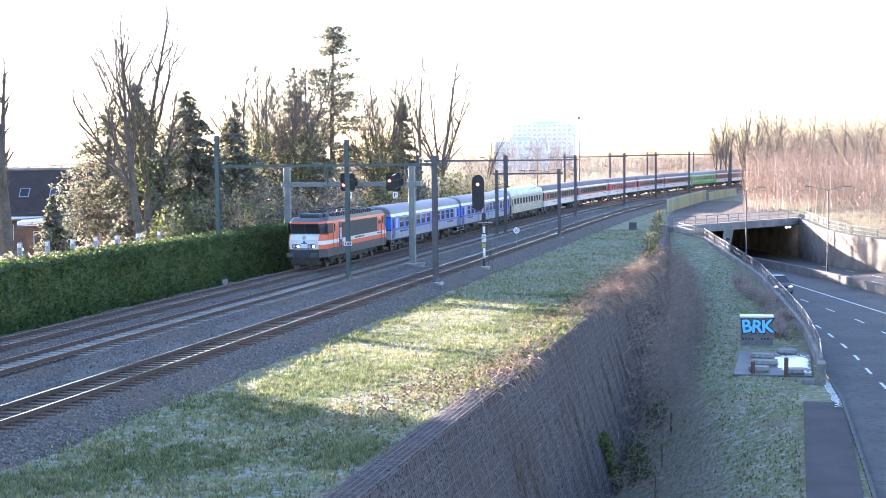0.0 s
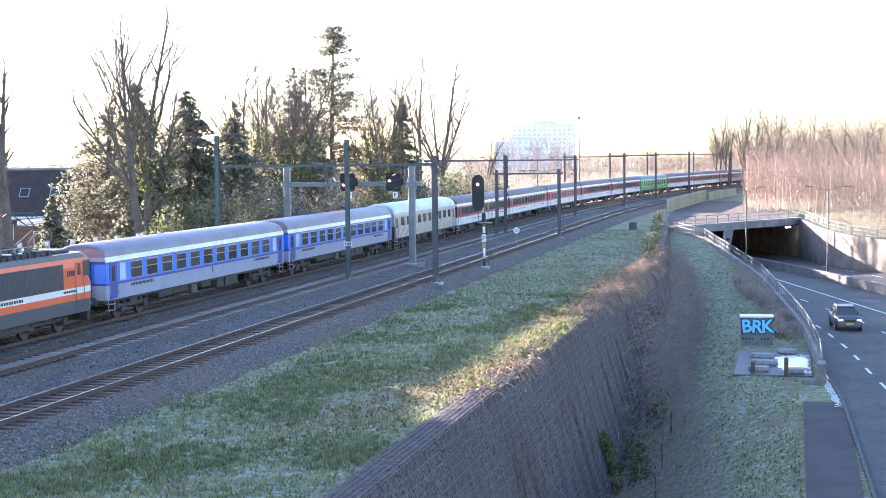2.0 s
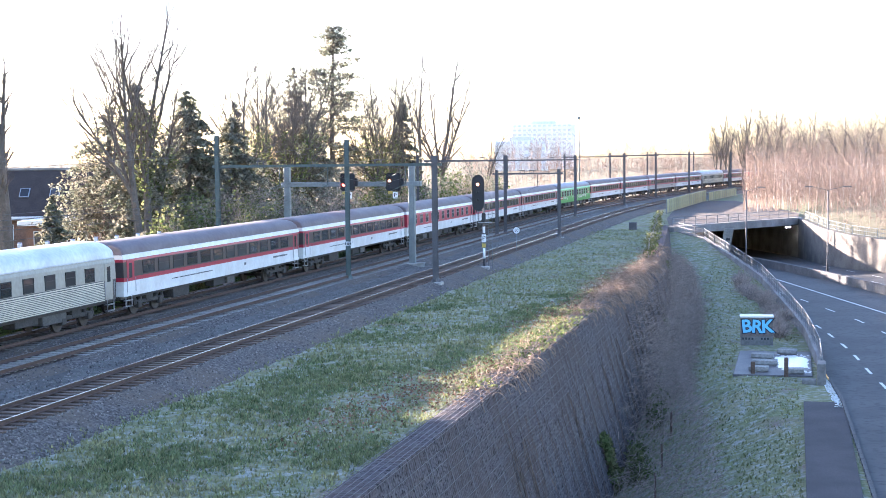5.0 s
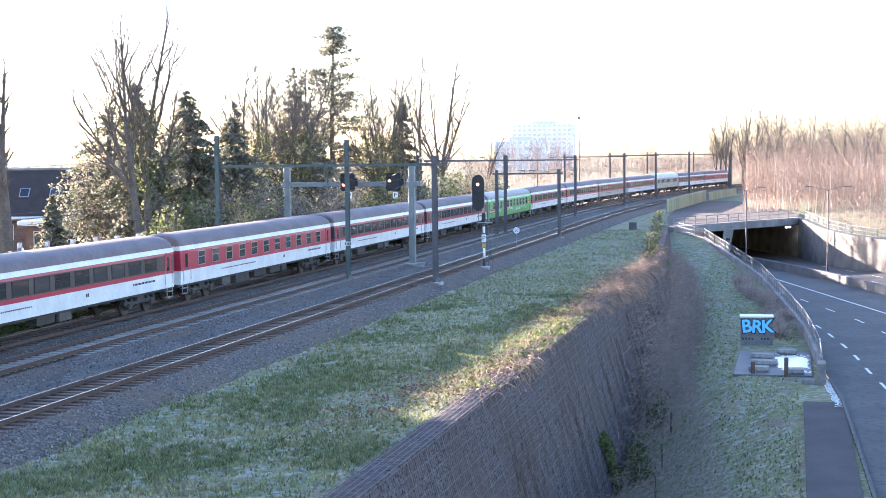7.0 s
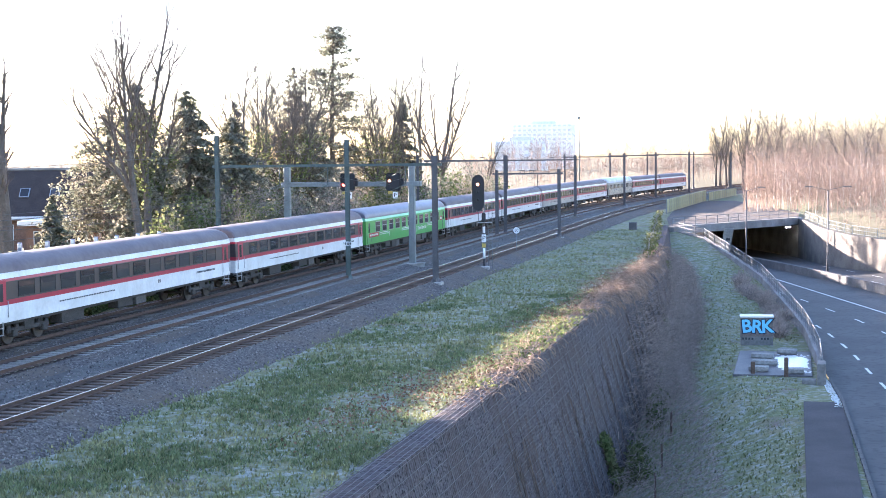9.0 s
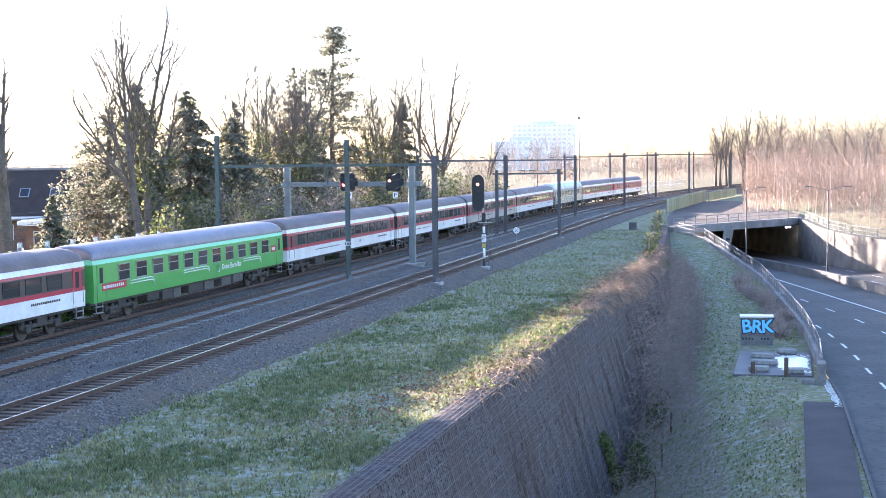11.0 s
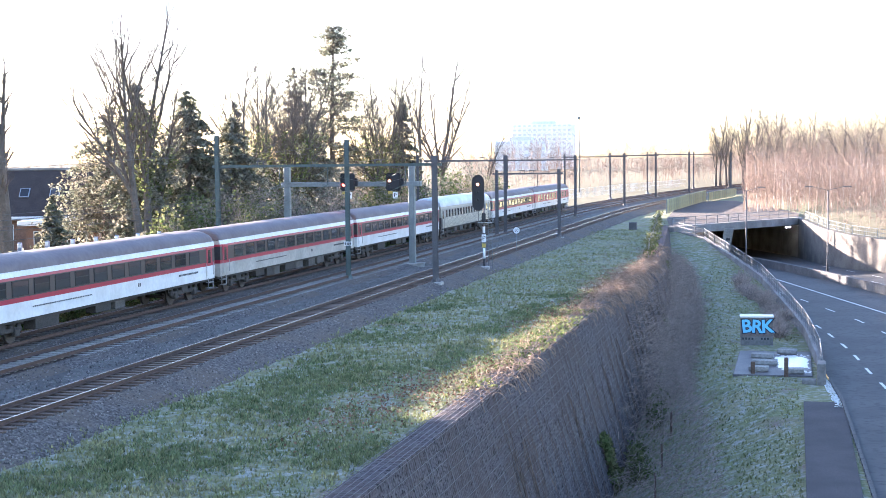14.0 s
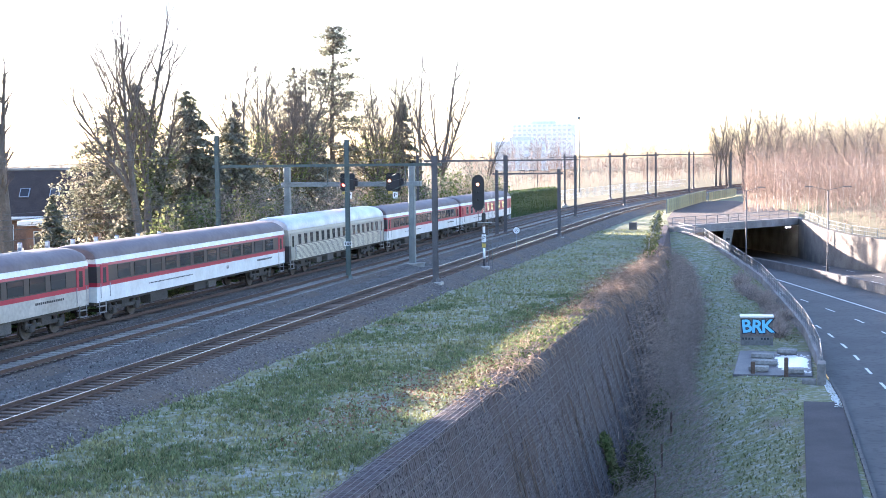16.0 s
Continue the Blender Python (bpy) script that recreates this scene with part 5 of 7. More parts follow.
# ---- road furniture ----
def railing(name, label, pts, h, material, bars=True, post_step=2.0, rail_z=(1.0, 0.55, 0.12), r=0.022, infill=0.4):
    """A railing on posts along 3D points."""
    root = thing(name, label, "railing", "road railings", "structure")
    segs = []
    total = 0
    for a, b in zip(pts, pts[1:]):
        a, b = Vector(a), Vector(b)
        for f in rail_z:
            bm = bmesh.new()
            tube(bm, [a + Vector((0, 0, h * f)), b + Vector((0, 0, h * f))], r * (1.5 if f == 1.0 else 1), 6)
            part("rail", bm, material, root)
        n = max(1, round((b - a).length / post_step))
        for k in range(n):
            p = a + (b - a) * k / n
            bm = bmesh.new()
            box(bm, p.x - 0.03, p.x + 0.03, p.y - 0.03, p.y + 0.03, p.z - 0.05, p.z + h)
            part("post", bm, material, root)
        m_ = max(1, round((b - a).length / infill))
        if bars:
            for k in range(m_):
                p = a + (b - a) * k / m_
                segs.append((p + Vector((0, 0, h * rail_z[-1])), p + Vector((0, 0, h)), 0.011, 0.011))
    if segs:
        tagged(rods("infill_bar", segs, material, root, 3), kind="stuff")
    return root


M["pale_steel"] = mat("pale_galvanised_railing", (0.17, 0.175, 0.185), 0.6, 0.3, var=0.15)
railing("parapet_railing", "galvanised railing on the low parapet", [(interp(s, PARAPET), s, par_top(s)) for s in (79.2, 82, 85, 90, 95, 100, 105.5, 111, 118, 125, 132, 139, 146.5, 154, 161.6, 167)], 1.0, M["pale_steel"])
ta, tb, te, tn, td = TUN
railing("deck_railing", "pale steel railing along the edge of the bridge deck", [(*(ta + (tb - ta) * f - tn * 0.4).xy, -0.42) for f in (0, 0.25, 0.5, 0.75, 1.0)], 1.0, M["pale_steel"], False)
railing("cutting_railing", "grey railing on top of the retaining wall", [(interp(s, CUT_RIGHT) + 0.5, s, interp(s, RIGHT_Z) + 0.1) for s in (190.5, 182, 176, 168.6, 161, 150, 140, 128, 115, 100, 80)], 1.05, M["galv"], True, 2.5)


def street_lamp(x, y, z0, top, span, label):
    root = thing("street_lamp", label, "street lamp", "street lamps on the median", at=pose(x, y, 0))
    bm = bmesh.new()
    tube(bm, [(0, 0, z0), (0, 0, z0 + 1.2), (0, 0, top)], [0.12, 0.085, 0.055], 10)
    part("pole", bm, M["dark_steel"], root)
    for e in (-1, 1):
        bm = bmesh.new()
        tube(bm, [(0, 0, top - 0.05), (e * span * 0.3, 0, top + 0.14), (e * span * 0.75, 0, top + 0.33)], [0.04, 0.035, 0.03], 6)
        a = part("arm", bm, M["dark_steel"], root)
        bm = bmesh.new()
        x0, x1 = sorted((e * span * 0.7, e * span * 1.12))
        vs = box(bm, x0, x1, -0.14, 0.14, top + 0.3, top + 0.43, 0, 0.04)
        part("lantern", bm, M["dark_steel"], a, "dark flat lantern")


street_lamp(37.2, 150.6, -4.2, 4.2, 2.1, "twin-armed grey street lamp on the median barrier")
street_lamp(29.9 - 1.55, 168.0, -4.6, 3.75, 1.95, "twin-armed grey street lamp before the underpass")
# a leaning pale pier inside the mouth
pier = thing("bridge_pier", "pale leaning concrete pier with a dark notice", "pier", at=pose(26.0, 176.2, 0))
bm = bmesh.new()
vs = box(bm, -0.55, 0.55, -0.4, 0.4, -6.2, -1.1)
for v in vs:
    if v.co.z < -3:
        v.co.x -= 0.75
part("shaft", bm, M["concrete"], pier)
bm = bmesh.new()
box(bm, -0.35, 0.15, -0.45, -0.40, -2.6, -2.3)
part("notice", bm, M["black"], pier)
tl = thing("tunnel_lamp", "lit oblong lamp under the underpass roof", "lamp", at=pose(33.0, 192.5, -1.9, 0, 0, 60))
bm = bmesh.new()
box(bm, -0.5, 0.5, -0.12, 0.12, 0, 0.18, 0, 0.03)
part("diffuser", bm, glow("tunnel_lamp_glow", (1.0, 0.95, 0.8), 3.0), tl)
bm = bmesh.new()
box(bm, -0.55, 0.55, -0.15, 0.15, 0.18, 0.8, 0, 0.03)
part("bracket", bm, M["dark_steel"], tl)


def noise_barrier():
    M["barrier"] = mat("yellow_green_barrier_panel", (0.42, 0.40, 0.24), 0.6, var=0.15, scale=0.5, fine=6, obj=0.12)
    root = thing("noise_barrier", "pale yellow-green panelled noise barrier beside the railway", "noise barrier", kind="structure")
    pts = [(210, 15.4), (216.5, 15.72), (238, 16.6), (260, 17.8), (298, 22.0)]
    def barrier_x(s):
        return interp(s, pts)
    st = spread(210, 298, 2.6)
    for a, b in zip(st, st[1:]):
        if 261 < a < 264:
            continue
        p, q = Vector((barrier_x(a), a, 0)), Vector((barrier_x(b), b, 0))
        hgt = 1.4 if a < 262 else 0.95
        d = (q - p)
        ang = math.degrees(math.atan2(d.y, d.x))
        bm = bmesh.new()
        box(bm, 0.06, d.length - 0.06, -0.05, 0.05, -0.6, hgt, 0, 0.02)
        for k in range(6):
            xx = 0.2 + k * (d.length - 0.4) / 5
            box(bm, xx - 0.05, xx + 0.05, -0.09, 0.09, -0.5, hgt - 0.05)
        place(part("panel", bm, M["barrier"], root), pose(p.x, p.y, 0, 0, 0, ang))
        bm = bmesh.new()
        box(bm, -0.08, 0.08, -0.1, 0.1, -0.8, hgt + 0.08)
        place(part("post", bm, M["galv"], root), pose(p.x, p.y, 0, 0, 0, ang))


noise_barrier()


# ---- utility box, slab and blocks on the low verge ----
def verge_things():
    root = thing("utility_box", "grey concrete utility box painted with blue bubble letters", "utility box", at=pose(31.5, 93.7, -4.5, 0, 0, 4))
    bm = bmesh.new()
    box(bm, -1.03, 1.03, -0.05, 0.9, 0, 1.85, 0, 0.02)
    part("case", bm, M["dark_concrete"], root)
    bm = bmesh.new()
    box(bm, -1.08, 1.08, -0.1, 0.95, 1.85, 1.95, 0, 0.02)
    part("lid", bm, M["white"], root, "pale overhanging lid")
    bm = bmesh.new()
    box(bm, -1.0, 1.0, -0.056, -0.048, 0.6, 1.82)
    p1 = part("painted_panel", bm, mat("brown_sprayed_background", (0.16, 0.13, 0.12), 0.7, var=0.3, scale=3, fine=20), root)
    blue, dark = mat("sky_blue_spray_paint", (0.16, 0.55, 0.85), 0.5, var=0.08), mat("navy_spray_outline", (0.01, 0.02, 0.05), 0.5, var=0.1)
    for ch, x_, z_, rot in (("B", -0.66, 1.24, 6), ("R", 0.0, 1.22, -3), ("K", 0.66, 1.24, 3)):
        letters(ch, 1.16, dark, p1, pose(x_, -0.060, z_, 90, 0, 0) @ pose(0, 0, 0, 0, 0, rot), "letter_outline", 0.10, 0.003)
        letters(ch, 1.16, blue, p1, pose(x_, -0.066, z_, 90, 0, 0) @ pose(0, 0, 0, 0, 0, rot), "letter", 0.035, 0.004)
    bm = bmesh.new()
    for k in range(9):
        if k not in (4, 5):
            box(bm, -0.95 + k * 0.2, -0.83 + k * 0.2, -0.056, -0.049, 0.38, 0.52)
    part("scribble", bm, M["lettering"], root)
    slab = thing("concrete_slab", "dark wet concrete slab with spilt white paint", "slab", kind="structure")
    bm = bmesh.new()
    box(bm, 30.5, 34.9, 80.8, 90.5, -4.75, -4.43, 0, 0.04)
    part("slab", bm, mat("damp_concrete", (0.12, 0.11, 0.105), 0.6, var=0.25, scale=0.8, fine=12, second=(0.09, 0.085, 0.085)), slab)
    rnd = random.Random(11)
    bm = bmesh.new()
    ring = []
    for k in range(40):
        a = math.tau * k / 40
        r = 1 + 0.3 * noise.noise((math.cos(a) * 2, math.sin(a) * 2, 9)) + 0.12 * rnd.uniform(-1, 1)
        ring.append(bm.verts.new((33.7 + 0.95 * r * math.cos(a), 86.0 + 3.0 * r * math.sin(a), -4.424)))
    bm.faces.new(ring)
    for _ in range(70):
        cx, cy, r = rnd.uniform(32.9, 34.8), rnd.uniform(81.8, 89.8), rnd.uniform(0.03, 0.12)
        bm.faces.new([bm.verts.new((cx + r * math.cos(k), cy + 2 * r * math.sin(k), -4.422)) for k in (0, 1, 2, 3, 4.2, 5.3)])
    part("paint_spill", bm, mat("spilt_white_paint", (0.85, 0.84, 0.86), 0.25, var=0.04), slab, "splashed white paint")
    for x_, y_, w in ((32.0, 87.5, 1.35), (33.45, 89.6, 1.2), (32.2, 84.7, 1.45), (31.9, 82.2, 1.1), (33.9, 81.6, 1.05)):
        b = thing("concrete_cover", "long pale concrete cover block lying on the slab", "concrete block", "concrete cover blocks", at=pose(x_, y_, -4.43, 0, 0, rnd.uniform(-3, 3)))
        bm = bmesh.new()
        box(bm, -w / 2, w / 2, -0.38, 0.38, 0.05, 0.3, 0, 0.03)
        box(bm, -w / 2 + 0.08, w / 2 - 0.08, -0.3, 0.3, 0.0, 0.06)
        part("block", bm, M["concrete"], b)
    for x_, y_, h in ((31.6, 81.2, 0.75), (33.45, 80.7, 1.1)):
        b = thing("short_post", "short dark wooden post beside the slab", "post", "short posts", at=pose(x_, y_, -4.5))
        bm = bmesh.new()
        box(bm, -0.12, 0.12, -0.1, 0.1, -0.2, h, 0, 0.02)
        part("post", bm, M["wood_sleeper"], b)
    end = thing("wall_end", "mossy concrete end pillar of the parapet", "pillar", kind="structure")
    bm = bmesh.new()
    box(bm, 35.1, 35.55, 77.9, 79.2, -4.8, -3.3, 0, 0.04)
    box(bm, 34.3, 35.05, 78.0, 78.5, -4.8, -4.2, 0, 0.04)
    part("pillar", bm, M["dark_concrete"], end)
    path = thing("path", "dark asphalt footpath beside the road", "path", kind="structure")
    bm = bmesh.new()
    box(bm, 34.35, 36.35, -20, 72.5, -4.7, -4.44)
    part("surface", bm, mat("old_path_asphalt", (0.062, 0.057, 0.058), 0.95, var=0.25, scale=0.6, fine=20, second=(0.08, 0.073, 0.073), spec=0.2), path)
    kerb = thing("kerb", "low dark worn concrete kerb", "kerb", kind="structure")
    dark_kerb = mat("dirty_kerb_concrete", (0.085, 0.082, 0.08), 0.9, var=0.25, scale=1, fine=10)
    for k in range(100):
        s = -20 + k * 1.0
        bm = bmesh.new()
        x_ = interp(s, ROAD_L)
        box(bm, x_ - 0.16, x_ + 0.0, s + 0.01, s + 0.99, -4.8, -4.39, 0, 0.015)
        part("kerb_stone", bm, dark_kerb, kerb)
    rub = thing("gravel_strip", "pale broken stones along the kerb", "gravel", kind="stuff")
    pts = [(interp(s, ROAD_L) - rnd.uniform(0.15, 0.5), s, -4.45) for s in [rnd.uniform(71, 82) for _ in range(260)]]
    o = leaves("stones", pts, 0.09, M["white"], rub, rnd=rnd)


verge_things()


# ---- trees ----
def grow(rnd, p, d, length, r, depth, segs, spread_=0.55, up=0.12, kids=(2, 3), shrink=0.72):
    """Limbs that fork and thin out."""
    n = 3
    pts = [p]
    for k in range(n):
        d = (d + Vector((rnd.uniform(-1, 1), rnd.uniform(-1, 1), rnd.uniform(-0.6, 1.0))) * 0.14 + Vector((0, 0, up * 0.3))).normalized()
        q = pts[-1] + d * length / n
        r1 = r * (1 - 0.3 * (k + 1) / n)
        segs.append((pts[-1], q, r * (1 - 0.3 * k / n), r1))
        pts.append(q)
    if depth == 0:
        return
    for k in range(rnd.randint(*kids)):
        a = rnd.uniform(0, math.tau)
        side = d.orthogonal().normalized()
        side = Matrix.Rotation(a, 3, d) @ side
        nd = (d + side * rnd.uniform(0.5, 1.1) * spread_ * 1.5 + Vector((0, 0, up))).normalized()
        grow(rnd, pts[-1] if k < 2 else pts[rnd.randint(1, 2)], nd, length * shrink * rnd.uniform(0.75, 1.15), r * 0.62 * rnd.uniform(0.8, 1.1), depth - 1, segs, spread_, up, kids, shrink)


def bare_tree(x, y, h, seed, label, lean=(0, 0), r=0.32, fork=0.35, leaders=3, spread_=0.16, ivy=0.0, base=-0.7, name="bare_tree", tw=1.0, limb=1.25):
    """A trunk that splits into upright leaders with side branches and twigs."""
    rnd = random.Random(seed)
    root = thing(name, label, "tree", "winter trees", at=pose(x, y, base))
    trunk, limbs, twigs = [], [], []

    def stem(p, d, length, r0, r1, n, out, wob=0.06):
        nodes = []
        for k in range(n):
            d = (d + Vector((rnd.uniform(-1, 1), rnd.uniform(-1, 1), rnd.uniform(-0.2, 0.6))) * wob).normalized()
            q = p + d * length / n
            out.append((p, q, r0 + (r1 - r0) * k / n, r0 + (r1 - r0) * (k + 1) / n))
            nodes.append((q, d, r0 + (r1 - r0) * (k + 1) / n))
            p = q
        return nodes

    d0 = Vector((lean[0], lean[1], 1)).normalized()
    nodes = stem(Vector((0, 0, -0.2)), d0, h * fork, r, r * 0.72, 5, trunk, 0.04)
    trunk[0] = (trunk[0][0], trunk[0][1], r * 1.4, trunk[0][3])
    tops = []
    for k in range(leaders):
        a = math.tau * (k + rnd.uniform(-0.3, 0.3)) / leaders
        sp = spread_ * (0.25 if k == 0 else 1.0)
        d = (d0 + Vector((math.cos(a), math.sin(a), 0)) * sp * rnd.uniform(0.8, 1.5)).normalized()
        ln = h * (1 - fork) * (1.13 if k == 0 else rnd.uniform(0.7, 1.1))
        nd = stem(nodes[-1][0] if k < 2 else nodes[-2][0], d, ln, r * (0.62 if k == 0 else 0.45), 0.025, 9, trunk)
        tops += [(q, dd, rr, i / 9) for i, (q, dd, rr) in enumerate(nd)]
    for q, dd, rr, f in tops:
        for _ in range(1 if f < 0.35 else 2):
            a = rnd.uniform(0, math.tau)
            d = (dd * rnd.uniform(0.5, 1.0) + Vector((math.cos(a), math.sin(a), 0.25)) * rnd.uniform(0.5, 0.9)).normalized()
            ln = limb * h * 0.16 * (1.1 - 0.75 * f) * rnd.uniform(0.5, 1.3)
            nd = stem(q, d, ln, min(0.12, rr * 0.6) + 0.018, 0.014, 5, limbs, 0.22)
            for q2, d2, r2 in nd[1:]:
                for _k in range(int(2 * tw) + (1 if rnd.random() < 0.5 else 0)):
                    d3 = (d2 + Vector((rnd.uniform(-1, 1), rnd.uniform(-1, 1), rnd.uniform(-0.3, 1))) * 0.8).normalized()
                    l3 = ln * rnd.uniform(0.2, 0.5)
                    m3 = q2 + d3 * l3
                    twigs.append((q2, m3, 0.013, 0.008))
                    for _j in range(2):
                        twigs.append((m3, m3 + (d3 + Vector((rnd.uniform(-1, 1), rnd.uniform(-1, 1), rnd.uniform(-0.3, 0.8))) * 0.7).normalized() * l3 * 0.6, 0.008, 0.004))
    rods("trunk", trunk, M["bark"], root, 8)
    tagged(rods("branches", limbs, M["bark"], root, 4), kind="stuff")
    tagged(rods("twigs", twigs, M["bark"], root, 2), kind="stuff")
    if ivy:
        lp = []
        for _ in range(int(1900 * ivy)):
            a, b, r0, r1 = rnd.choice([g for g in trunk if g[0].z < h * 0.62])
            q = a.lerp(b, rnd.random())
            ang, rr = rnd.uniform(0, math.tau), r0 + abs(rnd.gauss(0, 0.42))
            lp.append(q + Vector((math.cos(ang) * rr, math.sin(ang) * rr, rnd.uniform(-0.3, 0.3))))
        tagged(leaves("ivy", lp, 0.13, M["ivy"], root, rnd=rnd), kind="stuff")
    return root


def conifer(x, y, h, w, seed, label, droop=0.25, gap=0.0, clear=0.06, base=-0.7, size=0.2, mat_=None, dens=1.0, name="conifer", tip=0.1):
    """Trunk with whorls of boughs, each set with needle sprays; gap: how thin the crown is."""
    rnd = random.Random(seed)
    root = thing(name, label, "tree", "evergreen trees", at=pose(x, y, base))
    rods("trunk", [(Vector((0, 0, -0.2)), Vector((0, 0, h * 0.5)), w * 0.045 + 0.08, w * 0.03 + 0.05), (Vector((0, 0, h * 0.5)), Vector((0, 0, h * 0.98)), w * 0.03 + 0.05, 0.03)], M["bark"], root, 8)
    segs, lp = [], []
    z = h * clear
    while z < h * 0.99:
        f = (z / h)
        rad = w / 2 * (min(1.0, 1.25 * (1 - f)) ** 0.8 + tip * (1 - f) * f) * rnd.uniform(0.7, 1.12)
        for _ in range(rnd.randint(1, 3)):
            if rnd.random() < gap:
                continue
            a = rnd.uniform(0, math.tau)
            rl = rad * rnd.uniform(0.6, 1.1)
            dz = -droop * rl * rnd.uniform(0.4, 1.3)
            tipp = Vector((math.cos(a) * rl, math.sin(a) * rl, z + dz))
            b0 = Vector((0, 0, z + rnd.uniform(-0.2, 0.2)))
            mid = (b0 + tipp) / 2 + Vector((0, 0, 0.1 * rl))
            segs += [(b0, mid, 0.035, 0.022), (mid, tipp, 0.022, 0.008)]
            m_ = int(dens * (7 + rl * 16))
            for k in range(m_):
                g = (k + rnd.random()) / m_
                g = 0.2 + 0.8 * g
                q = (b0.lerp(mid, g * 2) if g < 0.5 else mid.lerp(tipp, g * 2 - 1))
                j = 0.26 * (0.4 + rl * 0.22)
                lp.append(q + Vector((rnd.uniform(-j, j), rnd.uniform(-j, j), rnd.uniform(-j, j * 0.5))))
        z += max(0.28, h * 0.028) * 0.31 * rnd.uniform(0.6, 1.4)
    tagged(rods("boughs", segs, M["bark"], root, 3), kind="stuff")
    tagged(leaves("needles", lp, size * 0.85, mat_ or M["needle"], root, 0.3, rnd=rnd), kind="stuff")
    return root


def tall_pine(x, y, h, seed):
    """An old pine: a bare stem with a tufted head and sparse level boughs that reach out lower down."""
    rnd = random.Random(seed)
    root = thing("pine", "very tall pine with a tufted head and sparse level boughs", "tree", "evergreen trees", at=pose(x, y, -0.7))
    rods("trunk", [(Vector((0, 0, -0.2)), Vector((0.15, 0, h * 0.55)), 0.42, 0.28), (Vector((0.15, 0, h * 0.55)), Vector((0.5, 0, h * 0.97)), 0.28, 0.06)], M["bark"], root, 8)
    segs, lp = [], []
    for k in range(150):
        f = 0.22 + 0.77 * (k + rnd.random()) / 150
        if 0.80 < f < 0.86 and rnd.random() < 0.7:
            continue
        reach = 2.4 if f > 0.86 else interp(f, [(0.22, 5.2), (0.5, 5.4), (0.7, 4.6), (0.82, 3.6)])
        a = rnd.uniform(0, math.tau)
        rl = reach * rnd.uniform(0.45, 1.05) * (1.0 if f < 0.95 else 0.6)
        b0 = Vector((0.15 + 0.35 * max(0, f - 0.55) / 0.42, 0, h * f))
        mid = b0 + Vector((math.cos(a) * rl * 0.5, math.sin(a) * rl * 0.5, rnd.uniform(-0.1, 0.5)))
        tipp = b0 + Vector((math.cos(a) * rl, math.sin(a) * rl, rnd.uniform(-0.5, 0.7)))
        segs += [(b0, mid, 0.06, 0.035), (mid, tipp, 0.035, 0.012)]
        for _ in range(int(9 + rl * (9 if f < 0.86 else 20))):
            g = rnd.uniform(0.25, 1.05)
            q = b0.lerp(mid, g * 2) if g < 0.5 else mid.lerp(tipp, g * 2 - 1)
            w = q + Vector((rnd.gauss(0, 0.4), rnd.gauss(0, 0.4), rnd.gauss(0, 0.16)))
            if rnd.random() < 0.4:
                segs.append((q, w, 0.012, 0.006))
            lp += [w, w + Vector((rnd.uniform(-0.2, 0.2), rnd.uniform(-0.2, 0.2), rnd.uniform(-0.1, 0.1)))]
    tagged(rods("boughs", segs, M["bark"], root, 3), kind="stuff")
    tagged(leaves("needles", lp, 0.16, M["needle"], root, 0.4, rnd=rnd), kind="stuff")


def shrub(x, y, h, w, seed, label, material, count=900, size=0.16, base=-0.7, twigs=60, name="shrub", twig_mat=None):
    rnd = random.Random(seed)
    root = thing(name, label, "shrub", "shrubs", at=pose(x, y, base))
    segs, fine, lp = [], [], []
    for _ in range(twigs):
        a, e = rnd.uniform(0, math.tau), rnd.uniform(0.2, 1.0)
        p0 = Vector((rnd.uniform(-0.3, 0.3) * w * 0.5, rnd.uniform(-0.3, 0.3) * w * 0.5, 0))
        p1 = Vector((math.cos(a) * w / 2 * e, math.sin(a) * w / 2 * e, h * math.sqrt(1 - e * e * 0.8) * rnd.uniform(0.6, 1.05)))
        mid = p0.lerp(p1, 0.5) + Vector((rnd.uniform(-1, 1), rnd.uniform(-1, 1), 0.6)) * 0.12 * h
        segs += [(p0, mid, 0.022, 0.014), (mid, p1, 0.014, 0.005)]
        for _k in range(5):
            q = mid.lerp(p1, rnd.random())
            fine.append((q, q + Vector((rnd.uniform(-1, 1), rnd.uniform(-1, 1), rnd.uniform(0, 1))) * 0.16 * h, 0.008, 0.003))
    for _ in range(count):
        a, e, t = rnd.uniform(0, math.tau), math.sqrt(rnd.random()), rnd.random() ** 0.6
        bump_ = 1 + 0.35 * noise.noise((math.cos(a) * 2 + seed, math.sin(a) * 2, t * 3))
        q = Vector((math.cos(a) * w / 2 * e * bump_, math.sin(a) * w / 2 * e * bump_, h * t * math.sqrt(max(0.05, 1 - e * e * 0.85)) * bump_))
        lp.append(q)
    tagged(rods("stems", segs, twig_mat or M["dead_twig"], root, 3), kind="stuff")
    tagged(rods("twigs", fine, twig_mat or M["dead_twig"], root, 2), kind="stuff")
    if lp:
        tagged(leaves("leaves", lp, size, material, root, rnd=rnd), kind="stuff")
    return root


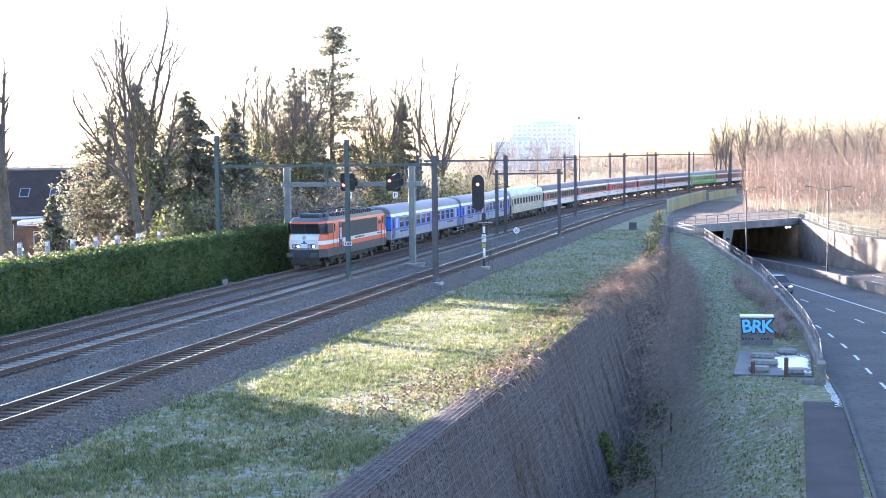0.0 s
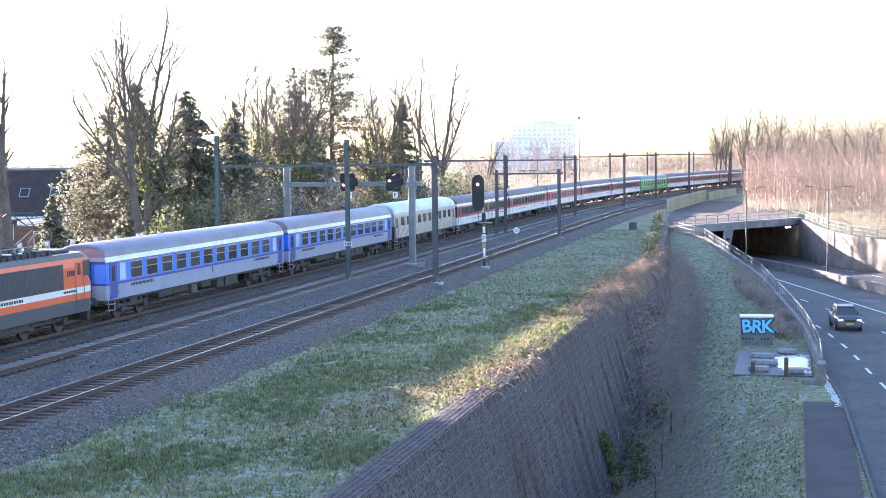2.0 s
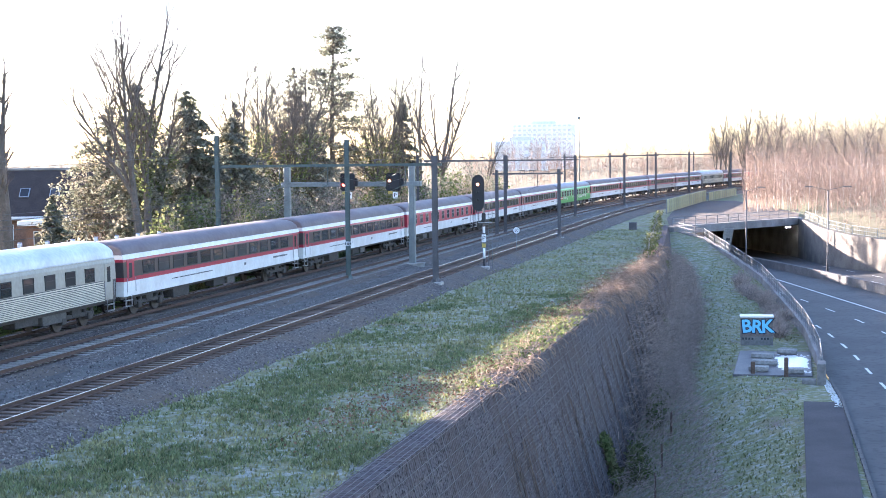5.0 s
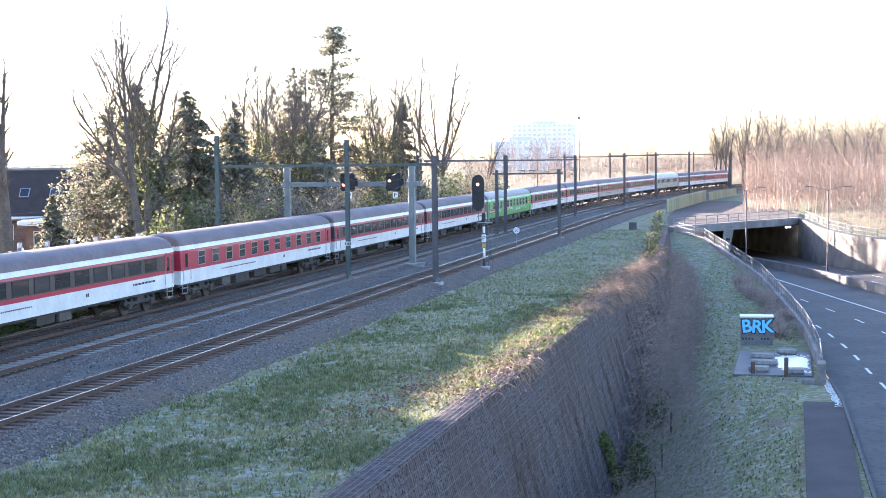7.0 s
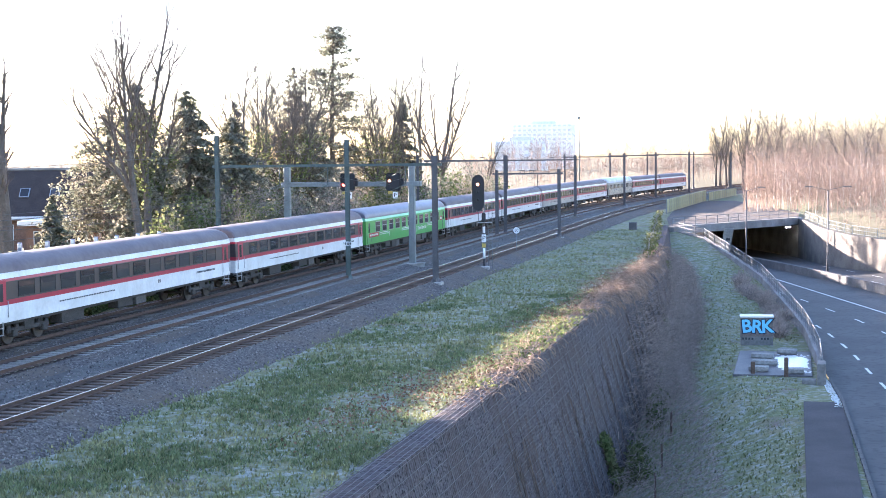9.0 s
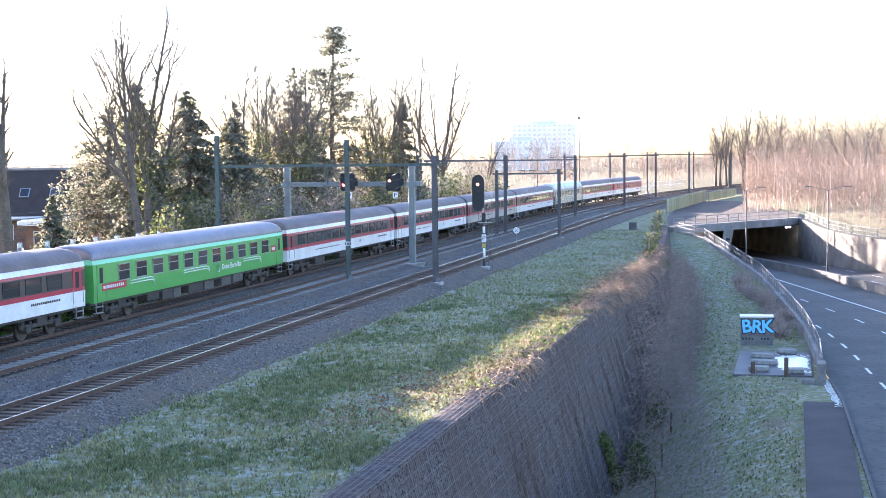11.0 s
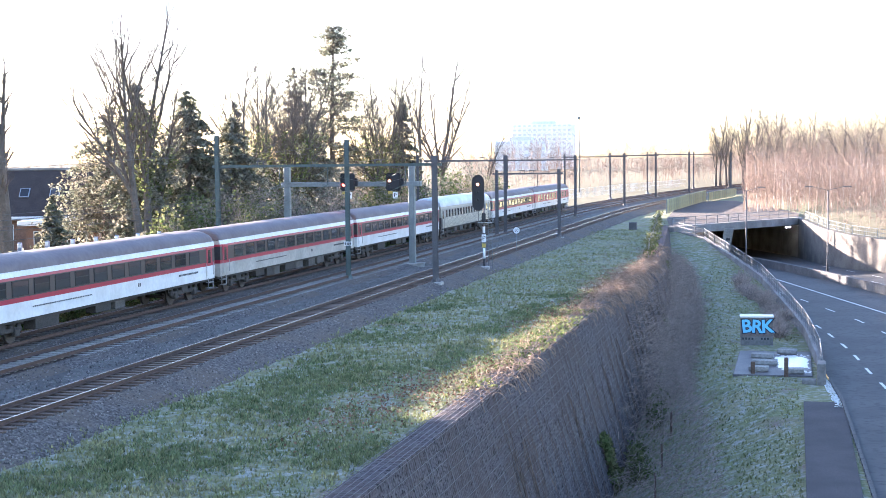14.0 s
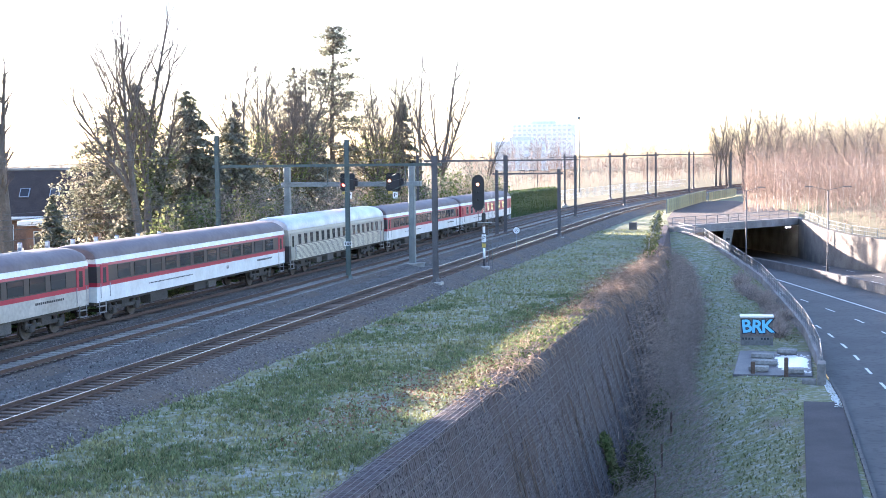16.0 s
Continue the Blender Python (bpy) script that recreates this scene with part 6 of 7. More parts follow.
def build_trees():
    bl = "tall bare winter tree behind the hedge"
    # tall bare trees behind the hedge
    bare_tree(-14.2, 79.0, 14.3, 21, "thick dark bare tree beside the houses", (-0.01, 0.0), 0.46, 0.52, 3, 0.12, tw=0.6, limb=0.9)
    bare_tree(-13.3, 96.3, 18.2, 22, "large bare tree with a leaning trunk and arching limbs", (-0.19, 0.02), 0.36, 0.42, 4, 0.34, tw=1.3, limb=2.3)
    bare_tree(-14.6, 99.2, 20.0, 23, "tall forked bare tree wrapped in ivy", (0.0, 0.0), 0.36, 0.40, 5, 0.30, ivy=0.5, tw=1.2, limb=1.5)
    bare_tree(-16.5, 104.6, 14.5, 24, "bare tree wrapped in ivy", (0.05, 0.0), 0.3, 0.4, 3, 0.3, ivy=0.8, tw=0.8)
    for x, y, h, sd, lean, n_ in ((-17.6, 128.5, 18.0, 31, -0.05, 3), (-18.3, 133.0, 17.4, 32, 0.02, 3), (-17, 137.5, 17.6, 33, 0.16, 4), (-20, 148.5, 18, 34, 0.02, 5), (-22, 153, 16.5, 38, 0.03, 4), (-14.5, 160.6, 17.6, 35, -0.02, 6), (-14.2, 164, 18.2, 36, 0.02, 6), (-19, 141, 15, 39, 0.05, 4), (-24, 122, 13, 40, -0.04, 4)):
        bare_tree(x, y, h, sd, bl, (lean, 0), 0.27, 0.32, n_ + 1, 0.30, ivy=0.9, tw=1.7, limb=1.5)
    bare_tree(-14.6, 181.0, 21.5, 41, "slender forked bare tree beyond the tracks", (-0.02, 0), 0.32, 0.42, 3, 0.22, tw=0.9, limb=1.2)
    bare_tree(-15.0, 194.0, 24.0, 42, "large bare tree with wide spreading limbs", (0.03, 0), 0.48, 0.30, 6, 0.5, tw=1.2, limb=1.7)
    bare_tree(-11.0, 203.0, 13.0, 43, "low spreading bare tree beside the line", (0.10, 0), 0.22, 0.25, 4, 0.6, tw=0.8, limb=1.8)
    bare_tree(-30.0, 104.0, 11.0, 44, "small bare tree beside the house", (0.0, 0), 0.16, 0.3, 4, 0.4)
    # evergreens
    conifer(-22.5, 108.7, 13.6, 12.0, 51, "broad spreading cedar with thin layers", 0.05, 0.2, 0.2, dens=0.8, size=0.17, tip=0.8)
    conifer(-18, 114.6, 15.0, 8.2, 52, "dense dark columnar evergreen tree", 0.5, 0.0, 0.03, dens=1.5, tip=1.6)
    conifer(-17.2, 103.3, 15.2, 6.4, 62, "slim evergreen between bare trunks", 0.5, 0.05, 0.05, dens=1.4, tip=1.2)
    conifer(-16.0, 120.0, 12.8, 9.0, 53, "dense dark evergreen behind the hedge", 0.4, 0.05, 0.03, dens=1.3, tip=1.2)
    tall_pine(-19.3, 158.0, 24.2, 54)
    conifer(-21.5, 152.0, 19.5, 9.0, 55, "tall thin evergreen paled for haze", 0.1, 0.5, 0.15, dens=0.7, tip=1.5)
    conifer(-13.2, 167.5, 16.4, 7.0, 56, "dark green pointed conifer tree", 0.25, 0.0, 0.03, dens=1.7)
    conifer(-24, 140.0, 15.0, 9.0, 57, "tall thin evergreen paled for haze", 0.15, 0.3, 0.1, dens=0.8)
    conifer(-18, 146.0, 13.0, 9.0, 58, "dense dark evergreen tree", 0.2, 0.1, 0.05, dens=1.1, tip=1.2)
    conifer(-12, 80.6, 6.7, 4.4, 59, "young sunlit spruce behind the hedge", 0.3, 0.0, 0.02, dens=1.8, size=0.15)
    conifer(-27, 131.0, 12.5, 8.5, 60, "tall thin evergreen paled for haze", 0.15, 0.3, 0.1, tip=1.2)
    # unseen evergreens beside the hedge, added to shade the near grass and track
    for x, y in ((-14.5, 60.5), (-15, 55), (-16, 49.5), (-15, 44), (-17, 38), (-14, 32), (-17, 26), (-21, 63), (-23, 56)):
        conifer(x, y, 16.5, 9.5, int(70 + y), "unseen evergreen added to shade the near grass", 0.2, 0.0, 0.02, dens=1.0, size=0.35)
    # shrubs behind the hedge
    rnd = random.Random(5)
    for k in range(26):
        y = 104 + k * 4.2 + rnd.uniform(-1, 1)
        x = rnd.uniform(-13.5, -8.5)
        mat_ = rnd.choice((M["ivy"], M["needle"], M["hedge"], M["ivy"]))
        shrub(x, y, rnd.uniform(4.0, 7.5), rnd.uniform(4.5, 6.5), 100 + k, "dense evergreen shrub behind the hedge", mat_, rnd.choice((900, 1500)), 0.15, twigs=110)
    for k in range(12):
        y = 108 + k * 8 + rnd.uniform(-2, 2)
        shrub(rnd.uniform(-24, -17), y, rnd.uniform(7, 10.5), rnd.uniform(6, 8), 140 + k, "tall dense evergreen thicket", rnd.choice((M["ivy"], M["needle"])), 1500, 0.17, twigs=150)
    shrub(-9.6, 92.4, 5.4, 3.6, 171, "sunlit yellowish evergreen shrub", M["ivy"], 1500, 0.15)
    shrub(-10, 99, 6.1, 4.2, 172, "sunlit yellowish evergreen shrub", M["ivy"], 1700, 0.16)
    for k in range(7):
        shrub(-10.5 - 0.4 * k, 70 + k * 4.6, 3.4, 5.0, 180 + k, "low dark shrubs before the houses", M["needle"], 1000, 0.16, twigs=40)


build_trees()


def thicket(name, label, region, count, hmin, hmax, seed, material, r=0.02, twigs=9, base=None, group=""):
    """Many thin bare saplings in one mesh; region gives places."""
    rnd = random.Random(seed)
    segs, fine = [], []
    for _ in range(count):
        x, y, z0 = region(rnd)
        h = rnd.uniform(hmin, hmax) * (1 + 0.45 * noise.noise((x * 0.06, y * 0.06, seed * 0.1)))
        p = Vector((x, y, z0 - 0.1))
        d = Vector((rnd.uniform(-0.12, 0.12), rnd.uniform(-0.12, 0.12), 1))
        q = p + d * h * 0.55
        t = q + (d + Vector((rnd.uniform(-0.15, 0.15), rnd.uniform(-0.15, 0.15), 0))) * h * 0.45
        segs += [(p, q, r * h * 0.35, r * h * 0.2), (q, t, r * h * 0.2, 0.008)]
        for _k in range(twigs):
            f = rnd.uniform(0.2, 1.0)
            b = p.lerp(q, f / 0.55) if f < 0.55 else q.lerp(t, (f - 0.55) / 0.45)
            e = b + Vector((rnd.uniform(-1.5, 1.5), rnd.uniform(-1.5, 1.5), rnd.uniform(0.2, 1.3))) * h * 0.11 * rnd.uniform(0.6, 1.4)
            fine.append((b, e, r * h * 0.10 + 0.006, 0.008))
            for _j in range(2):
                g = b.lerp(e, rnd.uniform(0.3, 0.9))
                fine.append((g, g + Vector((rnd.uniform(-1, 1), rnd.uniform(-1, 1), rnd.uniform(0.2, 1.2))) * h * 0.07, 0.012, 0.007))
    root = thing(name, label, "woods", group, "stuff")
    tagged(rods("saplings", segs, material, root, 3), kind="stuff")
    tagged(rods("twigs", fine, material, root, 2), kind="stuff")
    return root


def build_woods():
    def right_near(r):
        y = r.uniform(212, 300)
        x0 = 26 + (y - 212) * 0.05
        return x0 + 75 * r.random() ** 1.4, y, -0.7
    thicket("red_thicket", "dense reddish bare saplings lit by the low sun", right_near, 2300, 4.5, 8.6, 301, M["red_twig"], 0.014, 14)
    def right_bank(r):
        y = r.uniform(120, 200)
        return interp(y, CUT_RIGHT) + r.uniform(2.2, 42), y, interp(y, RIGHT_Z)
    thicket("bank_thicket", "brown bare undergrowth on the bank above the road", right_bank, 1000, 2.5, 5.5, 302, M["red_twig"], 0.014, 14)
    def right_far(r):
        y = r.uniform(330, 520)
        return 24 + (y - 330) * 0.12 + 130 * r.random() ** 1.3, y, -0.6
    thicket("far_woods", "pale bare woods beyond the railway", right_far, 900, 11, 20, 303, M["twig"], 0.011, 40)
    def left_far(r):
        y = r.uniform(330, 700)
        return line(min(y, 560))[0] + r.uniform(-95, -24), y, -0.6
    thicket("far_trees", "sunlit bare trees beyond the white fence", left_far, 700, 7, 13, 304, M["red_twig"], 0.011, 30)
    def mid_far(r):
        y = r.uniform(420, 640)
        return line(min(y, 560))[0] + r.uniform(-40, 50), y, -0.6
    thicket("far_curve_woods", "bare woods where the line curves away", mid_far, 600, 8, 15, 305, M["twig"], 0.011, 34)
    def horizon_trees(r):
        y = r.uniform(700, 1100)
        return r.uniform(-420, 330), y, -0.6
    thicket("horizon_woods", "pale distant woods on the horizon", horizon_trees, 900, 10, 19, 307, M["red_twig"], 0.02, 26)
    for k, (x, y) in enumerate(((18.5, 345), (21.5, 352), (24.5, 340), (15.0, 350), (29, 356), (33, 362))):
        bare_tree(x, y, 15.5 - k * 0.6, 320 + k, "pollarded bare tree beyond the curve", (0, 0), 0.32, 0.4, 4, 0.25)
    for k, (x, y) in enumerate(((38, 400), (47, 415), (56, 420), (66, 430), (76, 420), (30, 430), (52, 390), (62, 396), (84, 410))):
        bare_tree(x, y, 21 - k * 0.5, 330 + k, "tall pale bare tree in the far woods", (0, 0), 0.35, 0.3, 5, 0.35)
    def birches(r):
        y = r.uniform(205, 262)
        return 27 + (y - 205) * 0.1 + 60 * r.random() ** 1.3, y, -0.7
    thicket("birch_saplings", "slender pale birch trunks among the reddish saplings", birches, 150, 4.5, 8.5, 308, M["birch"], 0.016, 5)
    rnd = random.Random(44)
    for k in range(7):
        bare_tree(14 + k * 3.4 + rnd.uniform(-1, 1), rnd.uniform(365, 420), rnd.uniform(16, 21), 350 + k, "tall grey bare tree beyond the curve", (rnd.uniform(-0.05, 0.05), 0), 0.36, 0.42, 5, 0.32, tw=1.6, limb=1.3)
    def left_back(r):
        return r.uniform(-170, -52), r.uniform(150, 330), -0.6
    thicket("left_back_woods", "brown bare trees behind the houses", left_back, 500, 6, 12, 306, M["twig"], 0.012, 26)


build_woods()


# ---- undergrowth on and below the gabion wall ----
def brambles():
    rnd = random.Random(9)
    root = thing("bramble_growth", "dry pale brambles trailing over the wall top", "brambles", kind="stuff")
    segs, lp, dead = [], [], []
    clusters = [(50, 0.6), (54.5, 0.8), (57, 0.8), (60, 0.8), (64, 0.5), (70, 0.5), (76, 0.7), (80, 0.9), (84, 1.2), (88, 1.4), (92, 1.5), (96, 1.5), (100, 1.4), (105, 1.2), (110, 1.1), (116, 0.9), (122, 0.9), (128, 0.9)]
    for s, amt in clusters:
        for _ in range(int(75 * amt)):
            ss = s + rnd.gauss(0, 1.7)
            p = Vector((wx(ss) - rnd.uniform(-0.05, 1.35), ss, -0.62))
            d = Vector((rnd.uniform(-0.7, 1.2), rnd.uniform(-1, 1), rnd.uniform(0.4, 1.2))).normalized()
            for k in range(6):
                q = p + d * 0.24 * amt
                segs.append((p, q, 0.013, 0.011))
                if rnd.random() < 0.35:
                    segs.append((q, q + Vector((rnd.uniform(-1, 1), rnd.uniform(-1, 1), rnd.uniform(-0.5, 0.8))) * 0.2, 0.009, 0.005))
                p = q
                d = (d + Vector((rnd.uniform(-0.35, 0.5), rnd.uniform(-0.4, 0.4), -0.45))).normalized()
        for _ in range(int(130 * amt)):
            ss = s + rnd.gauss(0, 2.0)
            dead.append((wx(ss) - abs(rnd.gauss(0.9, 0.75)), ss, -0.62 + rnd.uniform(0, 0.12)))
    for s in (51, 56, 58.5, 61, 63.5, 66, 68.5, 70, 72, 76):
        for _ in range(90):
            lp.append((WALL_X - rnd.uniform(-0.05, 1.4), s + rnd.gauss(0, 0.7), -0.55 + rnd.uniform(0, 0.22)))
    tagged(rods("stems", segs, M["bramble"], root, 3), kind="stuff")
    tagged(leaves("leaves", lp, 0.075, M["ivy"], root, rnd=rnd), kind="stuff")
    tagged(leaves("dead_leaves", dead, 0.07, M["litter"], root, rnd=rnd), kind="stuff")
    # ivy hanging on the face
    for s, f0, f1, n in ((67.8, 0.55, 1.0, 1500), (69.0, 0.78, 1.0, 700), (52.6, 0.6, 1.0, 60), (128, 0.2, 0.8, 200), (106, 0.5, 1.0, 300)):
        iv = thing("ivy_patch", "green ivy hanging on the gabion face", "ivy", "ivy patches", "stuff")
        pts = []
        for _ in range(n):
            f = f0 + (f1 - f0) * rnd.random()
            ss = s + rnd.gauss(0, 0.4)
            u, z = wall_face(ss, f)
            pts.append((u + rnd.uniform(0.08, 0.4), ss, z))
        tagged(leaves("leaves", pts, 0.12, M["ivy"], iv, rnd=rnd), kind="stuff")
    # ivy climbing out of the swale at the foot
    for (xa, sa), (xb, sb), n in (((25.7, 73.5), (26.8, 67.0), 1300), ((25.7, 84.5), (26.7, 77.0), 1300)):
        iv = thing("ivy_patch", "green ivy growing up from the foot of the gabion wall", "ivy", "ivy patches", "stuff")
        pts = []
        for _ in range(n):
            f = rnd.random()
            x, ss = xa + (xb - xa) * f + rnd.gauss(0, 0.22), sa + (sb - sa) * f + rnd.gauss(0, 0.35)
            pts.append((x, ss, verge_z(x, ss) + abs(rnd.gauss(0, 0.4))))
        tagged(leaves("leaves", pts, 0.12, M["ivy"], iv, rnd=rnd), kind="stuff")
    # bare stems climbing on the face
    cl = thing("climber_stems", "bare brown climber stems on the gabion face", "climber", kind="stuff")
    segs = []
    for s in (49, 50, 52, 53, 55, 57, 59, 61, 63, 65, 67, 70, 72, 74, 77, 79, 81, 83, 86, 88, 90, 92, 95, 97, 99, 101, 104, 106, 108, 112, 116, 120, 125, 130, 136):
        for _ in range(9 if s in (50, 52, 63, 74, 81) or s > 84 else 3):
            ss, f = s + rnd.gauss(0, 0.16), 1.0
            prev = None
            while f > rnd.uniform(0.0, 0.35):
                u, z = wall_face(ss, f)
                p = Vector((u + rnd.uniform(0.06, 0.16), ss, z))
                if prev:
                    segs.append((prev, p, 0.013, 0.011))
                prev = p
                f -= 0.07
                ss += rnd.gauss(0, 0.06)
    tagged(rods("stems", segs, M["climber"], cl, 3), kind="stuff")
    # tangled bare growth that leans on the face and spreads over its foot
    tg = thing("wall_scrub", "tangled leafless grey-brown scrub leaning on the gabion wall", "scrub", kind="stuff")
    segs = []
    for _ in range(15000):
        s = 44 + 96 * rnd.random()
        reach = interp(s, [(44, 0.2), (70, 0.3), (78, 0.55), (88, 0.85), (110, 0.9), (140, 0.8)])
        if rnd.random() > reach + 0.25:
            continue
        hi = 1.0 - reach * rnd.random() ** 1.3
        ua, za = wall_face(s, max(0.12, hi))
        ub = wx(s) + 0.12 + (interp(s, CUT_LEFT) - wx(s)) * interp(s, [(50, 0.62), (70, 0.48), (85, 0.34), (110, 0.3), (140, 0.25)])
        f = rnd.random() ** 1.2
        p = Vector((ua + (ub - ua) * f + 0.1, s, za + (verge_z(ub, s) + 0.25 - za) * f + rnd.uniform(-0.25, 0.3)))
        p.z = max(p.z, verge_z(p.x, s) - 0.1)
        d = Vector((rnd.uniform(0.0, 1.0), rnd.uniform(-1, 1), rnd.uniform(-0.2, 1.2))).normalized()
        ln = rnd.uniform(0.2, 0.5)
        for k in range(3):
            q = p + d * ln
            segs.append((p, q, 0.011 - 0.002 * k, 0.009 - 0.002 * k))
            if rnd.random() < 0.6:
                segs.append((q, q + Vector((rnd.uniform(-1, 1), rnd.uniform(-1, 1), rnd.uniform(-0.4, 0.9))) * 0.35, 0.007, 0.003))
            p = q
            d = (d + Vector((rnd.uniform(-0.4, 0.5), rnd.uniform(-0.5, 0.5), -0.35))).normalized()
    tagged(rods("stems", segs, M["dead_twig"], tg, 3), kind="stuff")
    for k in range(14):
        s = 98 + k * 2.4
        x = interp(s, PARAPET) - rnd.uniform(0.9, 2.4)
        shrub(x, s, rnd.uniform(0.9, 1.6), rnd.uniform(2.0, 3.0), 460 + k, "leafless brown scrub beside the parapet", M["dead_twig"], 0, 0.1, interp(s, LOW_Z), 110, "scrub", M["dead_twig"])
    # ivy-grown stakes at the end of the grass
    for k, (x, s, h) in enumerate(((wx(117) - 0.9, 117, 1.9), (wx(122) - 0.8, 122, 2.1), (wx(128) - 0.8, 128, 2.4), (wx(134) - 0.8, 134, 2.6), (wx(140) - 0.8, 140, 2.7), (wx(147) - 0.8, 147, 2.7), (wx(154) - 0.8, 154, 2.7))):
        st = thing("ivy_grown_post", "old fence post grown over with sunlit ivy", "post", "ivy-grown posts", at=pose(x, s, -0.75))
        bm = bmesh.new()
        box(bm, -0.08, 0.08, -0.08, 0.08, -0.2, h, 0, 0.02)
        part("post", bm, M["concrete"], st)
        pts = [(rnd.gauss(0, 0.22), rnd.gauss(0, 0.25), rnd.uniform(0, h)) for _ in range(220)]
        tagged(leaves("ivy", pts, 0.1, M["ivy"], st, rnd=rnd), kind="stuff")
    # old wooden stakes on the low verge
    for x, s in ((27.6, 74.0), (27.6, 68.5), (27.8, 63.0), (28.0, 58.0)):
        st = thing("wooden_stake", "weathered wooden stake in the verge", "stake", "stakes", at=pose(x, s, verge_z(x, s)))
        bm = bmesh.new()
        box(bm, -0.05, 0.05, -0.05, 0.05, -0.2, 1.2, 0, 0.01)
        part("stake", bm, M["wood_sleeper"], st)


brambles()


def grass_tufts():
    rnd = random.Random(12)
    green, frost = mat("grass_blades", (0.18, 0.205, 0.09), 0.7, var=0.3, scale=0.5, fine=3, island=0.4, second=(0.26, 0.25, 0.12), spec=0.2, thin=0.4), mat("frosted_blades", (0.31, 0.335, 0.27), 0.8, var=0.2, scale=0.5, fine=3, island=0.3, spec=0.25)
    for name, lab, regs in (("grass_tufts", "rough tufted grass on the embankment", ((11.3, WALL_X - 1.1, 28, 165, 72000),)), ("verge_grass", "short frosted grass on the low verge", ((25.6, 34.2, 44, 150, 24000),))):
        root = thing(name, lab, "grass", kind="stuff")
        for material, share, nm in ((green, 0.62, "blades"), (frost, 0.38, "frosted_blades")):
            verts, faces = [], []
            for x0, x1, y0, y1, n in regs:
                for _ in range(int(n * share)):
                    y = y0 + (y1 - y0) * rnd.random() ** 1.7
                    x = rnd.uniform(x0, x1)
                    if x1 < 30 and (x > wx(y) - 1.1 or x < 11.3 + 1.3 * rnd.random()):
                        continue
                    c = noise.noise((x * 0.3, y * 0.3, 7.7)) + max(0.0, min(0.5, (y - 95) / 60))
                    if (nm == "blades") == (c + rnd.uniform(-0.9, 0.9) > 0.22):
                        continue
                    if x1 > 30 and x > interp(y, PARAPET) - 0.3:
                        continue
                    if x1 > 30 and 30.3 < x < 35 and 80.5 < y < 95:
                        continue
                    z = max(-0.75 + rough(x, y), interp(x, BED)) if x1 < 30 else verge_z(x, y) + rough(x, y, 0.08)
                    h = rnd.uniform(0.05, 0.15) * (1.3 if nm == "blades" else 0.8)
                    for _k in range(2):
                        a = rnd.uniform(0, math.tau)
                        w = rnd.uniform(0.02, 0.05)
                        l = Vector((math.cos(a), math.sin(a), 0))
                        m_ = Vector((-l.y, l.x, 0)) * w
                        p = Vector((x + rnd.uniform(-0.06, 0.06), y + rnd.uniform(-0.06, 0.06), z - 0.02))
                        i = len(verts)
                        verts += [p - m_, p + m_, p + l * h * rnd.uniform(0.2, 1.0) + Vector((0, 0, h))]
                        faces.append((i, i + 1, i + 2))
            me = bpy.data.meshes.new(nm)
            me.from_pydata(verts, [], faces)
            me.materials.append(material)
            o = new(nm, me)
            o.parent = root
            tagged(o, kind="stuff")


grass_tufts()


def dark_clumps():
    """Thick green clumps that stand out of the frosted turf, and dead leaves."""
    rnd = random.Random(22)
    green = mat("thick_green_grass", (0.125, 0.165, 0.07), 0.7, var=0.3, scale=0.6, fine=3, island=0.45, second=(0.185, 0.21, 0.095), spec=0.2, thin=0.35)
    verts, faces, dead = [], [], []
    n = 0
    while n < 1900:
        y, x = 28 + 60 * rnd.random() ** 1.5, rnd.uniform(12.2, 22.0)
        if noise.noise((x * 0.22, y * 0.22, 31.0)) + rnd.uniform(-0.25, 0.25) < 0.12:
            continue
        n += 1
        z, r = -0.77 + rough(x, y), rnd.uniform(0.1, 0.3)
        for _ in range(int(26 * r / 0.2)):
            a, e, h = rnd.uniform(0, math.tau), rnd.random() ** 0.6, rnd.uniform(0.08, 0.22)
            c = Vector((x + math.cos(a) * r * e, y + math.sin(a) * r * e * 1.4, z))
            b = rnd.uniform(0, math.tau)
            l = Vector((math.cos(b), math.sin(b), 0))
            m_ = Vector((-l.y, l.x, 0)) * rnd.uniform(0.012, 0.03)
            i = len(verts)
            verts += [c - m_, c + m_, c + l * h * rnd.uniform(0.3, 1.1) + Vector((0, 0, h * (1.2 - 0.5 * e)))]
            faces.append((i, i + 1, i + 2))
    me = bpy.data.meshes.new("blades")
    me.from_pydata(verts, [], faces)
    me.materials.append(green)
    root = thing("grass_clumps", "thick dark green grass clumps in the frosted turf", "grass", kind="stuff")
    o = new("blades", me)
    o.parent = root
    tagged(o, kind="stuff")
    for cx, cy, sx, sy, k in ((20.6, 76, 0.7, 4.0, 700), (20.5, 52, 1.0, 3.0, 700), (21.2, 92, 0.5, 9.0, 800), (19.6, 47, 1.2, 4.0, 500)):
        for _ in range(k):
            x, y = rnd.gauss(cx, sx), rnd.gauss(cy, sy)
            if x < wx(y) - 0.9:
                dead.append((x, y, -0.72 + rough(x, y) + rnd.uniform(0, 0.06)))
    lr = thing("leaf_litter", "scattered dead brown leaves in the turf", "leaf litter", kind="stuff")
    tagged(leaves("leaves", dead, 0.06, M["litter"], lr, 0.6, rnd=rnd), kind="stuff")


dark_clumps()


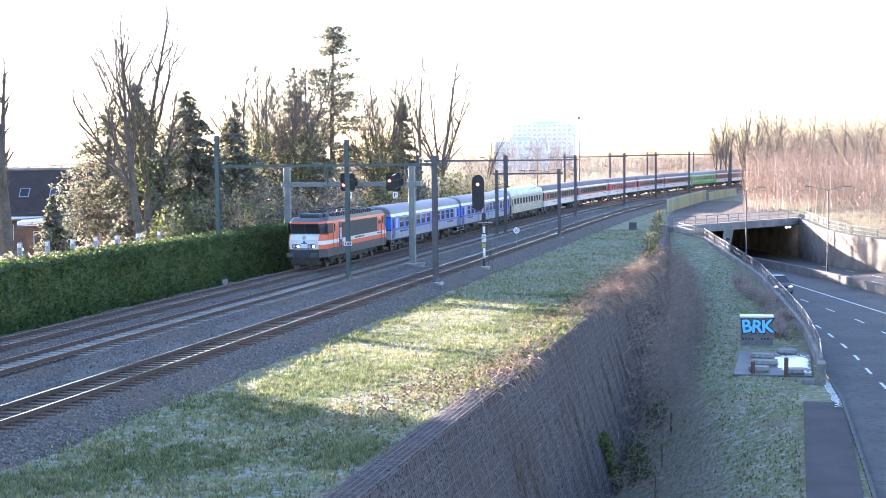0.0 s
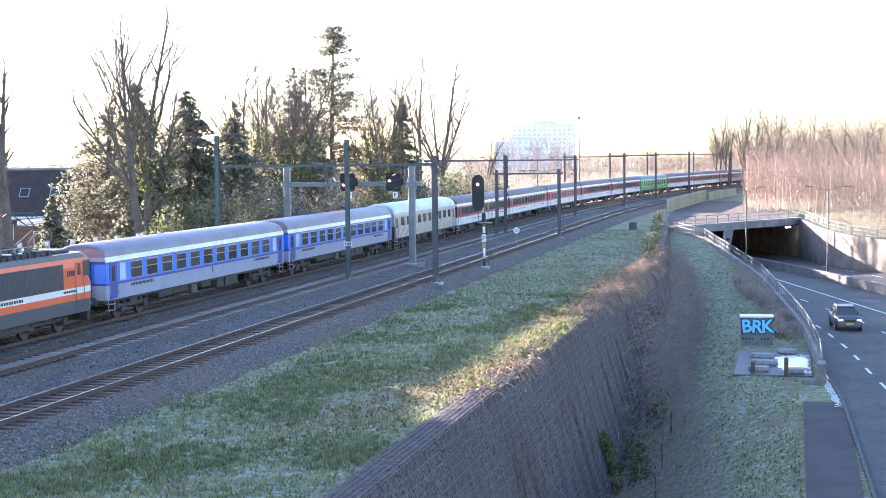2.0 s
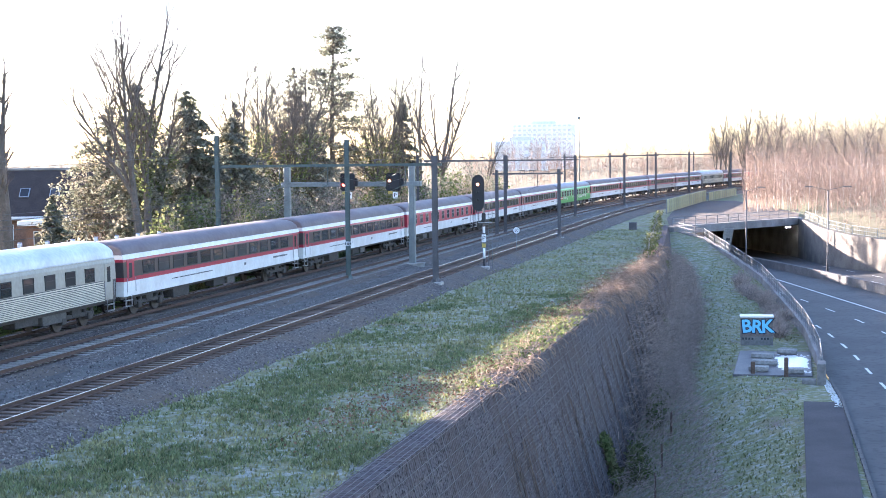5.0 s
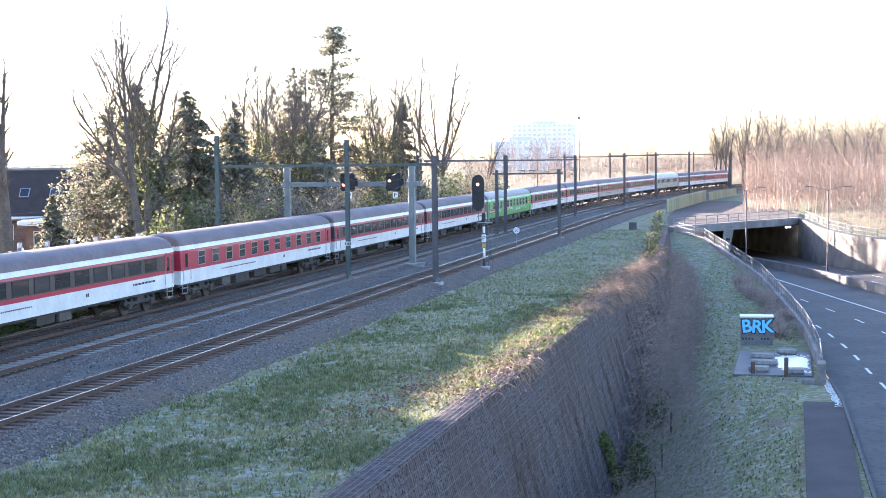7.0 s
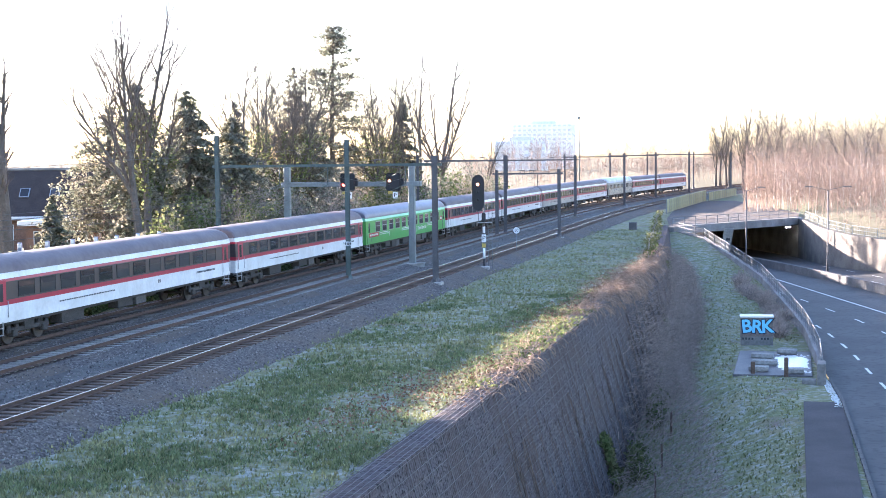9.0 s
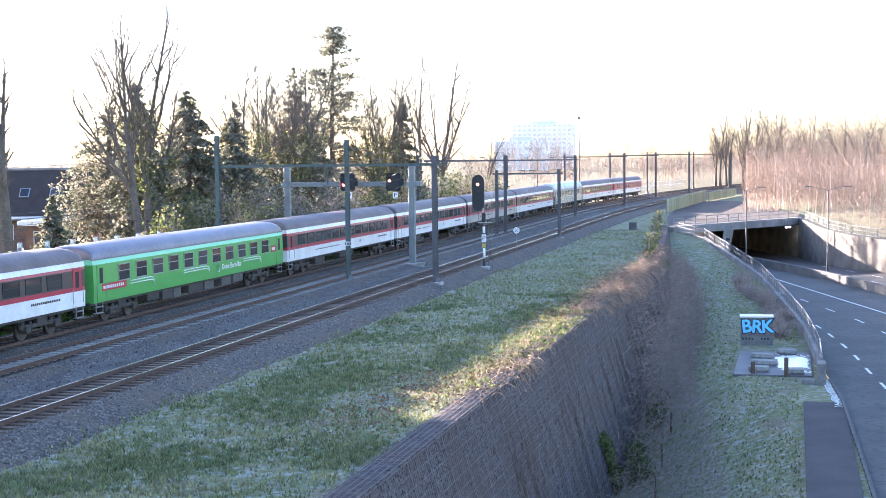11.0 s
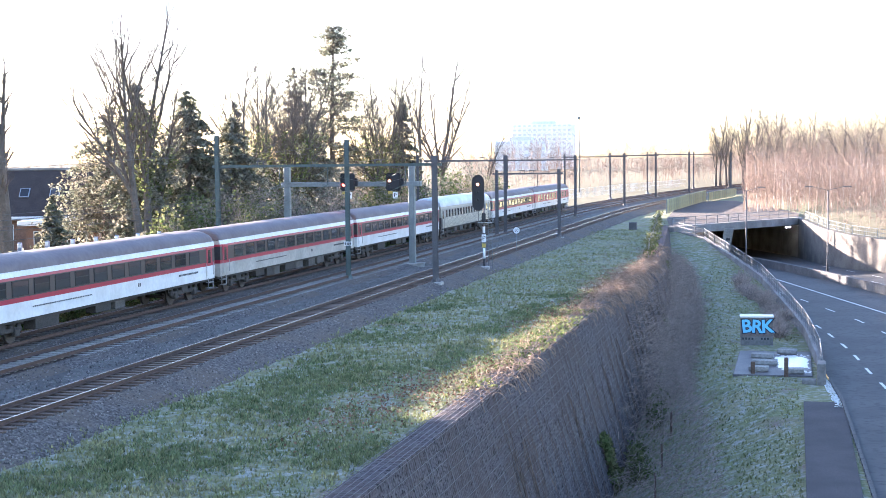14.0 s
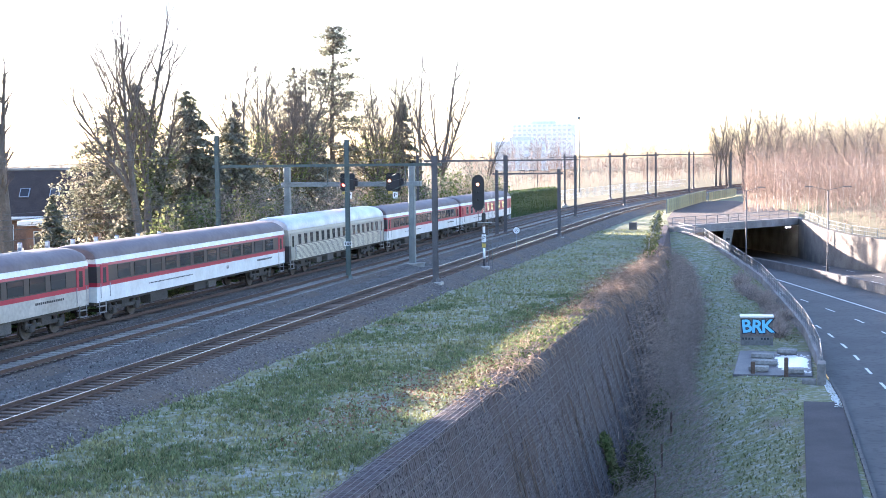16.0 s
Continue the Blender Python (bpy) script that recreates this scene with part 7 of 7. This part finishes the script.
def loose_ballast():
    rnd = random.Random(15)
    root = thing("ballast_stones", "loose angular grey ballast stones beside the rails", "ballast", kind="stuff")
    verts, faces = [], []
    n = 0
    while n < 42000:
        s = 36 + 150 * rnd.random() ** 1.6
        u = rnd.uniform(-3.2, 12.5)
        if min(abs(u - t - d) for t in TRACKS for d in (-0.7525, 0.7525)) < 0.12:
            continue
        n += 1
        z = interp(u, BED) + 0.005
        near = min(abs(u - t) for t in TRACKS) < 1.3
        r = rnd.uniform(0.02, 0.035) if near else rnd.uniform(0.025, 0.065)
        a = rnd.uniform(0, math.tau)
        i = len(verts)
        for k in range(3):
            verts.append((u + r * math.cos(a + k * 2.1), s + r * math.sin(a + k * 2.1), z))
        verts.append((u + rnd.uniform(-0.3, 0.3) * r, s + rnd.uniform(-0.3, 0.3) * r, z + r * rnd.uniform(0.6, 1.2)))
        faces += [(i, i + 1, i + 3), (i + 1, i + 2, i + 3), (i + 2, i, i + 3)]
    me = bpy.data.meshes.new("stones")
    me.from_pydata(verts, [], faces)
    me.materials.append(mat("ballast_stone", (0.17, 0.15, 0.135), 0.9, var=0.2, scale=0.4, fine=3, island=0.75, bump=0.0))
    o = new("stones", me)
    o.parent = root
    tagged(o, kind="stuff")


loose_ballast()


# ---- houses and far buildings ----
M["tile"] = mat("dark_brown_roof_tile", (0.06, 0.045, 0.04), 0.95, var=0.25, scale=1.0, fine=8)
M["brick"] = mat("brown_brick", (0.26, 0.14, 0.09), 0.85, var=0.25, scale=1, fine=9)
# Far facade and window tones are lightened to imitate distance haze.
M["far_white"] = mat("haze_white_facade", (0.88, 0.88, 0.87), 0.7, var=0.08, scale=0.1, fine=1)
M["far_grey"] = mat("haze_grey_facade", (0.66, 0.67, 0.7), 0.7, var=0.08, scale=0.1, fine=1)


def window_unit(parent, x, y, z, w, h, axis="y"):
    bm = bmesh.new()
    box(bm, x - w / 2, x + w / 2, y - 0.05, y + 0.05, z, z + h)
    win = part("window", bm, M["white"], parent)
    bm = bmesh.new()
    box(bm, x - w / 2 + 0.07, x + w / 2 - 0.07, y - 0.07, y - 0.045, z + 0.07, z + h - 0.07)
    part("pane", bm, M["glass"], win)


def house():
    root = thing("house", "brick house with a dark tiled roof and two skylights", "house", at=pose(-45.0, 128.0, -0.6, 0, 0, 18))
    L, D = 9.5, 4.6
    bm = bmesh.new()
    box(bm, -L, L, -D, D, -0.2, 3.3)
    part("wall", bm, M["brick"], root)
    bm = bmesh.new()
    vs = [bm.verts.new(p) for p in ((-L - 0.3, -D - 0.7, 3.2), (L + 0.3, -D - 0.7, 3.2), (L + 0.3, 0, 7.9), (-L - 0.3, 0, 7.9), (L + 0.3, D + 0.7, 3.2), (-L - 0.3, D + 0.7, 3.2))]
    for f in ((0, 1, 2, 3), (3, 2, 4, 5), (0, 3, 5), (1, 4, 2), (0, 5, 4, 1)):
        bm.faces.new([vs[i] for i in f])
    bmesh.ops.recalc_face_normals(bm, faces=bm.faces)
    roof = part("roof", bm, M["tile"], root)
    bm = bmesh.new()
    box(bm, -L - 0.3, L + 0.3, -0.15, 0.15, 7.8, 8.05, 0, 0.04)
    part("ridge", bm, M["concrete"], roof)
    slope = math.degrees(math.atan2(4.7, D + 0.7))
    for x_ in (3.2, 6.2):
        bm = bmesh.new()
        box(bm, -0.5, 0.5, -0.65, 0.65, 0, 0.1, 0, 0.02)
        sk = part("skylight", bm, M["window_frame"], roof)
        place(sk, pose(x_, -2.7, 5.55, slope))
        bm = bmesh.new()
        box(bm, -0.4, 0.4, -0.55, 0.55, 0.1, 0.115)
        part("pane", bm, M["glass"], sk)
    bm = bmesh.new()
    box(bm, -L - 0.3, L + 0.3, -D - 0.85, -D - 0.65, 2.95, 3.3, 0, 0.02)
    part("fascia", bm, M["white"], root, "white eaves board")
    for x_ in (-6, -2.5, 1.5, 5.5):
        window_unit(root, x_, -D, 1.0, 1.9, 1.5)
    flat = thing("flat_roof_house", "low house with pale flat roof edges behind trees", "house", at=pose(-30.0, 118.0, -0.6, 0, 0, 14))
    bm = bmesh.new()
    box(bm, -4.6, 4.6, -3, 3, -0.2, 2.9)
    part("wall", bm, M["brick"], flat)
    bm = bmesh.new()
    box(bm, -5.2, 5.2, -3.6, 3.6, 2.9, 3.35, 0, 0.03)
    part("roof", bm, M["white"], flat, "white flat roof edge")
    bm = bmesh.new()
    box(bm, 0.5, 4.2, -1, 3, 3.35, 6.0)
    part("upper_wall", bm, M["tile"], flat)
    bm = bmesh.new()
    box(bm, 0.2, 4.5, -1.3, 3.3, 6.0, 6.25)
    part("upper_roof", bm, M["white"], flat)
    window_unit(flat, 2.6, -1.02, 4.2, 1.5, 1.4)
    for x_ in (-3, 0, 3):
        window_unit(flat, x_, -3.02, 0.9, 1.8, 1.5)


house()


def tower_block(name, label, x, y, w, d, h, floors, bays, rot=0):
    root = thing(name, label, "building", at=pose(x, y, -0.6, 0, 0, rot))
    bm = bmesh.new()
    box(bm, -w / 2, w / 2, -d / 2, d / 2, 0, h)
    part("wall", bm, M["far_white"], root)
    bm = bmesh.new()
    box(bm, -w / 4, w / 5, -d / 4, d / 4, h, h + 2.2)
    part("roof_house", bm, M["far_grey"], root)
    bmw = bpy.data.meshes.new("window")
    ww, wh = w / bays * 0.55, h / floors * 0.45
    tmp = bmesh.new()
    box(tmp, -ww / 2, ww / 2, -0.2, 0.1, 0, wh)
    tmp.to_mesh(bmw)
    tmp.free()
    bmw.materials.append(M["far_grey"])
    for i in range(floors):
        for j in range(bays):
            o = new("window", bmw)
            o.parent = root
            o.matrix_basis = pose(-w / 2 + w * (j + 0.5) / bays, -d / 2 - 0.02, h * (i + 0.4) / floors)
        bm = bmesh.new()
        box(bm, -w / 2, w / 2, -d / 2 - 1.0, -d / 2, h * (i + 0.1) / floors, h * (i + 0.1) / floors + 0.9)
        part("balcony", bm, M["far_white"], root)


tower_block("apartment_block", "distant white high-rise apartment block with balconies", -124, 900, 39, 14, 29, 10, 12)
tower_block("low_block", "distant pale lower building", -119, 800, 30, 14, 17.5, 5, 9)
tower_block("white_shed", "long white building among the trees", 88, 330, 38, 14, 9.5, 2, 10, -8)


def far_fence():
    root = thing("white_fence", "white railing fence beside the far track", "fence", kind="structure")
    segs = []
    for k in range(150):
        s = 232 + k
        x, y, _ = line(s, -14.0 - 0.02 * (s - 232))
        segs.append((Vector((x, y, -0.7)), Vector((x, y, 1.3)), 0.03, 0.03))
        x2, y2, _ = line(s + 1, -14.0 - 0.02 * (s - 231))
        for z in (1.25, 0.3):
            segs.append((Vector((x, y, z)), Vector((x2, y2, z)), 0.03, 0.03))
    tagged(rods("bar", segs, M["white"], root, 4), kind="stuff")
    m_ = thing("thin_mast", "tall thin lighting mast in the distance", "mast", at=pose(-15.6, 330, -0.6))
    bm = bmesh.new()
    tube(bm, [(0, 0, 0), (0, 0, 17.9)], [0.2, 0.11], 8)
    part("pole", bm, M["galv"], m_)
    bm = bmesh.new()
    box(bm, -0.36, 0.36, -0.15, 0.15, 17.1, 17.8, 0, 0.05)
    part("lamp_head", bm, M["galv"], m_)


far_fence()


# ---- the car ----
def car():
    root = thing("car", "dark grey compact crossover car with lit headlamps", "car")
    paint = mat("dark_grey_car_paint", (0.10, 0.10, 0.12), 0.4, 0.3, var=0.05, bump=0.0, spec=0.7)
    bm = bmesh.new()
    low = 0.3
    secs = []
    for y, top in ((-2.2, 0.72), (-2.1, 0.93), (-1.0, 1.05), (-0.98, 1.06), (1.95, 1.05), (2.15, 0.95), (2.2, 0.6)):
        hw = 0.9 if abs(y) < 2 else 0.8
        secs.append([bm.verts.new(p) for p in ((-hw * 0.95, y, low), (-hw, y, 0.6), (-hw * 0.97, y, top - 0.06), (-hw * 0.85, y, top), (hw * 0.85, y, top), (hw * 0.97, y, top - 0.06), (hw, y, 0.6), (hw * 0.95, y, low))])
    for a, b in zip(secs, secs[1:]):
        for k in range(8):
            bm.faces.new((a[k], a[(k + 1) % 8], b[(k + 1) % 8], b[k])).smooth = True
    bm.faces.new(secs[0])
    bm.faces.new(secs[-1][::-1])
    bmesh.ops.recalc_face_normals(bm, faces=bm.faces)
    part("body", bm, paint, root)
    bm = bmesh.new()
    cab = [[bm.verts.new(p) for p in ((-w, y0, 1.03), (w, y0, 1.03))] for w, y0 in ((0.8, -1.05), (0.82, 1.9))]
    up = [[bm.verts.new(p) for p in ((-w, y0, z), (w, y0, z))] for w, y0, z in ((0.62, -0.3, 1.55), (0.62, 1.35, 1.55))]
    bm.faces.new((cab[0][0], cab[0][1], up[0][1], up[0][0]))
    bm.faces.new((cab[1][1], cab[1][0], up[1][0], up[1][1]))
    bm.faces.new((cab[0][1], cab[1][1], up[1][1], up[0][1]))
    bm.faces.new((cab[1][0], cab[0][0], up[0][0], up[1][0]))
    bmesh.ops.recalc_face_normals(bm, faces=bm.faces)
    part("windows", bm, M["glass"], root)
    bm = bmesh.new()
    box(bm, -0.66, 0.66, -0.36, 1.42, 1.54, 1.6, 0, 0.03)
    part("roof", bm, paint, root)
    for sx in (-1, 1):
        bm = bmesh.new()
        tube(bm, [(sx * 0.62, -0.34, 1.56), (sx * 0.82, -1.08, 1.04)], 0.04, 6)
        part("pillar", bm, paint, root)
        bm = bmesh.new()
        tube(bm, [(sx * 0.58, -0.3, 1.63), (sx * 0.58, 1.3, 1.63)], 0.022, 6)
        part("roof_rail", bm, M["galv"], root)
        bm = bmesh.new()
        box(bm, sx * 1.0 - 0.1, sx * 1.0 + 0.1, -0.95, -0.8, 1.0, 1.16, 0, 0.03)
        part("mirror", bm, paint, root)
        bm = bmesh.new()
        box(bm, sx * 0.64 - 0.15, sx * 0.64 + 0.15, -2.2, -2.05, 0.74, 0.84, 0, 0.03)
        part("headlight", bm, glow("car_headlamp", (1.0, 0.95, 0.85), 1.5) if sx < 0 else bpy.data.materials["car_headlamp"], root)
        for y in (-1.35, 1.3):
            bm = bmesh.new()
            tube(bm, [(sx * 0.7, y, 0.33), (sx * 0.93, y, 0.33)], 0.33, 20)
            w = part("wheel", bm, M["rubber"], root)
            bm = bmesh.new()
            tube(bm, [(sx * 0.9, y, 0.33), (sx * 0.94, y, 0.33)], 0.2, 14)
            part("rim", bm, M["galv"], w)
    bm = bmesh.new()
    box(bm, -0.4, 0.4, -2.225, -2.15, 0.66, 0.82, 0, 0.03)
    part("grille", bm, M["black"], root)
    bm = bmesh.new()
    box(bm, -0.26, 0.26, -2.24, -2.2, 0.48, 0.59, 0, 0.01)
    part("number_plate", bm, M["yellow_plate"], root, "plain yellow plate")
    bm = bmesh.new()
    box(bm, -0.85, 0.85, -2.2, -2.0, 0.28, 0.45, 0, 0.05)
    part("bumper", bm, M["black"], root)
    path = [(40, 43.2), (60, 42.0), (81.7, 39.84), (88.4, 39.0), (95.8, 38.3), (104, 37.3), (110, 36.3), (117.4, 35.0), (128.4, 33.0), (150, 28.0), (175, 21.5), (215, 8)]
    rows = []
    for k in range(33):
        t = 0.5 * k
        s = 130.85 - 14.0 * t
        a, b = interp(max(s, -600) - 1.3, path), interp(max(s, -600) + 1.3, path)
        if s < 40:
            a, b = 43.265 + 0.05 * (40 - s), 43.2 + 0.05 * (40 - s)
        ang = math.degrees(math.atan2(-(b - a), 2.6))
        rows.append((t, pose((a + b) / 2, s + 2.0, road_z(s), 0, 0, ang)))
    MOVES.append((root, rows))


car()
build_tracks()


def motions():
    for ob, rows in MOVES:
        walk(ob, rows)


motions()
